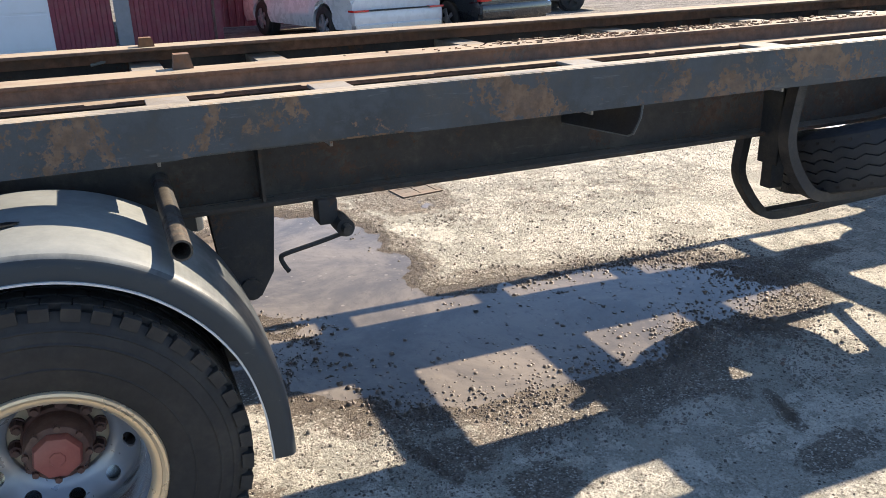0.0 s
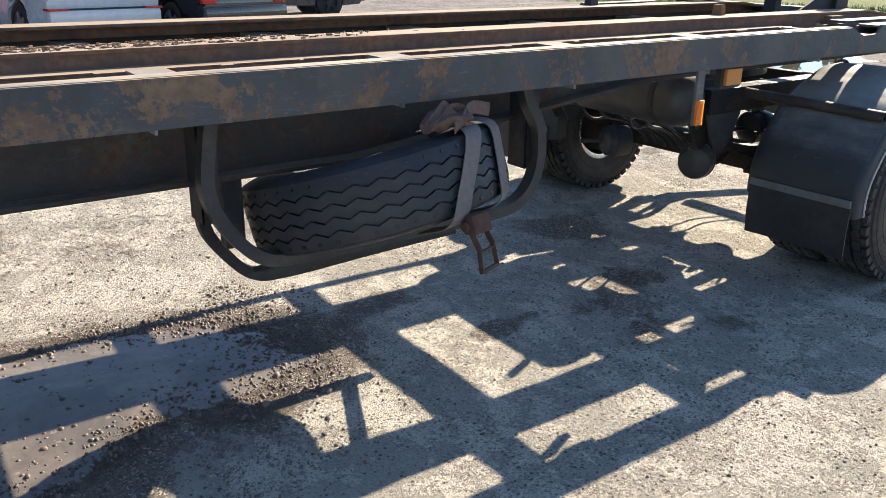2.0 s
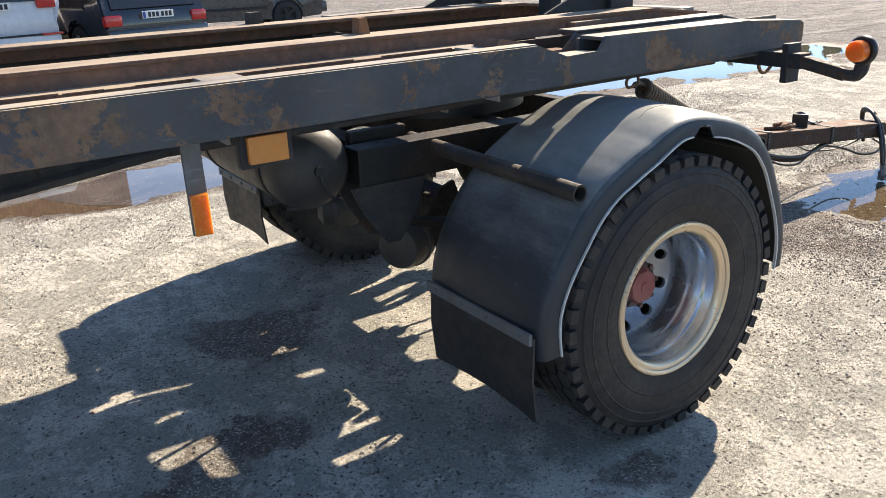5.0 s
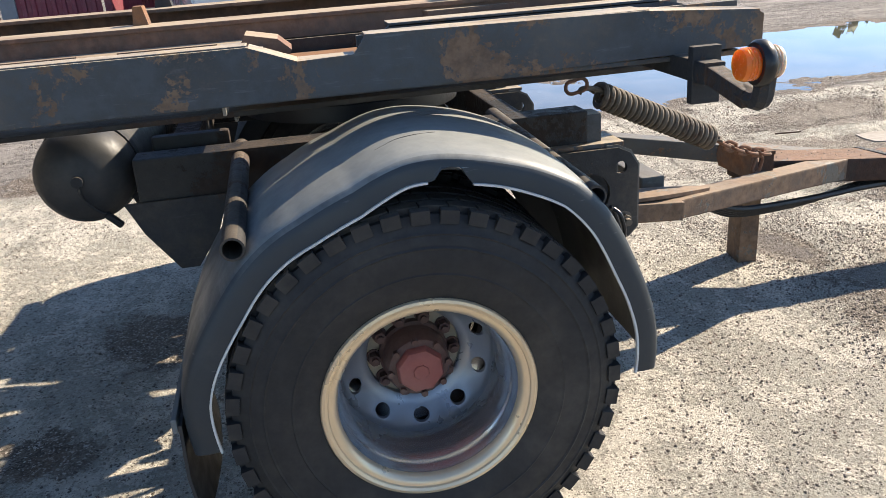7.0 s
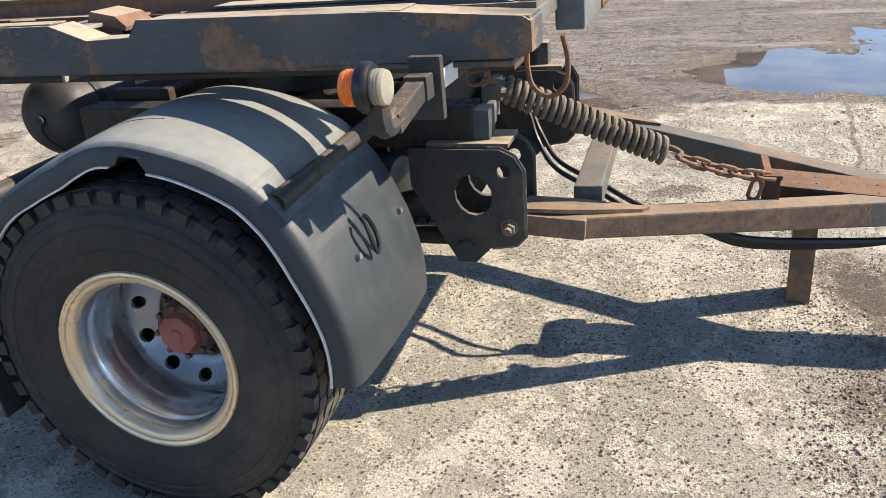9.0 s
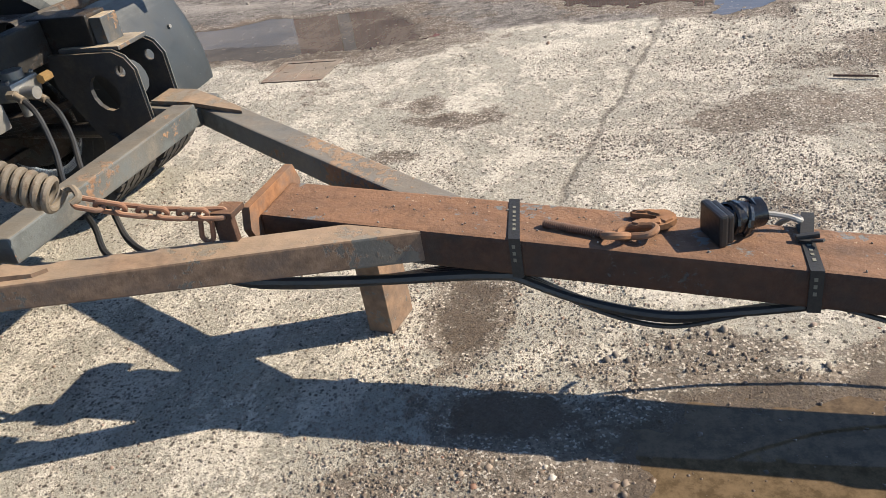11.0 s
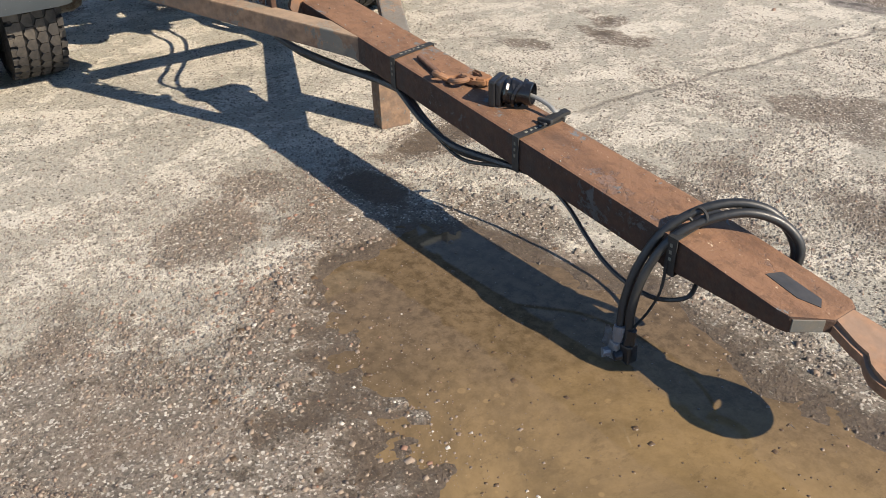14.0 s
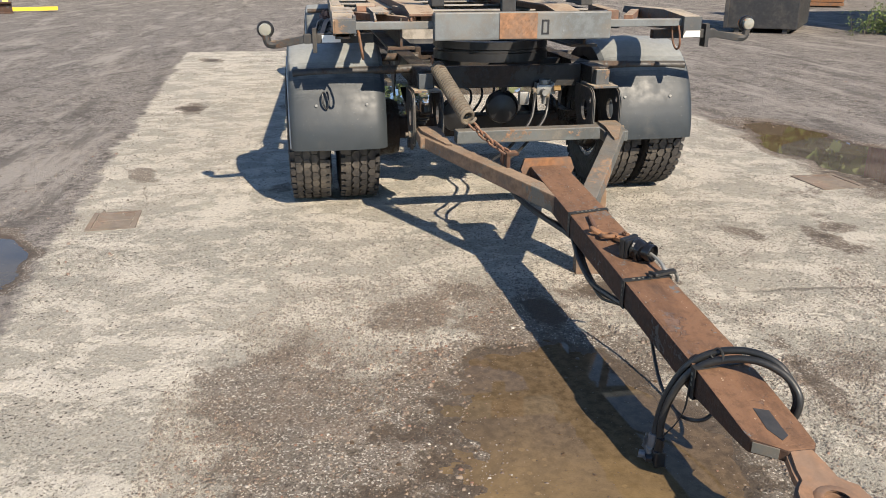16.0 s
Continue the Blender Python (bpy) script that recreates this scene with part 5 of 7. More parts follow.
        part("clamp_strip", bm, STEEL_PALE, g, "pale clamp strip with bolts", frame_m)
    # rivets and a rubber loop on the front face, and supports
    if flap_side and frame_m is MD:
        fx = cx + R(radians(24)) * math.cos(radians(24)) + 0.006
        bm = B()
        ly = s * 1.09 if s < 0 else 0.67
        cord(bm, [(fx - 0.004, ly - 0.008, 0.76), (fx + 0.010, ly - 0.018, 0.745), (fx + 0.022, ly - 0.016, 0.70), (fx + 0.024, ly + 0.004, 0.668), (fx + 0.022, ly + 0.016, 0.70), (fx + 0.006, ly + 0.014, 0.745), (fx - 0.006, ly + 0.008, 0.76)], 0.0055, 6, 8)
        part("rubber_loop", bm, BLACK, g, "small black rubber loop", frame_m, True)
        for ry in (0.85, 1.145):
            bm = B()
            rod(bm, (fx - 0.008, s * (ry + side), 0.682), (fx + 0.005, s * (ry + side), 0.684), 0.008, 10)
            part("rivet", bm, ALLOY, g, "bright rivet", frame_m, True)
    for dx, z in tubes:
        bm = B()
        pipe(bm, (cx + dx, s * 0.42, z + 0.022), (cx + dx, s * (1.272 + side), z + 0.006), 0.0255, 0.005)
        part("support_tube", bm, TUBE, g, "brown-grey steel support tube, open at its end", frame_m, True)


guard(MD, 0.0, -1, True, -1, FRONT_ARCH, ((-0.372, 0.838), (0.398, 0.850)))
guard(MD, 0.0, 1, False, -1, FRONT_ARCH, ((-0.372, 0.838), (0.398, 0.850)))
guard(MR, -5.80, -1, False, -1, REAR_ARCH, ((-0.37, 0.900), (0.345, 0.945)))
guard(MR, -5.80, 1, False, -1, REAR_ARCH, ((-0.37, 0.900), (0.345, 0.945)))
near_guard = [o for o in trailer.children if o.name.startswith("mudguard")][2]
# thin black patch on the skin; its colour is the dark inside the hole
bm = B()
prism(bm, [(-0.085, -1.150), (-0.05, -1.140), (-0.02, -1.144), (0.012, -1.128), (0.022, -1.112), (-0.004, -1.102), (-0.03, -1.110), (-0.055, -1.098), (-0.08, -1.112), (-0.10, -1.134)], 1.0195, 1.0215, 'z')
for v in bm.verts:
    v.co.z -= 0.95 * v.co.x ** 2
    v.co.x -= 5.80
part("torn_hole", bm, BLACK, near_guard, "black patch for the dark of a ragged hole", MR)

for pts, mat in (([(-5.62, 0.30, 1.178), (-5.45, 0.36, 1.20), (-5.2, 0.40, 1.205), (-4.9, 0.42, 1.19), (-4.5, 0.44, 1.18), (-3.6, 0.45, 1.178)], CABLE_GREY), ([(-5.3, 0.46, 1.18), (-4.9, 0.47, 1.20), (-4.4, 0.475, 1.19), (-3.9, 0.47, 1.18)], HOSE)):
    bm = B()
    cord(bm, pts, 0.006, 8, 7)
    tp("air_line", bm, mat, "thin air line lying along the rail", smooth=True)


# ---- steered front axle, turntable and drawbar ----
def dp(name, bm, mat, label="", parent=None, smooth=False):
    return tp(name, bm, mat, label, MD, parent, smooth)


bm = B()
box(bm, (-0.065, -0.95, 0.38), (0.065, 0.90, 0.515), 0.01)
rod(bm, (0, -1.12, 0.447), (0, 1.12, 0.447), 0.055, 20)
for s in (-1, 1):
    e = 0.93 if s < 0 else 0.825
    lathe(bm, [(0.0, s * 0.62), (0.165, s * 0.62), (0.182, s * 0.66), (0.182, s * e), (0.06, s * (e + 0.01))], 40, Matrix.Translation((0, 0, 0.447)))
dp("front_axle", bm, SHADED_STEEL, "dark dusty front axle with brake drums", smooth=True)
bm = B()
rod(bm, (-5.80, -1.12, 0.447), (-5.80, 1.12, 0.447), 0.055, 20)
for s in (-1, 1):
    e = 0.93 if s < 0 else 0.825
    lathe(bm, [(0.0, s * 0.62), (0.165, s * 0.62), (0.182, s * 0.66), (0.182, s * e), (0.06, s * (e + 0.01))], 40, Matrix.Translation((-5.80, 0, 0.447)))
tp("rear_axle", bm, SHADED_STEEL, "dark dusty rear axle with brake drums", MR, smooth=True)
for s in (-1, 1):
    bm = B()
    box(bm, (-0.66, s * 0.52 - 0.05, 0.765), (0.655, s * 0.52 + 0.05, 0.888), 0.006)
    dp("dolly_beam", bm, SHADED_STEEL, "dark dusty box beam of the turntable frame")
    bm = B()
    for k in range(6):
        w = 0.52 - 0.07 * k
        pts = [Vector((x, s * 0.50, 0.535 - 0.012 * k + 0.10 * (x / 0.55) ** 2)) for x in [-w + 2 * w * i / 14 for i in range(15)]]
        sweep(bm, pts, flat_section(0.07, 0.011))
    dp("leaf_spring", bm, SHADED_STEEL, "dark leaf spring pack")
    bm = B()
    for x in (-0.05, 0.05):
        for y in (-0.045, 0.045):
            rod(bm, (x, s * 0.50 + y, 0.37), (x, s * 0.50 + y, 0.60), 0.009, 8)
    box(bm, (-0.09, s * 0.50 - 0.06, 0.37), (0.09, s * 0.50 + 0.06, 0.395), 0.004)
    dp("spring_clamp", bm, SHADED_STEEL)
    for y in (-0.06, 0.055):
        bm = B()
        prism(bm, [(-0.70, 0.77), (-0.42, 0.77), (-0.46, 0.66), (-0.53, 0.565), (-0.58, 0.565), (-0.66, 0.68)], s * 0.52 + y - 0.005, s * 0.52 + y + 0.005)
        dp("spring_hanger", bm, STEEL_DARK, "dark spring hanger plate")
    # leaf spring of the rear axle with its hanger
    bm = B()
    for k in range(6):
        w = 0.52 - 0.07 * k
        pts = [Vector((-5.80 + x, s * 0.50, 0.535 - 0.012 * k + 0.10 * (x / 0.55) ** 2)) for x in [-w + 2 * w * i / 14 for i in range(15)]]
        sweep(bm, pts, flat_section(0.07, 0.011))
    tp("leaf_spring", bm, SHADED_STEEL, "dark leaf spring pack", MR)
    for x in (-5.26, -6.34):
        for y in (-0.055, 0.055):
            bm = B()
            prism(bm, [(x - 0.10, 0.86), (x + 0.10, 0.86), (x + 0.075, 0.62), (x + 0.03, 0.545), (x - 0.03, 0.545), (x - 0.075, 0.62)], s * 0.62 + y - 0.006, s * 0.62 + y + 0.006)
            rod(bm, (x, s * 0.62 + y - 0.02, 0.575), (x, s * 0.62 + y + 0.02, 0.575), 0.035, 14)
            tp("spring_hanger", bm, STEEL_DARK, "dark spring hanger plate")
for x in (-0.55, 0.0):
    bm = B()
    box(bm, (x - 0.04, -0.47, 0.78), (x + 0.04, 0.47, 0.875), 0.004)
    dp("dolly_crossbeam", bm, SHADED_STEEL, "dark crossbeam of the turntable frame")
bm = B()
box(bm, (0.42, -0.465, 0.755), (0.48, 0.465, 0.885), 0.006)
dp("front_dolly_beam", bm, SHADED_STEEL, "dark front beam of the turntable frame")
bm = B()
lathe(bm, [(0.28, 0.0), (0.37, 0.0), (0.37, 0.05), (0.36, 0.055), (0.36, 0.07), (0.37, 0.075), (0.37, 0.12), (0.28, 0.12)], 64, Matrix.Translation((0, 0, 0.89)) @ Matrix.Rotation(radians(90), 4, 'X'), closed=True)
dp("turntable_ring", bm, BLACK, "black turntable ring", smooth=True)

# drawbar brackets with their holes
PLATE = [(0.47, 0.775), (0.735, 0.775), (0.775, 0.755), (0.80, 0.715), (0.80, 0.515), (0.775, 0.49), (0.70, 0.478), (0.655, 0.432), (0.60, 0.432), (0.575, 0.475), (0.47, 0.665)]
for y in (-0.605, -0.445, 0.445, 0.605):
    bm = B()
    prism(bm, PLATE, y - 0.008, y + 0.008, 'y', [circle(0.655, 0.640, 0.055, 0.062, 14, 0.3), circle(0.745, 0.712, 0.020, n=14)])
    rod(bm, (0.625, y - 0.022, 0.470), (0.625, y + 0.022, 0.470), 0.030, 16)
    p = dp("drawbar_bracket", bm, STEEL_DARK, "dark steel bracket plate with round holes")
    # grey strip paints the worn front edge as if in sun
    bm = B()
    sweep(bm, [Vector((u, y, w)) for u, w in ((0.70, 0.7755), (0.735, 0.7755), (0.7755, 0.7555), (0.8005, 0.715), (0.8005, 0.515), (0.7755, 0.4895), (0.70, 0.4775))], flat_section(0.015, 0.003), up=(0, 1, 0))
    part("lit_edge", bm, ARM_GREY, p, "pale strip for the worn, sunlit plate edge", MD)
    if abs(y) > 0.5:
        bm = B()
        s = -1 if y < 0 else 1
        rod(bm, (0.757, y + s * 0.006, 0.545), (0.757, y + s * 0.010, 0.545), 0.026, 16)
        rod(bm, (0.757, y + s * 0.010, 0.545), (0.757, y + s * 0.030, 0.545), 0.019, 6)
        rod(bm, (0.757, y + s * 0.030, 0.545), (0.757, y + s * 0.048, 0.545), 0.011, 10)
        part("pivot_bolt", bm, SPRING_MAT, p, "rusty pivot bolt with nut", MD)
for s in (-1, 1):
    bm = B()
    box(bm, (0.52, s * 0.525 - 0.075, 0.776), (0.76, s * 0.525 + 0.075, 0.790), 0.003)
    box(bm, (0.645, s * 0.525 - 0.04, 0.788), (0.70, s * 0.525 + 0.04, 0.875), 0.003)
    dp("bracket_cap", bm, STEEL, "grey plate above the drawbar brackets")
    bm = B()
    rod(bm, (0.15, s * 0.525, 0.475), (0.66, s * 0.525, 0.475), 0.028, 14)
    dp("tie_rod", bm, SHADED_STEEL)

# drawbar: two arms, cross tie, main bar, end piece with eye
for s in (-1, 1):
    bm = B()
    beam(bm, (0.76, s * 0.525, 0.550), (0.97, s * 0.525, 0.536), 0.145, 0.062, 0.006)
    beam(bm, (0.93, s * 0.545, 0.536), (1.945, s * 0.043 - 0.02, 0.4335), 0.085, 0.066, 0.006, h2=0.084)
    dp("drawbar_arm", bm, ARM_STEEL if s < 0 else ARM_GREY, "worn grey-brown drawbar arm with rust" if s < 0 else "worn grey drawbar arm with rust")
    bm = B()
    prism(bm, [(0.79, s * 0.475), (0.93, s * 0.472), (1.14, s * 0.450), (1.12, s * 0.480), (0.99, s * 0.540), (0.90, s * 0.578), (0.79, s * 0.586)], 0.582, 0.594, 'z')
    for v in bm.verts:
        v.co.z -= 0.13 * max(0.0, v.co.x - 0.88)
    dp("doubler_plate", bm, ARM_STEEL, "rusty doubler plate")
bm = B()
beam(bm, (0.955, -0.40, 0.565), (0.955, 0.42, 0.565), 0.085, 0.070, 0.006)
dp("cross_tie", bm, ARM_GREY, "worn grey cross tie with rust")


def bar_top(x):
    return 0.520 - 0.0915 * (x - 1.5) if x < 3.3 else 0.3553 - 0.15 * (x - 3.3)


bm = B()
END = [(3.296, -0.118), (3.60, -0.112), (3.626, -0.107), (3.672, -0.046), (3.684, -0.034), (3.684, 0.040), (3.664, 0.055), (3.60, 0.058), (3.296, 0.058)]
prism(bm, END, 0.2625, 0.356, 'z')
for v in bm.verts:
    if v.co.z > 0.35:
        v.co.z = bar_top(v.co.x)
bmesh.ops.bevel(bm, geom=[e for e in bm.edges if e.calc_face_angle(0) > 0.4 and max(abs(v.co.x - 3.296) for v in e.verts) > 0.01], offset=0.006, segments=2, affect='EDGES', profile=0.6)
beam(bm, (1.50, -0.036, bar_top(1.50) - 0.049), (3.30, -0.030, bar_top(3.30) - 0.0465), 0.176, 0.098, 0.010, h2=0.093)
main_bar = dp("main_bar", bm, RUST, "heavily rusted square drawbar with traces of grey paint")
bm = B()
prism(bm, [(-0.15, 0.455), (0.085, 0.455), (0.105, 0.50), (0.085, 0.553), (-0.15, 0.553), (-0.168, 0.50)], 1.478, 1.500, 'x')
part("end_plate", bm, RUST_PURE, main_bar, "rust-orange end plate", MD)
bm = B()
EYE = (3.842, 0.002)
prism(bm, [(3.60, -0.040), (3.68, -0.036), (3.735, -0.050)] + [(EYE[0] + 0.096 * math.cos(a), EYE[1] + 0.096 * math.sin(a)) for a in [radians(-145 + 14.5 * i) for i in range(21)]] + [(3.735, 0.054), (3.68, 0.040), (3.60, 0.044)],
      0.262, 0.302, 'z', [circle(EYE[0], EYE[1], 0.032, n=24)])
for v in bm.verts:
    v.co.z -= 0.24 * max(0.0, min(v.co.x, 3.80) - 3.64) + 0.03 * max(0.0, v.co.x - 3.80)
bmesh.ops.bevel(bm, geom=[e for e in bm.edges if e.calc_face_angle(0) > 0.8], offset=0.009, segments=2, affect='EDGES')
part("tow_eye", bm, EYE_RUST, main_bar, "flat rusty towing eye with a worn ring", MD, True)
bm = B()
lathe(bm, [(0.034, -0.003), (0.052, -0.003), (0.055, 0.0), (0.050, 0.003), (0.031, 0.003)], 24, Matrix.Translation((EYE[0], EYE[1], 0.2635)) @ Matrix.Rotation(radians(1.8), 4, 'Y') @ Matrix.Rotation(radians(90), 4, 'X'))
part("eye_ring", bm, EYE_RUST, main_bar, "worn ring of the eye", MD, True)
bm = B()
prism(bm, [(3.515, -0.040), (3.60, -0.046), (3.645, -0.028), (3.63, -0.004), (3.53, -0.002)], 0.0, 0.0015, 'z')
for v in bm.verts:
    v.co.z += bar_top(v.co.x)
part("worn_paint_plate", bm, AIR_TANK, main_bar, "thin plate with blue-grey paint", MD)
bm = B()
beam(bm, (3.631, -0.1035, 0.284), (3.671, -0.050, 0.282), 0.004, 0.030, 0.001)
part("end_face", bm, ARM_GREY, main_bar, "bare grey end face", MD)
# support leg
bm = B()
for a, b in (((1.61, 0.087), (1.69, 0.097)), ((1.61, 0.205), (1.69, 0.215)), ((1.61, 0.095), (1.618, 0.207)), ((1.682, 0.095), (1.69, 0.207))):
    box(bm, (a[0], a[1], 0.0), (b[0], b[1], 0.43), 0.002)
bmesh.ops.transform(bm, matrix=Matrix.Translation((1.64, 0.13, 0)) @ Matrix.Rotation(radians(-8), 4, 'Z') @ Matrix.Translation((-1.64, -0.13, 0)), verts=bm.verts)
dp("support_leg", bm, ARM_STEEL, "square hollow support leg standing on the slab")
bm = B()
box(bm, (1.46, -0.245, 0.50), (1.51, -0.225, 0.585), 0.003)
box(bm, (1.455, -0.245, 0.575), (1.515, -0.185, 0.590), 0.003)
dp("chain_lug", bm, RUST, "rusty lug for the chain")


# ---- drawbar spring with chain ----
def coil(bm, p, q, radius, wire, turns, per=16, seg=8):
    p, q = Vector(p), Vector(q)
    rot = (q - p).to_track_quat('Z', 'Y').to_matrix()
    L = (q - p).length
    pts = []
    for i in range(turns * per + 1):
        a = 2 * math.pi * i / per
        pts.append(p + rot @ Vector((radius * math.cos(a), radius * math.sin(a), L * i / (turns * per))))
    rings = []
    for i, c in enumerate(pts):
        d = (pts[min(i + 1, len(pts) - 1)] - pts[max(i - 1, 0)]).normalized()
        axis_pt = p + (q - p) * (i / (turns * per))
        out = (c - axis_pt)
        out = (out - d * out.dot(d)).normalized()
        o = d.cross(out)
        rings.append([bm.verts.new(c + (out * math.cos(2 * math.pi * j / seg) + o * math.sin(2 * math.pi * j / seg)) * wire) for j in range(seg)])
    for a, b in zip(rings, rings[1:]):
        for j in range(seg):
            bm.faces.new((a[j], a[(j + 1) % seg], b[(j + 1) % seg], b[j]))
    bm.faces.new(rings[0])
    bm.faces.new(rings[-1][::-1])


SP, SQ = Vector((0.728, -0.465, 0.912)), Vector((1.175, -0.372, 0.702))
bm = B()
coil(bm, SP, SQ, 0.034, 0.0095, 22)
d = (SQ - SP).normalized()
cord(bm, [SQ + Vector((0, 0.034, 0)), SQ + d * 0.02 + Vector((0, 0.03, 0.01)), SQ + d * 0.05 + Vector((0, 0.004, 0.012)), SQ + d * 0.04 + Vector((0, -0.012, 0.0))], 0.0085, 6)
cord(bm, [SP + Vector((0.034, 0, 0)), SP - d * 0.02 + Vector((0.01, 0, 0.01)), SP - d * 0.06, SP - d * 0.075 + Vector((0, 0, -0.02))], 0.0085, 6)
dp("drawbar_spring", bm, SPRING_MAT, "long dusty steel coil spring above the drawbar", smooth=True)


def link_bm(L, w, r):
    bm = B()
    pts = []
    for i in range(24):
        a = 2 * math.pi * i / 24
        x = w * math.cos(a)
        z = w * math.sin(a) + (L / 2 - w if math.sin(a) > 0 else -(L / 2 - w))
        pts.append(Vector((x, 0, z)))
    n = len(pts)
    rings = []
    for i, c in enumerate(pts):
        dd = (pts[(i + 1) % n] - pts[i - 1]).normalized()
        o = Vector((0, 1, 0))
        u = dd.cross(o)
        rings.append([bm.verts.new(c + (o * math.cos(2 * math.pi * j / 8) + u * math.sin(2 * math.pi * j / 8)) * r) for j in range(8)])
    for i in range(n):
        a, b = rings[i], rings[(i + 1) % n]
        for j in range(8):
            bm.faces.new((a[j], a[(j + 1) % 8], b[(j + 1) % 8], b[j]))
    return bm


LINK = mesh_of("chain_link", link_bm(0.064, 0.0155, 0.0062), CHAIN_MAT)
P0, P1 = SQ + d * 0.045, Vector((1.485, -0.235, 0.585))
n_links = 7
axis = (P1 - P0)
chain = None
for i in range(n_links):
    t = (i + 0.5) / n_links
    c = P0 + axis * t + Vector((0, 0, -0.012 * math.sin(math.pi * t)))
    slope = Vector((axis.x, axis.y, axis.z - 0.012 * math.pi * math.cos(math.pi * t))).normalized()
    m = MD @ Matrix.Translation(c) @ slope.to_track_quat('Z', 'Y').to_matrix().to_4x4() @ Matrix.Rotation(radians(90 * (i % 2) + 20), 4, 'Z')
    child("chain_link", LINK, trailer, m, "rusty chain link")
child("chain_link", LINK, trailer, MD @ Matrix.Translation((1.44, -0.25, 0.548)) @ Matrix.Rotation(radians(15), 4, 'Y'), "rusty chain link")
LINK_BIG = mesh_of("hook_link", link_bm(0.07, 0.02, 0.006), CHAIN_MAT)
child("hook_link", LINK_BIG, trailer, MD @ Matrix.Translation(SP - d * 0.085) @ Matrix.Rotation(radians(80), 4, 'Y'), "iron link holding the spring")

# ---- brake gear, air tank, valves ----
bm = B()
M = Matrix.Translation((-0.825, 0, 0.852)) @ Matrix.Diagonal((0.85, 1, 0.85, 1))
lathe(bm, [(0.0, -0.60), (0.06, -0.595), (0.12, -0.575), (0.152, -0.54), (0.160, -0.50), (0.160, 0.34), (0.150, 0.38), (0.10, 0.42), (0.0, 0.435)], 40, M)
tank = tp("air_tank", bm, AIR_TANK, "dusty dark grey cylindrical air tank", smooth=True)
for y in (-0.44, 0.12):
    bm = B()
    lathe(bm, [(0.160, y - 0.016), (0.166, y - 0.016), (0.166, y + 0.016), (0.160, y + 0.016)], 40, M)
    box(bm, (-0.895, y - 0.016, 0.99), (-0.875, y + 0.016, 1.10))
    part("tank_strap", bm, STEEL_DARK, tank, "dark steel tank strap", MT)
bm = B()
rod(bm, (-0.825, -0.59, 0.855), (-0.825, -0.612, 0.855), 0.016, 10)
cord(bm, [(-0.825, -0.606, 0.85), (-0.822, -0.612, 0.82), (-0.80, -0.605, 0.78), (-0.765, -0.585, 0.745)], 0.005)
rod(bm, (-0.772, -0.590, 0.752), (-0.745, -0.570, 0.712), 0.011, 8)
part("drain_valve", bm, STEEL_DARK, tank, "drain cock and pipe", MT, True)
for s in (-1, 1):
    bm = B()
    M = Matrix.Translation((-0.33, s * 0.30, 0.44)) @ Matrix.Rotation(radians(62 * s), 4, 'Z')
    lathe(bm, [(0.0, -0.10), (0.045, -0.098), (0.082, -0.085), (0.092, -0.06), (0.095, -0.012), (0.101, -0.010), (0.101, 0.012), (0.095, 0.014), (0.088, 0.06), (0.05, 0.085), (0.0, 0.088)], 28, M)
    rod(bm, M @ Vector((0, 0.08, 0)), M @ Vector((0, 0.22, 0)), 0.014, 10)
    dp("brake_chamber", bm, AIR_TANK, "round dusty brake chamber", smooth=True)
    bm = B()
    prism(bm, [(-0.34, 0.42), (-0.22, 0.42), (-0.10, 0.50), (-0.16, 0.66), (-0.22, 0.64), (-0.30, 0.52)], s * 0.36 - 0.008, s * 0.36 + 0.008)
    dp("brake_bracket", bm, SHADED_STEEL)
# black brake chambers hanging before the axle
for y, z in ((0.03, 0.60), (-0.27, 0.56)):
    bm = B()
    M = Matrix.Translation((0.24, y, z)) @ Matrix.Rotation(radians(78), 4, 'Z')
    lathe(bm, [(0.0, -0.10), (0.045, -0.098), (0.088, -0.085), (0.098, -0.06), (0.100, -0.012), (0.106, -0.010), (0.106, 0.012), (0.100, 0.014), (0.094, 0.06), (0.05, 0.085), (0.0, 0.088)], 28, M)
    rod(bm, M @ Vector((0, 0.08, 0)), M @ Vector((0, 0.20, 0)), 0.014, 10)
    box(bm, (0.20, y - 0.012, z + 0.08), (0.28, y + 0.012, 0.79))
    dp("brake_chamber", bm, BLACK, "round black brake chamber", smooth=True)
for k in range(6):
    y0 = -0.32 + 0.11 * k
    bm = B()
    cord(bm, [(-0.75, y0, 0.78), (-0.62, y0 + 0.03, 0.68 - 0.03 * (k % 3)), (-0.45, y0 * 0.8 + 0.04, 0.60), (-0.33, y0 * 0.6, 0.54), (-0.30, y0 * 0.6 - 0.06, 0.47)], 0.0085, 6, 7)
    dp("brake_hose", bm, HOSE, "black brake hose", smooth=True)
bm = B()
box(bm, (-0.62, -0.44, 0.70), (-0.40, -0.40, 0.92), 0.01)
box(bm, (-0.58, -0.36, 0.66), (-0.44, -0.22, 0.80), 0.02)
dp("valve_block", bm, SHADED_STEEL, "dusty brake valve block")
# alloy valve and couplings between the drawbar brackets
bm = B()
box(bm, (0.50, 0.16, 0.72), (0.58, 0.28, 0.78), 0.012)
box(bm, (0.52, 0.06, 0.66), (0.57, 0.12, 0.74), 0.01)
rod(bm, (0.58, 0.20, 0.74), (0.63, 0.20, 0.74), 0.02, 10)
rod(bm, (0.54, 0.22, 0.72), (0.54, 0.22, 0.66), 0.016, 10)
rod(bm, (0.54, 0.22, 0.78), (0.54, 0.22, 0.805), 0.034, 16)
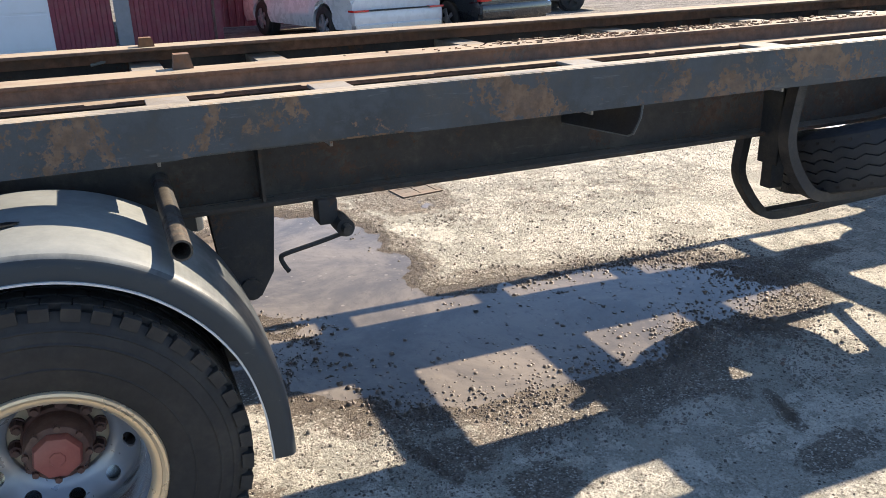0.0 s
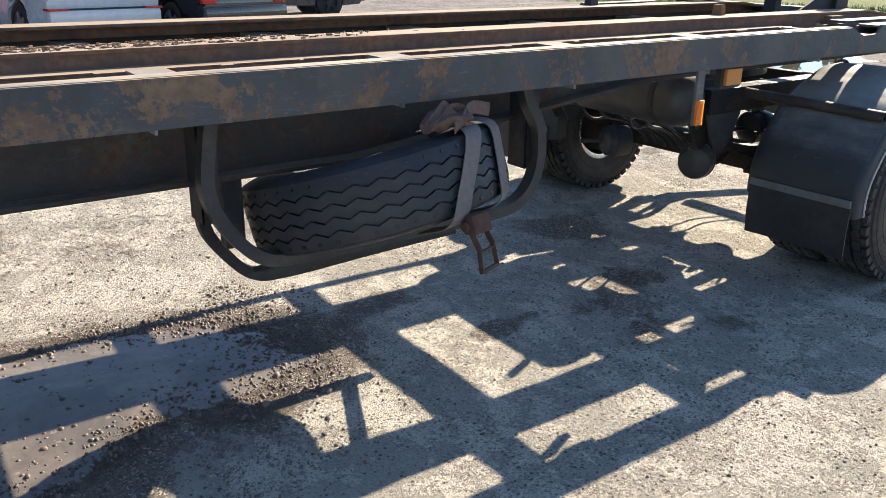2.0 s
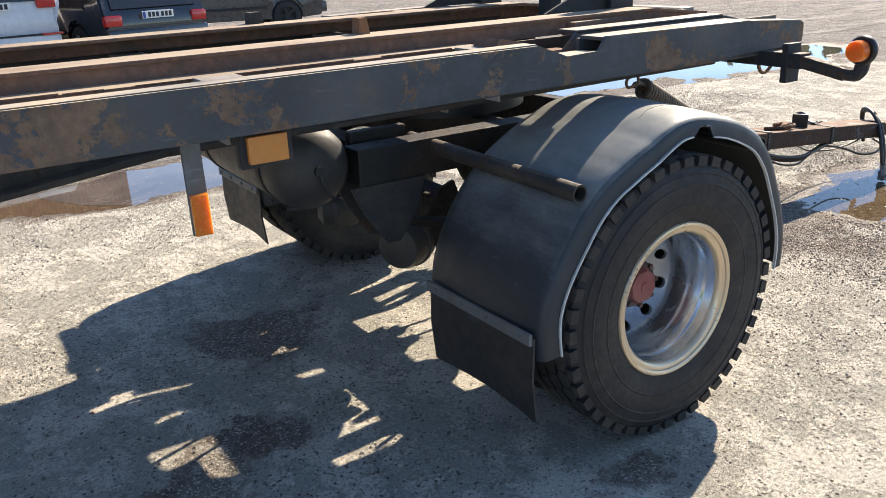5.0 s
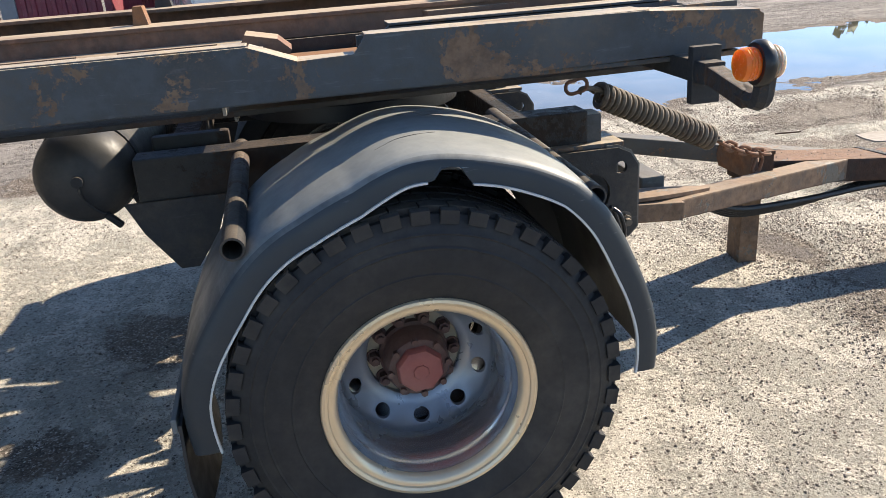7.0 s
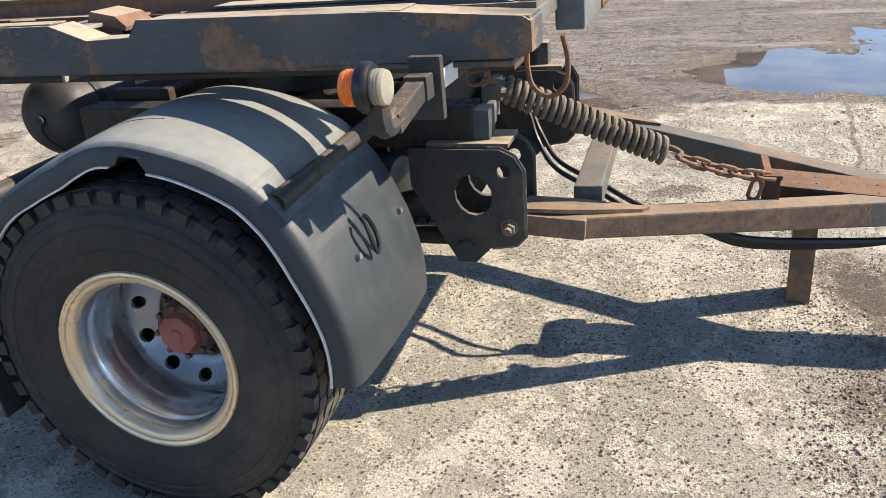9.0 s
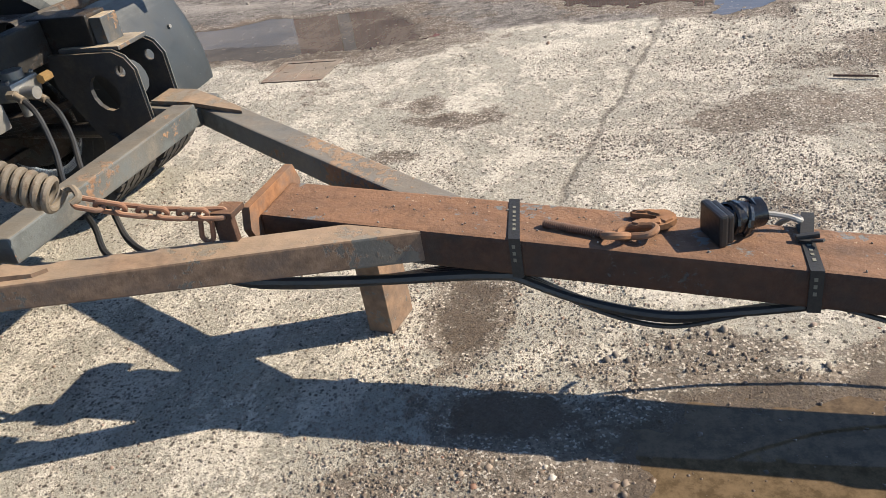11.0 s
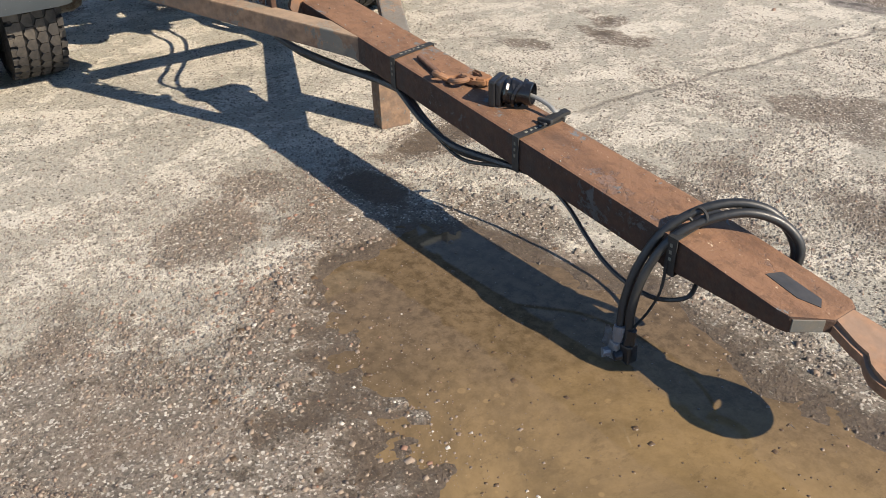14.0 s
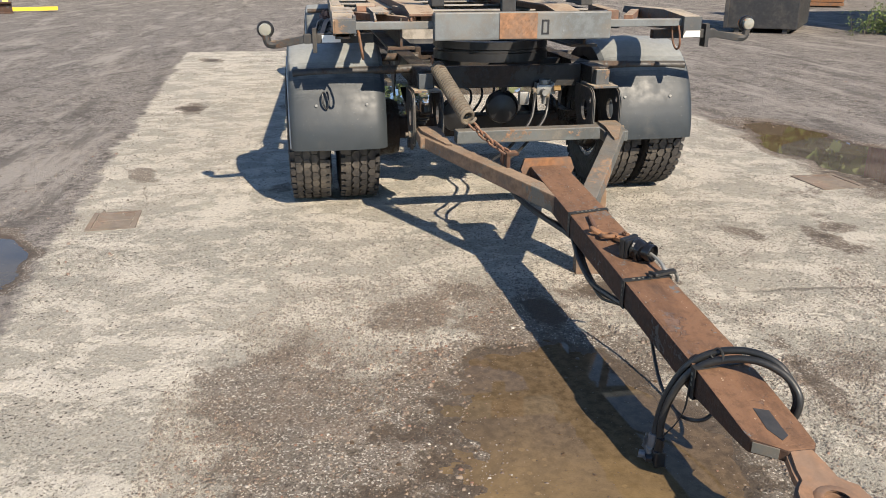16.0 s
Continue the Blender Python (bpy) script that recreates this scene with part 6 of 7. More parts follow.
for y in (0.17, 0.27):
    rod(bm, (0.515, y, 0.778), (0.515, y, 0.788), 0.007, 6)
    rod(bm, (0.565, y, 0.778), (0.565, y, 0.788), 0.007, 6)
dp("relay_valve", bm, ALLOY, "grey alloy brake relay valve", smooth=True)
for y, z in ((0.14, 0.75), (0.22, 0.72)):
    bm = B()
    rod(bm, (0.585, y, z + 0.004), (0.612, y, z + 0.004), 0.015, 6)
    rod(bm, (0.605, y, z + 0.004), (0.640, y - 0.008, z - 0.010), 0.012, 10)
    dp("hose_fitting", bm, SPRING_MAT, "dull steel hose fitting", smooth=True)
bm = B()
rod(bm, (0.60, 0.26, 0.76), (0.60, 0.30, 0.76), 0.016, 6)
dp("union_nut", bm, BRASS, "dull brass union")
for y, z in ((0.14, 0.70), (0.22, 0.67)):
    bm = B()
    cord(bm, [(0.62, y, z + 0.05), (0.68, y - 0.02, z), (0.72, y - 0.05, 0.60), (0.80, y - 0.14, 0.52), (0.97, y - 0.26, 0.475), (1.10, y - 0.37, 0.445), (1.24, -0.205, 0.415)], 0.009, 8, 8)
    dp("air_hose", bm, HOSE, "worn black rubber air hose", smooth=True)

# ---- hoses slung under the drawbar ----
for k in range(4):
    o = 0.012 * k
    bm = B()
    cord(bm, [(1.215, -0.205 + o, 0.418 - o * 0.6), (1.30, -0.195 + o, 0.395 - o * 0.7), (1.45, -0.170 + o, 0.348 - o * 0.9), (1.75, -0.130 + o, 0.338 - o * 0.7), (2.0, -0.10 + o, 0.345), (2.14, -0.09 + o, 0.346)], 0.0135, 8, 8)
    dp("slung_hose", bm, HOSE, "black hose slung below the drawbar", smooth=True)
for k in range(4):
    o = 0.011 * k
    dip = 0.045 + 0.012 * k + (0.02 if k == 3 else 0)
    bm = B()
    cord(bm, [(2.12, -0.095 + o, 0.346), (2.28, -0.115 + o, 0.332 - dip * 0.7), (2.46, -0.125 + o, 0.322 - dip), (2.62, -0.110 + o, 0.312 - dip * 0.6), (2.80, -0.085 + o, 0.300)], 0.011 if k < 3 else 0.006, 8, 8)
    dp("slung_hose", bm, HOSE, "black hose slung below the drawbar", smooth=True)
bm = B()
cord(bm, [(2.80, -0.05, 0.275), (2.93, -0.075, 0.250), (3.03, -0.10, 0.215), (3.11, -0.115, 0.185), (3.20, -0.125, 0.170), (3.30, -0.125, 0.175), (3.37, -0.10, 0.205), (3.36, -0.05, 0.235)], 0.006, 8, 8)
dp("slung_cable", bm, HOSE, "thin black cable hanging below the drawbar", smooth=True)
bm = B()
cord(bm, [(2.60, 0.02, 0.30), (2.72, 0.060, 0.265), (2.86, 0.085, 0.215), (3.05, 0.098, 0.180), (3.22, 0.098, 0.168), (3.38, 0.07, 0.195), (3.42, 0.03, 0.24)], 0.005, 8, 8)
dp("slung_cable", bm, HOSE, "thin black cable hanging below the drawbar", smooth=True)


# ---- printed straps round the bar ----
def strap(x, tilt, tail):
    t = thing("tie_strap", "black printed rubber tie strap round the rusty drawbar", "strap", pose(*ORIGIN) @ MD, group="tie straps round the drawbar")
    zt = bar_top(x) + 0.001
    hw, h = 0.0895, 0.099 - 0.004 * (x > 3)
    bm = B()
    pts = [(-hw, zt), (hw, zt), (hw, zt - h), (-hw, zt - h)]
    out = [(a + (0.003 if a > 0 else -0.003), z + (0.003 if z > zt - 0.05 else -0.003)) for a, z in pts]
    prism(bm, [(a - 0.033, z) for a, z in out], x - 0.0135, x + 0.0135, 'x', [[(a - 0.033, z) for a, z in pts]])
    for v in bm.verts:
        v.co.x += tilt * v.co.y
    part("band", bm, WEB_BLACK, t)
    for i, (y, w) in enumerate(((-0.09, 0.016), (-0.068, 0.012), (-0.05, 0.014), (-0.03, 0.010), (-0.012, 0.016), (0.012, 0.013))):
        bm = B()
        box(bm, (x - 0.0035, y, zt + 0.003), (x + 0.0035, y + w * 0.7, zt + 0.0042))
        for v in bm.verts:
            v.co.x += tilt * v.co.y
        part("print_bar", bm, PRINT, t)
    for i in range(3):
        bm = B()
        box(bm, (x - 0.0035 - tilt * 0.11, -0.1266, zt - 0.023 - 0.018 * i), (x + 0.0035 - tilt * 0.11, -0.1254, zt - 0.014 - 0.018 * i))
        part("print_bar", bm, PRINT, t)
    if tail:
        bm = B()
        sweep(bm, smooth_path([(x - 0.004, -0.02, zt + 0.005), (x, 0.01, zt + 0.012), (x + 0.002, 0.045, zt + 0.020), (x + 0.004, 0.072, zt + 0.022)], 5), flat_section(0.027, 0.010))
        beam(bm, (x - 0.024, -0.012, zt + 0.012), (x + 0.024, -0.004, zt + 0.016), 0.012, 0.012, 0.003)
        beam(bm, (x + 0.008, -0.020, zt + 0.010), (x + 0.030, -0.034, zt + 0.020), 0.010, 0.006, 0.002)
        part("tail", bm, WEB_BLACK, t, "loose knotted strap end")
    return t


strap(2.115, -0.22, False)
strap(2.755, -0.10, True)
strap(3.315, -0.10, False)

# ---- loose things on the drawbar ----
LOOSE = pose(*ORIGIN) @ MD
t = thing("eye_bolt_with_chain", "rusty threaded eye bolt with chain links lying on the drawbar", "bolt", LOOSE)
z0 = bar_top(2.3) + 0.011
bm = B()
p, q = Vector((2.195, -0.052, bar_top(2.195) + 0.010)), Vector((2.335, -0.075, bar_top(2.335) + 0.010))
rod(bm, p, q, 0.0085, 10)
nrm = (q - p)
for i in range(28):
    a = p + nrm * (i / 28)
    lathe(bm, [(0.0085, 0), (0.0108, 0.0012), (0.0085, 0.0026)], 10, Matrix.Translation(a) @ nrm.to_track_quat('Y', 'Z').to_matrix().to_4x4())
part("threaded_shank", bm, RATCHET, t, "rusty threaded shank")
RING = mesh_of("eye_ring", link_bm(0.058, 0.026, 0.009), RUST_PURE)
child("eye_ring", RING, t, Matrix.Translation((2.360, -0.078, bar_top(2.36) + 0.012)) @ Matrix.Rotation(radians(60), 4, 'X') @ Matrix.Rotation(radians(20), 4, 'Y'), "rusty ring")
OVAL = mesh_of("oval_link", link_bm(0.085, 0.022, 0.0085), RUST_PURE)
child("oval_link", OVAL, t, Matrix.Translation((2.405, -0.055, bar_top(2.40) + 0.014)) @ Matrix.Rotation(radians(80), 4, 'Z') @ Matrix.Rotation(radians(78), 4, 'X'), "rusty oval link")
bm = B()
prism(bm, [(2.42, -0.045), (2.45, -0.055), (2.50, -0.045), (2.525, -0.02), (2.52, 0.01), (2.49, 0.025), (2.45, 0.020), (2.42, 0.018), (2.42, 0.004), (2.455, 0.002), (2.485, -0.008), (2.475, -0.022), (2.44, -0.022)],
      bar_top(2.47) + 0.003, bar_top(2.47) + 0.026, 'z')
bmesh.ops.bevel(bm, geom=bm.edges[:], offset=0.005, segments=2, affect='EDGES')
part("hook", bm, RUST_PURE, t, "thick rusty hook", Matrix.Translation((-0.038, 0.012, 0.004)), True)

t = thing("trailer_plug", "black taped electric trailer plug lying on the drawbar", "plug", LOOSE @ Matrix.Translation((2.603, -0.006, bar_top(2.6) + 0.002)) @ Matrix.Rotation(radians(30), 4, 'Z'))
bm = B()
box(bm, (-0.055, -0.045, 0.0), (-0.034, 0.043, 0.078), 0.006)
box(bm, (-0.036, -0.041, 0.003), (-0.018, 0.039, 0.073), 0.006)
part("face_plate", bm, BLACK, t, "black square face plate")
bm = B()
lathe(bm, [(0.0, -0.02), (0.034, -0.02), (0.037, 0.012), (0.030, 0.035), (0.033, 0.050), (0.033, 0.066), (0.029, 0.068), (0.026, 0.052), (0.0, 0.05)], 22, Matrix.Translation((0, 0, 0.039)) @ Matrix.Rotation(radians(-90), 4, 'Z'))
for v in bm.verts:
    v.co += Vector((0, 1, 1)) * 0.003 * noise.noise(v.co * 60)
part("body", bm, TAPE, t, "body wrapped in glossy black tape", smooth=True)
bm = B()
for k in range(5):
    a = -0.02 + 0.014 * k
    lathe(bm, [(0.036, a), (0.0395, a + 0.004), (0.036, a + 0.012)], 14, Matrix.Translation((0, 0, 0.038)) @ Matrix.Rotation(radians(-90 + 14 * (-1) ** k), 4, 'Z') @ Matrix.Rotation(radians(12 * (k % 3 - 1)), 4, 'X'))
part("tape_wrap", bm, TAPE, t, "creased glossy black tape")
bm = B()
cord(bm, [(0.055, 0, 0.036), (0.085, -0.006, 0.030), (0.12, -0.018, 0.020), (0.145, -0.030, 0.008), (0.155, 0.0, 0.0), (0.15, 0.04, -0.03), (0.14, 0.06, -0.06)], 0.0065, 6)
part("cable", bm, CABLE_GREY, t, "grey cable", smooth=True)

t = thing("hanging_air_hoses", "two black rubber air hoses looped over the drawbar, ends hanging", "hose", LOOSE)
for k, (dx, dz) in enumerate(((0.0, 0.0), (0.026, -0.014))):
    bm = B()
    cord(bm, [(3.262 + dx * 0.9, -0.194 + 0.008 * k, 0.075), (3.255 + dx, -0.182, 0.16), (3.262 + dx, -0.158, 0.255), (3.285 + dx, -0.115, 0.345 + dz * 0.4), (3.325 + dx, -0.052, 0.400 + dz), (3.375 + dx, 0.020, 0.418 + dz),
              (3.430 + dx * 0.8, 0.078, 0.398 + dz), (3.478 + dx * 0.6, 0.105, 0.340), (3.492 + dx * 0.4, 0.102, 0.285), (3.47 + dx * 0.4, 0.075, 0.222), (3.40, 0.03, 0.205)], 0.0112, 8, 10)
    part("hose", bm, HOSE, t, "thick black rubber hose", smooth=True)
bm = B()
cord(bm, [(3.318, -0.070, 0.398), (3.330, -0.056, 0.413), (3.350, -0.052, 0.405), (3.358, -0.056, 0.388), (3.340, -0.066, 0.378), (3.322, -0.072, 0.388)], 0.004, 5, 6)
part("hose_tie", bm, WEB_BLACK, t, "black cable tie")
for k, dx in enumerate((0.0, 0.028)):
    bm = B()
    c = Vector((3.262 + dx, -0.196 + 0.010 * k, 0.035))
    rod(bm, c + Vector((0, 0, 0.065)), c + Vector((0, 0, 0.02)), 0.0145, 10)
    box(bm, c + Vector((-0.016, -0.018, -0.030)), c + Vector((0.014, 0.018, 0.024)), 0.005)
    rod(bm, c + Vector((-0.01, -0.018, -0.010)), c + Vector((-0.016, -0.034, -0.010)), 0.012, 10)
    for v in bm.verts:
        v.co += Vector((1, 1, 1)) * 0.006 * noise.noise(v.co * 45)
    part("coupling_head", bm, TAPE_GREY if k == 0 else BLACK, t, "hose end wrapped in torn grey tape")
bm = B()
sheet = [[bm.verts.new((3.225 + 0.014 * i, -0.215 + 0.004 * j + 0.012 * noise.noise(Vector((i * 0.7, j * 0.7, 3))), 0.038 + 0.016 * j - 0.004 * i)) for j in range(4)] for i in range(4)]
for i in range(3):
    for j in range(3):
        bm.faces.new((sheet[i][j], sheet[i + 1][j], sheet[i + 1][j + 1], sheet[i][j + 1]))
bmesh.ops.solidify(bm, geom=bm.faces[:], thickness=0.0015)
part("tape_flap", bm, TAPE_GREY, t, "torn flap of grey tape")
bm = B()
sweep(bm, smooth_path([(3.318, -0.126, 0.30), (3.322, -0.135, 0.22), (3.312, -0.155, 0.16), (3.296, -0.185, 0.11)], 5), flat_section(0.008, 0.002))
part("tie_band", bm, WEB_BLACK, t, "thin black band")

# grit lying on the bar
bm = B()
rng = random.Random(14)
for i in range(90):
    x, y, r = rng.choice((rng.gauss(2.05, 0.2), rng.uniform(1.55, 3.2))), rng.uniform(-0.11, 0.04), rng.uniform(0.0012, 0.004)
    bmesh.ops.create_icosphere(bm, subdivisions=1, radius=r, matrix=Matrix.Translation((x, y, bar_top(x) + r * 0.6)) @ Euler((x * 90, y * 80, 0)).to_matrix().to_4x4() @ Matrix.Diagonal((1, 0.7, 0.6, 1)))
tagged(part("grit", bm, GRAVEL, None, "small grit lying on the rusty drawbar", LOOSE), category="gravel", kind="stuff")


# ---- spare wheel cradle below the frame ----
def hoop(y, x0, x1, z_top, z_low, w, th, zl1=None, half=False):
    zl1 = z_low if zl1 is None else zl1
    pts = [(x0 + 0.02, y, z_top), (x0, y, z_top - 0.10), (x0 - 0.01, y, (z_top + z_low) / 2), (x0 + 0.045, y, z_low + 0.12), (x0 + 0.14, y, z_low + 0.022), (x0 + 0.27, y, z_low),
           ((x0 + x1) / 2, y, (z_low + zl1) / 2), (x1 - 0.22, y, zl1), (x1 - 0.08, y, zl1 + 0.03), (x1 - 0.005, y, zl1 + 0.13), (x1, y, (z_top + zl1) / 2 + 0.05), (x1 - 0.06, y, z_top - 0.08), (x1 - 0.09, y, z_top)]
    bm = B()
    pts = pts[:8] if half else pts
    sweep(bm, smooth_path(pts, 6), flat_section(w, th), up=(0, 1, 0))
    return bm


tp("cradle_hoop", hoop(-0.83, -3.28, -2.03, 1.085, 0.598, 0.040, 0.05, 0.604), STEEL_HOOP, "bent flat steel hoop of the spare wheel cradle", smooth=True)
tp("cradle_hoop", hoop(-0.50, -3.19, -1.95, 0.86, 0.415, 0.038, 0.045, 0.44, True), STEEL_DARK, "bent dark steel hoop of the spare wheel cradle", smooth=True)
for x in (-3.30, -2.06):
    bm = B()
    box(bm, (x, -0.80, 0.74), (x + 0.008, -0.70, 1.08), 0.002)
    box(bm, (x, -0.80, 0.74), (x + 0.06, -0.792, 1.08), 0.002)
    tp("cradle_bracket", bm, STEEL_DARK, "dark angle bracket")
for x in (-3.02, -2.25):
    bm = B()
    beam(bm, (x, -0.845, 0.592), (x, -0.49, 0.44), 0.05, 0.02)
    tp("cradle_rung", bm, STEEL_DARK)
bm = B()
box(bm, (-3.185, -0.665, 0.60), (-3.12, -0.653, 0.846), 0.003)
box(bm, (-3.185, -0.66, 0.60), (-3.175, -0.61, 0.846), 0.003)
tp("cradle_bracket", bm, STEEL_DARK, "dark angle bracket")
# hand crank below the beam near the rear wheel
bm = B()
box(bm, (-5.045, -0.76, 0.77), (-4.985, -0.68, 0.85), 0.006)
rod(bm, (-4.975, -0.80, 0.765), (-4.975, -0.70, 0.765), 0.028, 14)
rod(bm, (-4.975, -0.83, 0.765), (-4.975, -0.80, 0.765), 0.016, 10)
cord(bm, [(-4.985, -0.775, 0.74), (-5.06, -0.77, 0.722), (-5.155, -0.765, 0.702), (-5.172, -0.76, 0.69), (-5.165, -0.76, 0.665), (-5.152, -0.76, 0.642)], 0.0075, 5, 8)
tp("release_lever", bm, STEEL_DARK, "dark release lever with a bent handle", smooth=True)

# ---- the spare wheel ----
SPARE = pose(*ORIGIN) @ MT @ Matrix.Translation((-2.66, -0.72, 0.752)) @ Matrix.Rotation(radians(-8.2), 4, 'Y') @ Matrix.Rotation(radians(-15), 4, 'X')
spare = thing("spare_wheel", "worn truck spare wheel lying in its steel cradle", "wheel", SPARE)
lie = Matrix.Rotation(radians(90), 4, 'X')
SPARE_TYRE = mesh_of("tyre", zigzag_tyre(), RUBBER_SPARE)
child("tyre", SPARE_TYRE, spare, lie, "worn black tyre with zigzag tread")
bm = B()
box(bm, (-0.006, -0.005, -0.004), (0.006, 0.005, 0.0007))
SIPE = mesh_of("sipe", bm, BLACK)
for y in (-0.088, 0.088):
    for i in range(46):
        child("sipe", SIPE, spare, lie @ Matrix.Rotation(math.tau * (i + 0.25 * (y > 0)) / 46, 4, 'Y') @ Matrix.Translation((0, y, TYRE_R - 0.0051)))
child("rim", RIM_MESH, spare, lie, "dull silver disc wheel")

# ---- the strap round the spare wheel ----
t = thing("ratchet_strap", "faded grey webbing strap tied round the spare wheel", "strap", SPARE @ Matrix.Rotation(radians(0), 4, 'Z'))
for k, (a, lean) in enumerate(((-80, 0.10), (-56, 0.0))):
    bm = B()
    u = Vector((math.cos(radians(a)), math.sin(radians(a)), 0))
    v = Vector((-u.y, u.x, 0))
    pts = []
    for r, z, s in ((0.24, 0.150, 0.0), (0.34, 0.150, 0.01), (0.42, 0.138, 0.02), (0.459, 0.105, 0.02), (0.463, 0.03, 0.01), (0.463, -0.05, -0.01), (0.458, -0.11, -0.02), (0.42, -0.142, -0.02), (0.34, -0.155, 0.0), (0.26, -0.16, 0.0)):
        pts.append(u * r + v * (s + lean * z * 4) + Vector((0, 0, z)))
    path = smooth_path(pts, 5)
    rings = []
    for p in path:
        rings.append([bm.verts.new(p + v * w) for w in (-0.034, -0.012, 0.012, 0.034)])
    for i in range(len(rings) - 1):
        for j in range(3):
            bm.faces.new((rings[i][j], rings[i][j + 1], rings[i + 1][j + 1], rings[i + 1][j]))
    bmesh.ops.recalc_face_normals(bm, faces=bm.faces)
    bmesh.ops.solidify(bm, geom=bm.faces[:], thickness=0.003)
    part("webbing", bm, WEBBING, t, "faded grey-brown webbing", smooth=True)
u = Vector((math.cos(radians(-74)), math.sin(radians(-74)), 0))
v = Vector((-u.y, u.x, 0))
UP = Vector((0, 0, 1))
bm = B()
rings = []
for i in range(15):
    f = i / 14
    c = u * (0.418 - 0.03 * f) + v * (0.045 - 0.15 * f) + UP * (0.150 + 0.026 * math.sin(f * 2.6))
    r = 0.035 * (0.55 + 0.45 * math.sin(0.5 + f * 2.3))
    ring = []
    for k in range(14):
        a = k * math.tau / 14
        p = u * math.cos(a) * 1.15 + UP * math.sin(a) * 0.85
        crumple = 1 + 0.9 * noise.noise(Vector((f * 4, math.cos(a) * 2.6, math.sin(a) * 2.6)))
        ring.append(bm.verts.new(c + p * r * crumple))
    rings.append(ring)
for i in range(14):
    for k in range(14):
        bm.faces.new((rings[i][k], rings[i][(k + 1) % 14], rings[i + 1][(k + 1) % 14], rings[i + 1][k]))
bm.faces.new(rings[0])
bm.faces.new(rings[-1])
bmesh.ops.recalc_face_normals(bm, faces=bm.faces)
part("bunched_webbing", bm, WEB_BROWN, t, "crumpled roll of faded brown webbing", smooth=True)
for line, lean in (([(-0.10, 0.175, 0.41), (-0.05, 0.205, 0.42), (0.0, 0.215, 0.42), (0.04, 0.19, 0.42), (0.05, 0.15, 0.42)], 0.45),
                   ([(-0.04, 0.160, 0.445), (0.02, 0.180, 0.44), (0.09, 0.200, 0.42), (0.16, 0.178, 0.43)], 0.75)):
    bm = B()
    path = smooth_path([u * r + v * a + UP * (z - 0.018) for a, z, r in line], 6)
    rings = []
    for i, p in enumerate(path):
        wide = (u * (1 - lean) + UP * lean + v * 0.25 * math.sin(i * 0.5)).normalized()
        rings.append([bm.verts.new(p + wide * w + u * 0.005 * noise.noise(p * 30 + Vector((w * 40, 0, 0)))) for w in (-0.021, -0.007, 0.007, 0.021)])
    for i in range(len(rings) - 1):
        for j in range(3):
            bm.faces.new((rings[i][j], rings[i][j + 1], rings[i + 1][j + 1], rings[i + 1][j]))
    bmesh.ops.recalc_face_normals(bm, faces=bm.faces)
    bmesh.ops.solidify(bm, geom=bm.faces[:], thickness=0.0035)
    part("bunched_webbing", bm, WEB_BROWN, t, "bunched loose webbing", smooth=True)
bm = B()
c = u * 0.455 + v * -0.07 + Vector((0, 0, -0.150))
box(bm, c + Vector((-0.03, -0.035, -0.03)), c + Vector((0.035, 0.03, 0.03)), 0.006)
rod(bm, c + Vector((-0.045, 0, 0)), c + Vector((0.05, 0, 0)), 0.016, 12)
part("ratchet", bm, RATCHET, t, "rusty ratchet buckle")
bm = B()
for side in (-0.032, 0.032):
    beam(bm, c + v * side + Vector((0, 0, -0.01)), c + v * side * 1.05 + u * 0.02 + Vector((0, 0, -0.075)), 0.004, 0.020, 0, up=tuple(u))
    beam(bm, c + v * side * 1.05 + u * 0.02 + Vector((0, 0, -0.072)), c + v * side * 1.25 + u * 0.012 + Vector((0, 0, -0.148)), 0.004, 0.016, 0, up=tuple(u))
beam(bm, c + v * -0.042 + u * 0.012 + Vector((0, 0, -0.146)), c + v * 0.042 + u * 0.012 + Vector((0, 0, -0.146)), 0.016, 0.010, 0.002)
beam(bm, c + v * -0.036 + u * 0.02 + Vector((0, 0, -0.085)), c + v * 0.036 + u * 0.02 + Vector((0, 0, -0.085)), 0.010, 0.006, 0.001)
part("ratchet_handle", bm, RATCHET, t, "rusty wire ratchet handle", smooth=True)


# ---- the red shed ----
RED_WALL = plain("dull_red_corrugated_paint", (0.20, 0.032, 0.05), 0.6, 0, 0.2, 6, 0.1, dirt=0.2)
WHITE_DOOR = plain("white_door_paint", (0.72, 0.74, 0.76), 0.55, 0, 0.06, 8, 0.05, dirt=0.12)
GREY_TRIM = plain("grey_trim_paint", (0.22, 0.23, 0.25), 0.6, 0, 0.2, 12, 0.1, dirt=0.2)
shed = thing("shed", "dark red corrugated steel shed with a white door", "building", pose(0, 13.3, 0))


def red_sheet(x0, x1, y):
    bm = B()
    x, top, low = x0, [], []
    while x < x1 - 0.01:
        for dx, dy in ((0.0, 0.0), (0.085, 0.0), (0.098, -0.03), (0.155, -0.03)):
            if x + dx <= x1:
                top.append(bm.verts.new((x + dx, y + dy, 4.0)))
                low.append(bm.verts.new((x + dx, y + dy, 0.0)))
        x += 0.17
    for i in range(len(top) - 1):
        bm.faces.new((low[i], low[i + 1], top[i + 1], top[i]))
    bmesh.ops.recalc_face_normals(bm, faces=bm.faces)
    bmesh.ops.solidify(bm, geom=bm.faces[:], thickness=0.01)
    part("wall_sheet", bm, RED_WALL, shed, "dark red corrugated sheet")


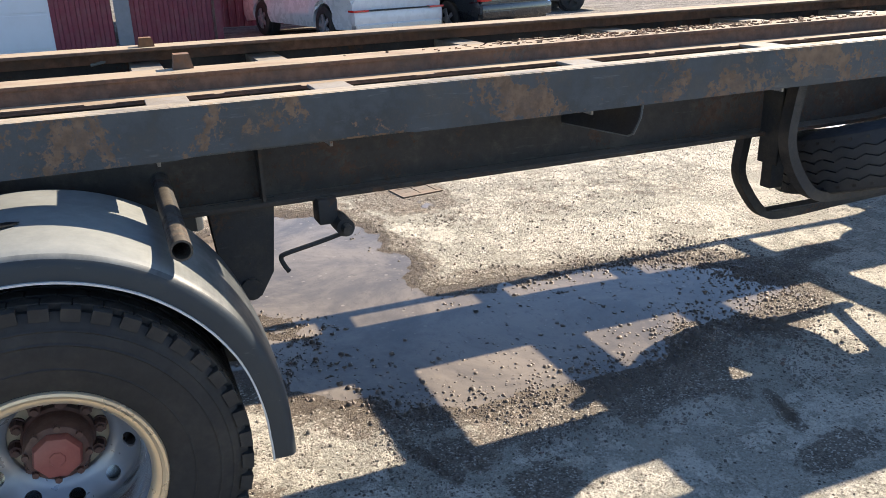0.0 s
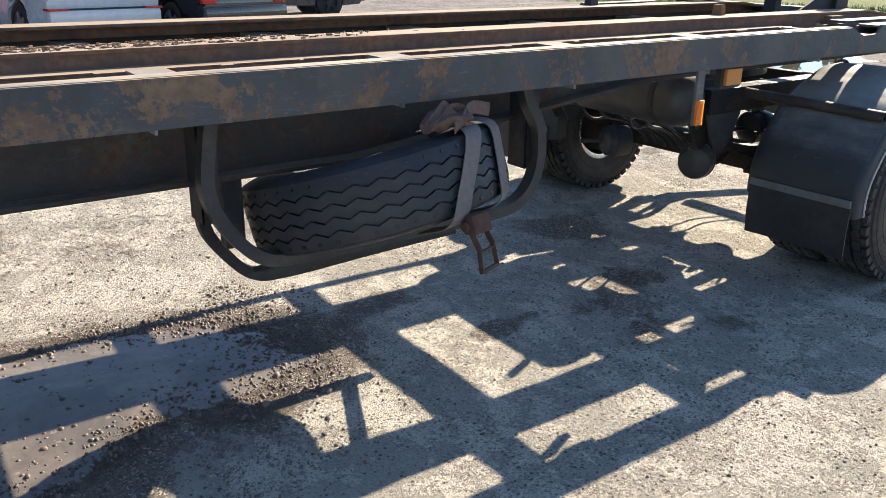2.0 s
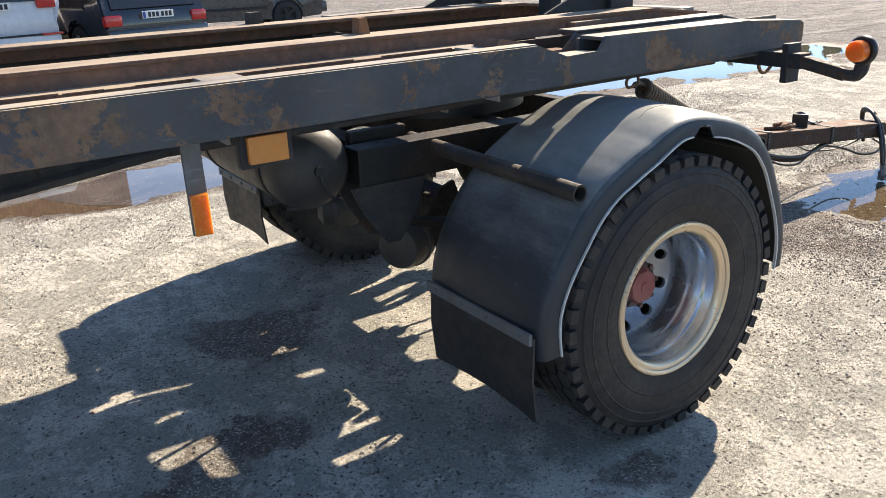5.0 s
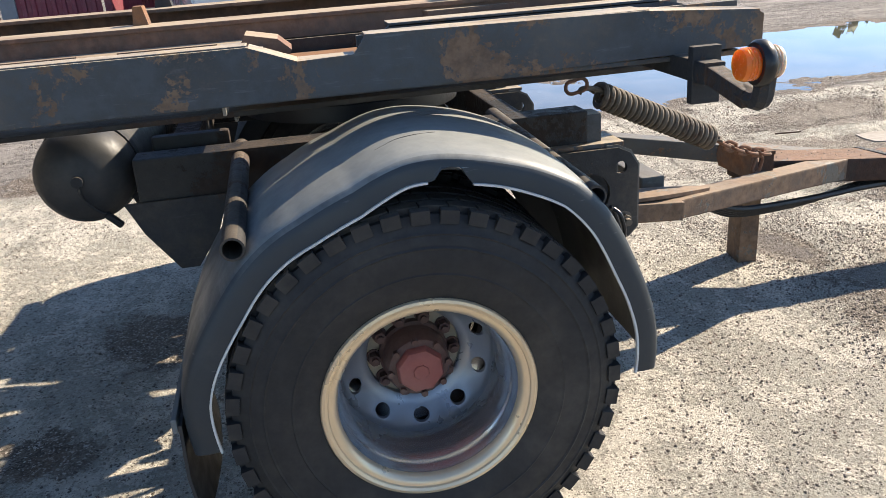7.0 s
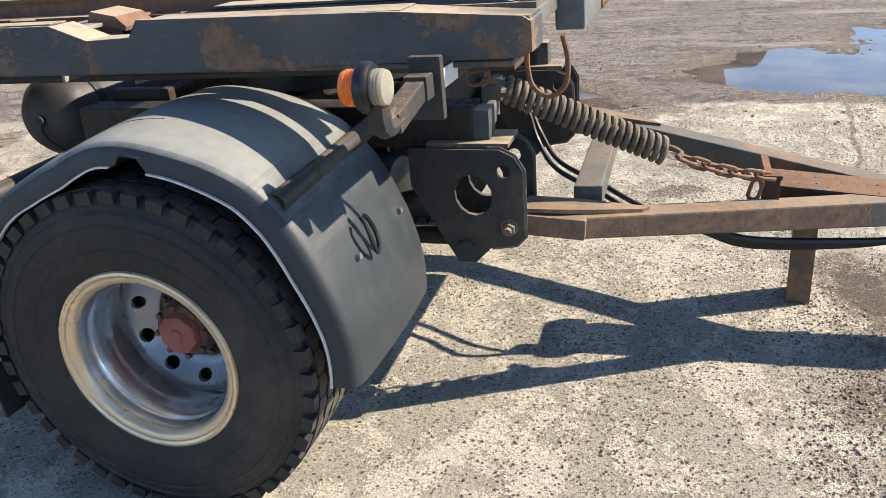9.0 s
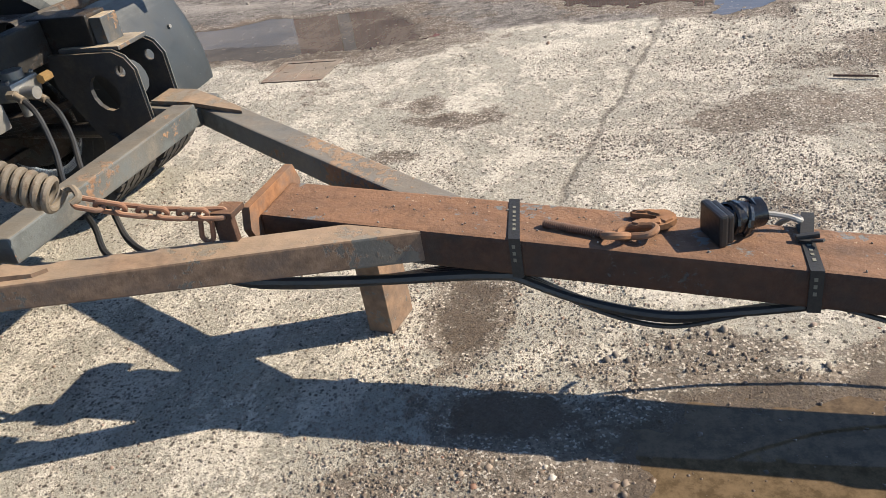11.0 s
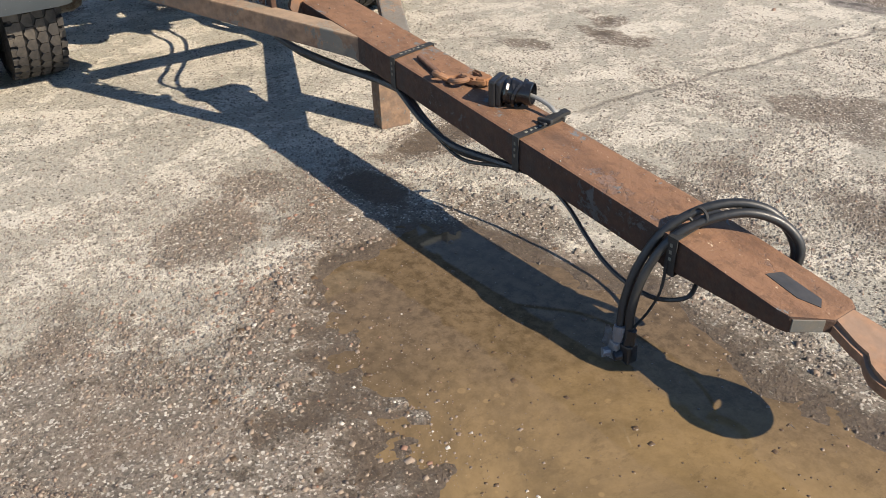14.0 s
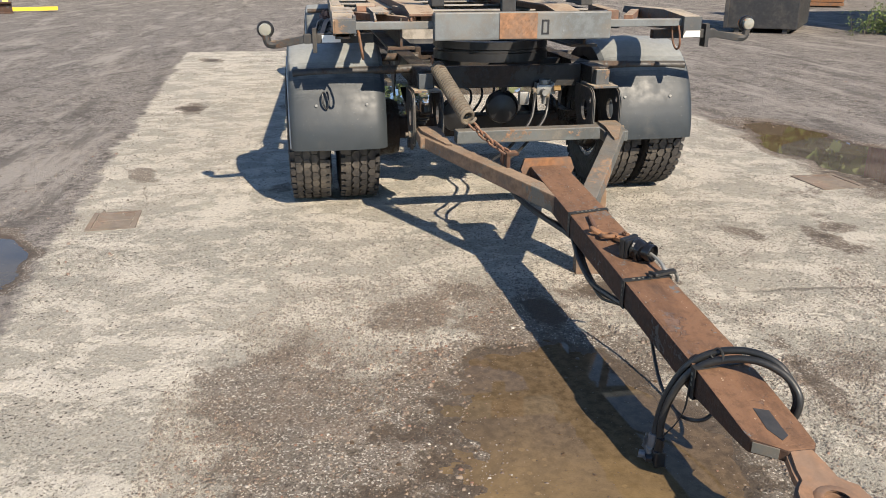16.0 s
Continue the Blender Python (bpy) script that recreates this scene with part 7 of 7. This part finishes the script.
for x0, x1, y in ((-8.0, -3.71, 0.0), (-0.324, 0.746, 0.0), (1.013, 2.52, 0.0), (2.62, 7.6, 3.2)):
    red_sheet(x0, x1, y)
bm = B()
box(bm, (0.746, -0.06, 0), (1.013, 0.10, 4.0), 0.006)
part("post", bm, GREY_TRIM, shed, "grey post between the sheets")
for x0, y0, y1 in ((2.52, -0.04, 3.3), (7.6, 3.16, 9.0), (-8.15, -0.04, 9.0)):
    bm = B()
    box(bm, (x0, y0, 0.0), (x0 + 0.12, y1, 4.0))
    part("side_wall", bm, RED_WALL, shed, "dark red side wall")
bm = B()
box(bm, (-3.71, -0.02, 0.0), (-0.324, 0.06, 3.2), 0.01)
door = part("door", bm, WHITE_DOOR, shed, "white panelled roller door")
for k in range(5):
    bm = B()
    box(bm, (-3.67, -0.032, 0.06 + 0.62 * k), (-0.364, -0.018, 0.64 + 0.62 * k), 0.006)
    part("panel", bm, WHITE_DOOR, door)
bm = B()
box(bm, (-8.3, -0.3, 4.0), (2.7, 9.2, 4.2))
box(bm, (2.701, 2.9, 4.0), (7.9, 9.2, 4.2))
box(bm, (-3.71, 0.0, 3.2), (-0.324, 0.12, 4.0))
part("roof", bm, GREY_TRIM, shed, "grey roof edge")


# ---- parked vehicles ----
GLASS_DARK = plain("dark_car_glass", (0.012, 0.014, 0.016), 0.06, 0, 0.1, 5, 0.0, coat=0.5)
WHITE_CAR = plain("white_car_paint", (0.62, 0.63, 0.64), 0.28, 0, 0.05, 4, 0.0, coat=0.6, dirt=0.02)
BLACK_CAR = plain("black_car_paint", (0.010, 0.012, 0.016), 0.2, 0, 0.1, 4, 0.0, coat=0.9, dirt=0.06)
DARK_CAR = plain("dark_grey_car_paint", (0.030, 0.032, 0.036), 0.3, 0, 0.1, 4, 0.0, coat=0.6, dirt=0.15)
RED_LENS = plain("red_tail_lens", (0.50, 0.014, 0.012), 0.15, 0, 0.1, 30, 0.0, coat=0.6)
PLATE_WHITE = plain("number_plate", (0.75, 0.76, 0.74), 0.5, 0, 0.04, 8, 0.0)
PLATE_BLUE = plain("plate_blue_band", (0.03, 0.08, 0.32), 0.5, 0, 0.04, 8, 0.0)
CAR_TRIM = plain("black_car_trim", (0.018, 0.018, 0.019), 0.6, 0, 0.2, 20, 0.1)
SILVER = plain("silver_wheel", (0.45, 0.46, 0.47), 0.35, 0.6, 0.1, 20, 0.0)


def car(name, label, at, L, W, roof, paint, wheel_r, xf, xr, tail, van=False):
    """A car whose tail is at local x 0 and nose at x L; z up; y across."""
    t = thing(name, label, "car" if not van else "van", at)
    belt = roof * (0.60 if not van else 0.56)
    z0 = 0.24
    def arch(cx):
        r = wheel_r + 0.05
        return [(cx + r * math.cos(a), wheel_r + r * math.sin(a)) for a in [radians(-8 + 19.6 * i) for i in range(11)]]
    low = [(0.06, 0.36)] + [(0.02, 0.5)] + [(0.0, belt * 0.75), (0.05, belt)]
    if van:
        up = [(0.16, roof - 0.10), (0.26, roof), (L - 1.7, roof), (L - 1.25, roof - 0.10), (L - 0.75, belt + 0.05), (L - 0.15, belt - 0.12), (L - 0.02, belt - 0.38), (L, 0.45)]
    else:
        up = [(0.42, roof - 0.08), (0.62, roof), (L - 2.35, roof), (L - 1.25, belt + 0.02), (L - 0.2, belt - 0.15), (L - 0.02, belt - 0.38), (L, 0.42)]
    base = [(L - 0.05, z0)] + [(x, z) for x, z in arch(L - xf)] + [(x, z) for x, z in arch(xr)] + [(0.10, z0 + 0.06)]
    side = low + up + base
    bm = B()
    prism(bm, side, -W / 2, W / 2)
    for v in bm.verts:
        k = max(0.0, (v.co.z - belt) / (roof - belt))
        v.co.y *= 1 - 0.16 * k - (0.05 if v.co.z < 0.4 else 0) - (0.05 if v.co.x < 0.03 else 0)
    bmesh.ops.bevel(bm, geom=[e for e in bm.edges if len(e.link_faces) == 2 and e.calc_face_angle(0) > 0.9 and e.verts[0].co.z > 0.6], offset=0.05, segments=3, affect='EDGES')
    part("body", bm, paint, t, "glossy painted body", smooth=True)
    # windows
    for s in (-1, 1):
        bm = B()
        x0, x1 = (0.5, L - 1.6) if van else (0.65, L - 1.7)
        prism(bm, [(x0, belt + 0.03), (x1 + 0.45, belt + 0.03), (x1, roof - 0.09), (x0 + 0.1, roof - 0.09)], s * W / 2 * 0.97, s * W / 2 * 0.985)
        for v in bm.verts:
            v.co.y *= 1 - 0.15 * max(0.0, (v.co.z - belt) / (roof - belt))
        part("side_window", bm, GLASS_DARK, t, "dark side glass")
        if not van:
            bm = B()
            box(bm, (1.35, s * W / 2 - 0.006, 0.50), (L - 1.3, s * W / 2 + 0.012, 0.55), 0.004)
            part("side_moulding", bm, CAR_TRIM, t, "thin side moulding")
    bm = B()
    if van:
        prism(bm, [(-W * 0.40, belt + 0.04), (W * 0.40, belt + 0.04), (W * 0.36, roof - 0.16), (-W * 0.36, roof - 0.16)], 0.02, 0.05, 'x')
        for v in bm.verts:
            v.co.x += 0.13 * (v.co.z - belt) / (roof - belt)
    else:
        prism(bm, [(-W * 0.40, belt + 0.03), (W * 0.40, belt + 0.03), (W * 0.34, roof - 0.06), (-W * 0.34, roof - 0.06)], 0.015, 0.05, 'x')
        for v in bm.verts:
            v.co.x += 0.44 * (v.co.z - belt) / (roof - belt)
    part("rear_window", bm, GLASS_DARK, t, "dark rear glass")
    bm = B()
    box(bm, (-0.07, -W / 2 + 0.04, 0.36), (0.10, W / 2 - 0.04, 0.60), 0.05)
    part("bumper", bm, paint, t, "painted rear bumper", smooth=True)
    for s in (-1, 1):
        bm = B()
        z = belt * 0.86 if not van else belt * 1.15
        h = 0.10 if not van else 0.22
        y0, y1 = sorted((s * (W / 2 - 0.30), s * (W / 2 - 0.035)))
        box(bm, (-0.02, y0, z - h), (0.10, y1, z + h * 0.6), 0.025)
        part("tail_lamp", bm, RED_LENS, t, "red tail lamp", smooth=True)
    bm = B()
    box(bm, (-0.035, -0.26, tail - 0.055), (-0.012, 0.26, tail + 0.055), 0.004)
    plate = part("number_plate", bm, PLATE_WHITE, t, "white number plate")
    bm = B()
    box(bm, (-0.038, 0.215, tail - 0.05), (-0.034, 0.255, tail + 0.05))
    part("plate_band", bm, PLATE_BLUE, plate)
    for k in range(6):
        bm = B()
        y = 0.17 - 0.066 * k - (0.02 if k > 2 else 0)
        box(bm, (-0.038, y - 0.045, tail - 0.036), (-0.034, y, tail + 0.036))
        part("plate_bar", bm, BLACK, plate)
    if van:
        bm = B()
        box(bm, (-0.078, -W / 2 + 0.03, 0.595), (0.10, W / 2 - 0.03, 0.615), 0.006)
        part("bumper_line", bm, CAR_TRIM, t, "dark line across the bumper")
        bm = B()
        box(bm, (-0.074, -W / 2 + 0.06, 0.27), (0.10, W / 2 - 0.06, 0.40), 0.03)
        part("bumper_skirt", bm, SILVER, t, "silver lower bumper skirt")
        for s in (-1, 1):
            bm = B()
            y0, y1 = sorted((s * (W / 2 - 0.32), s * (W / 2 - 0.025)))
            box(bm, (-0.084, y0, 0.588), (0.11, y1, 0.622), 0.006)
            part("bumper_reflector", bm, RED_LENS, t, "red bumper reflector")
    for cx in (xr, L - xf):
        for s in (-1, 1):
            bm = B()
            lathe(bm, [(0.2, -0.10), (wheel_r - 0.03, -0.105), (wheel_r, -0.085), (wheel_r, 0.085), (wheel_r - 0.03, 0.105), (0.2, 0.10)], 32, Matrix.Translation((cx, s * (W / 2 - 0.12), wheel_r)))
            wh = part("wheel", bm, RUBBER, t, "car wheel", smooth=True)
            bm = B()
            M = Matrix.Translation((cx, s * (W / 2 - 0.03), wheel_r))
            lathe(bm, [(wheel_r * 0.70, 0.0), (wheel_r * 0.70, -s * 0.03), (wheel_r * 0.62, -s * 0.05)], 28, M)
            for i in range(5):
                a = 2 * math.pi * i / 5
                beam(bm, M @ Vector((0, 0, 0)), M @ Vector((wheel_r * 0.66 * math.cos(a), -s * 0.01, wheel_r * 0.66 * math.sin(a))), 0.06, 0.03, 0, up=(0, 1, 0))
            rod(bm, M @ Vector((0, 0.02, 0)), M @ Vector((0, -0.02, 0)), 0.07, 16)
            part("rim", bm, SILVER if paint is not DARK_CAR else CAR_TRIM, wh, "spoked alloy rim")
            bm = B()
            rod(bm, (cx, s * (W / 2 - 0.26), wheel_r), (cx, s * (W / 2 - 0.10), wheel_r), wheel_r + 0.045, 28)
            part("wheel_arch", bm, CAR_TRIM, t, "dark wheel arch")
    return t


def stand(x, y, heading):
    return pose(x, y, 0, 0, 0, heading)


v = car("parked_van", "white van parked tail outwards before the red shed", stand(5.24, 10.55, 103), 4.6, 1.88, 1.85, WHITE_CAR, 0.33, 0.9, 1.0, 1.02, True)
car("parked_car", "black estate car parked with its tail outwards", stand(7.52, 10.54, 105), 4.5, 1.78, 1.45, BLACK_CAR, 0.32, 0.85, 0.95, 0.79)
car("parked_car", "dark grey car parked at the edge of the yard", stand(12.6, 16.0, 172), 4.4, 1.75, 1.5, DARK_CAR, 0.32, 0.85, 0.9, 0.8)

# ---- skip container, bush and scrap at the rear of the yard ----
SKIP_DARK = plain("dark_container_paint", (0.022, 0.023, 0.025), 0.6, 0, 0.2, 8, 0.1, dirt=0.15)
skip = thing("skip_container", "dark steel container standing on the asphalt", "container", pose(-6.9, 9.2, 0, 0, 0, 54))
bm = B()
box(bm, (-0.75, -1.3, 0.10), (0.75, 1.3, 2.2), 0.02)
part("body", bm, SKIP_DARK, skip, "dark dented steel body")
bm = B()
box(bm, (-0.79, -1.34, 0.10), (-0.70, -0.9, 2.2), 0.01)
box(bm, (-0.78, -0.9, 0.14), (-0.74, 1.34, 2.15), 0.01)
part("side_panel", bm, SKIP_DARK, skip, "dark side panel")
for x in (-0.5, 0.5):
    bm = B()
    box(bm, (x - 0.05, -1.25, 0.0), (x + 0.05, 1.25, 0.10))
    part("skid", bm, SKIP_DARK, skip, "dark steel skid")

LEAF_G = Nodes("bush_leaf")
LEAF_G.set(Base_Color=LEAF_G.mix(LEAF_G.island(), (0.045, 0.085, 0.015), (0.16, 0.21, 0.05)), Roughness=0.6)
bush = thing("bush", "low bright green bush growing at the edge of the asphalt", "bush", pose(-5.1, 10.9, 0))
rng = random.Random(21)
stem, leaf = B(), B()
for i in range(46):
    a, r = rng.uniform(0, 6.28), rng.uniform(0.05, 0.75)
    base = Vector((r * 0.6 * math.cos(a), r * 1.2 * math.sin(a), 0))
    tip = base + Vector((rng.uniform(-0.25, 0.25), rng.uniform(-0.25, 0.25), rng.uniform(0.25, 0.75)))
    rod(stem, base, tip, 0.006, 5, 0.002)
    for k in range(34):
        c = base.lerp(tip, rng.uniform(0.1, 1.0)) + Vector((rng.gauss(0, 0.09), rng.gauss(0, 0.09), rng.gauss(0, 0.05)))
        s = rng.uniform(0.018, 0.04)
        m = Matrix.Translation(c) @ Euler((rng.uniform(-1, 1), rng.uniform(-1, 1), rng.uniform(0, 6))).to_matrix().to_4x4()
        vs = [leaf.verts.new(m @ Vector(p)) for p in ((-s, 0, 0), (0, -s * 0.45, 0.004), (s * 1.2, 0, -0.006), (0, s * 0.45, 0.004))]
        leaf.faces.new(vs)
for v_ in leaf.verts:
    v_.co.z = max(0.005, v_.co.z)
part("stems", stem, SPRING_MAT, bush, "thin brown stems")
part("leaves", leaf, LEAF_G.mat, bush, "small bright green leaves")

YELLOW = plain("yellow_machine_paint", (0.62, 0.45, 0.02), 0.5, 0, 0.15, 10, 0.1, dirt=0.15)
t = thing("yellow_barrier", "yellow steel barrier lying beside rusty beams", "barrier", pose(-17.5, -10.6, 0, 0, 0, 20))
bm = B()
beam(bm, (0, -1.2, 0.10), (0, 0.9, 0.10), 0.16, 0.12)
part("rail", bm, YELLOW, t)
bm = B()
beam(bm, (0, -0.6, 0.1), (-0.3, -0.6, 1.3), 0.16, 0.16)
beam(bm, (0, -1.1, 0.1), (-0.2, -1.1, 0.9), 0.14, 0.14)
part("upright", bm, YELLOW, t)
t = thing("rusty_beam", "rusty steel beam lying on the gravel", "beam", pose(-16.6, -11.8, 0, 0, 0, 14))
bm = B()
box(bm, (-0.15, -2.5, 0.0), (0.15, 1.0, 0.04))
box(bm, (-0.02, -2.5, 0.03), (0.02, 1.0, 0.32))
box(bm, (-0.15, -2.5, 0.31), (0.15, 1.0, 0.35))
part("profile", bm, RUST, t)
t = thing("timber_stack", "stack of reddish boards at the far edge of the yard", "timber", pose(-18.5, 17.8, 0, 0, 0, 60))
for k in range(4):
    bm = B()
    box(bm, (-0.6, -3.2 + 0.2 * k, 0.05 + 0.13 * k), (0.6, 3.0 - 0.3 * k, 0.16 + 0.13 * k), 0.01)
    part("board", bm, RUST_PURE, t, "reddish weathered board")

# grass at the edge of the yard
rng = random.Random(5)
verts, faces = [], []
for i in range(9000):
    x = rng.uniform(20.0, 34.0)
    y = (34.5 - x + rng.gauss(0, 0.6)) / 0.55 + rng.uniform(0, 5.0)
    if y > 22 or y < -6:
        continue
    a, h, w = rng.uniform(0, 6.3), rng.uniform(0.05, 0.22), rng.uniform(0.006, 0.016)
    b = len(verts)
    dx, dy = rng.gauss(0, 0.06), rng.gauss(0, 0.06)
    verts += [(x - w * math.cos(a), y - w * math.sin(a), 0), (x + w * math.cos(a), y + w * math.sin(a), 0), (x + dx, y + dy, h)]
    faces.append((b, b + 1, b + 2))
data = bpy.data.meshes.new("grass")
data.from_pydata(verts, [], faces)
data.materials.append(LEAF_G.mat)
tagged(new("grass", data), "tufted green grass along the yard's edge", "grass", kind="stuff")


# far woods round the yard
rng = random.Random(33)
verts, faces = [], []
for i in range(420):
    az = radians(rng.uniform(22, 215))
    dist = rng.uniform(62, 80)
    if 52 < math.degrees(az) < 120:
        dist += 45
    elif math.degrees(az) >= 120:
        dist -= 22
    else:
        dist += 28
    cx, cy, hgt, wid = dist * math.cos(az), dist * math.sin(az), rng.uniform(6.5, 10.5) + (4.5 if az > 2.1 else 0), rng.uniform(1.4, 2.6)
    for k in range(70):
        f = rng.random() ** 0.8
        r = wid * (1.15 - f) * rng.uniform(0.3, 1.0)
        a = rng.uniform(0, 6.28)
        c = Vector((cx + r * math.cos(a), cy + r * math.sin(a), hgt * (0.04 + 0.96 * f)))
        s = rng.uniform(0.35, 0.75)
        m = Matrix.Translation(c) @ Euler((rng.uniform(-1.3, 1.3), rng.uniform(-1.3, 1.3), rng.uniform(0, 6))).to_matrix().to_4x4()
        b = len(verts)
        verts += [tuple(m @ Vector(p)) for p in ((-s, 0, 0), (0, -s * 0.7, 0.1), (s, 0, 0), (0, s * 0.7, -0.1))]
        faces.append((b, b + 1, b + 2, b + 3))
data = bpy.data.meshes.new("far_wood")
data.from_pydata(verts, [], faces)
data.materials.append(LEAF_G.mat)
tagged(new("far_wood", data), "dark green wood far behind the yard", "trees", kind="stuff")
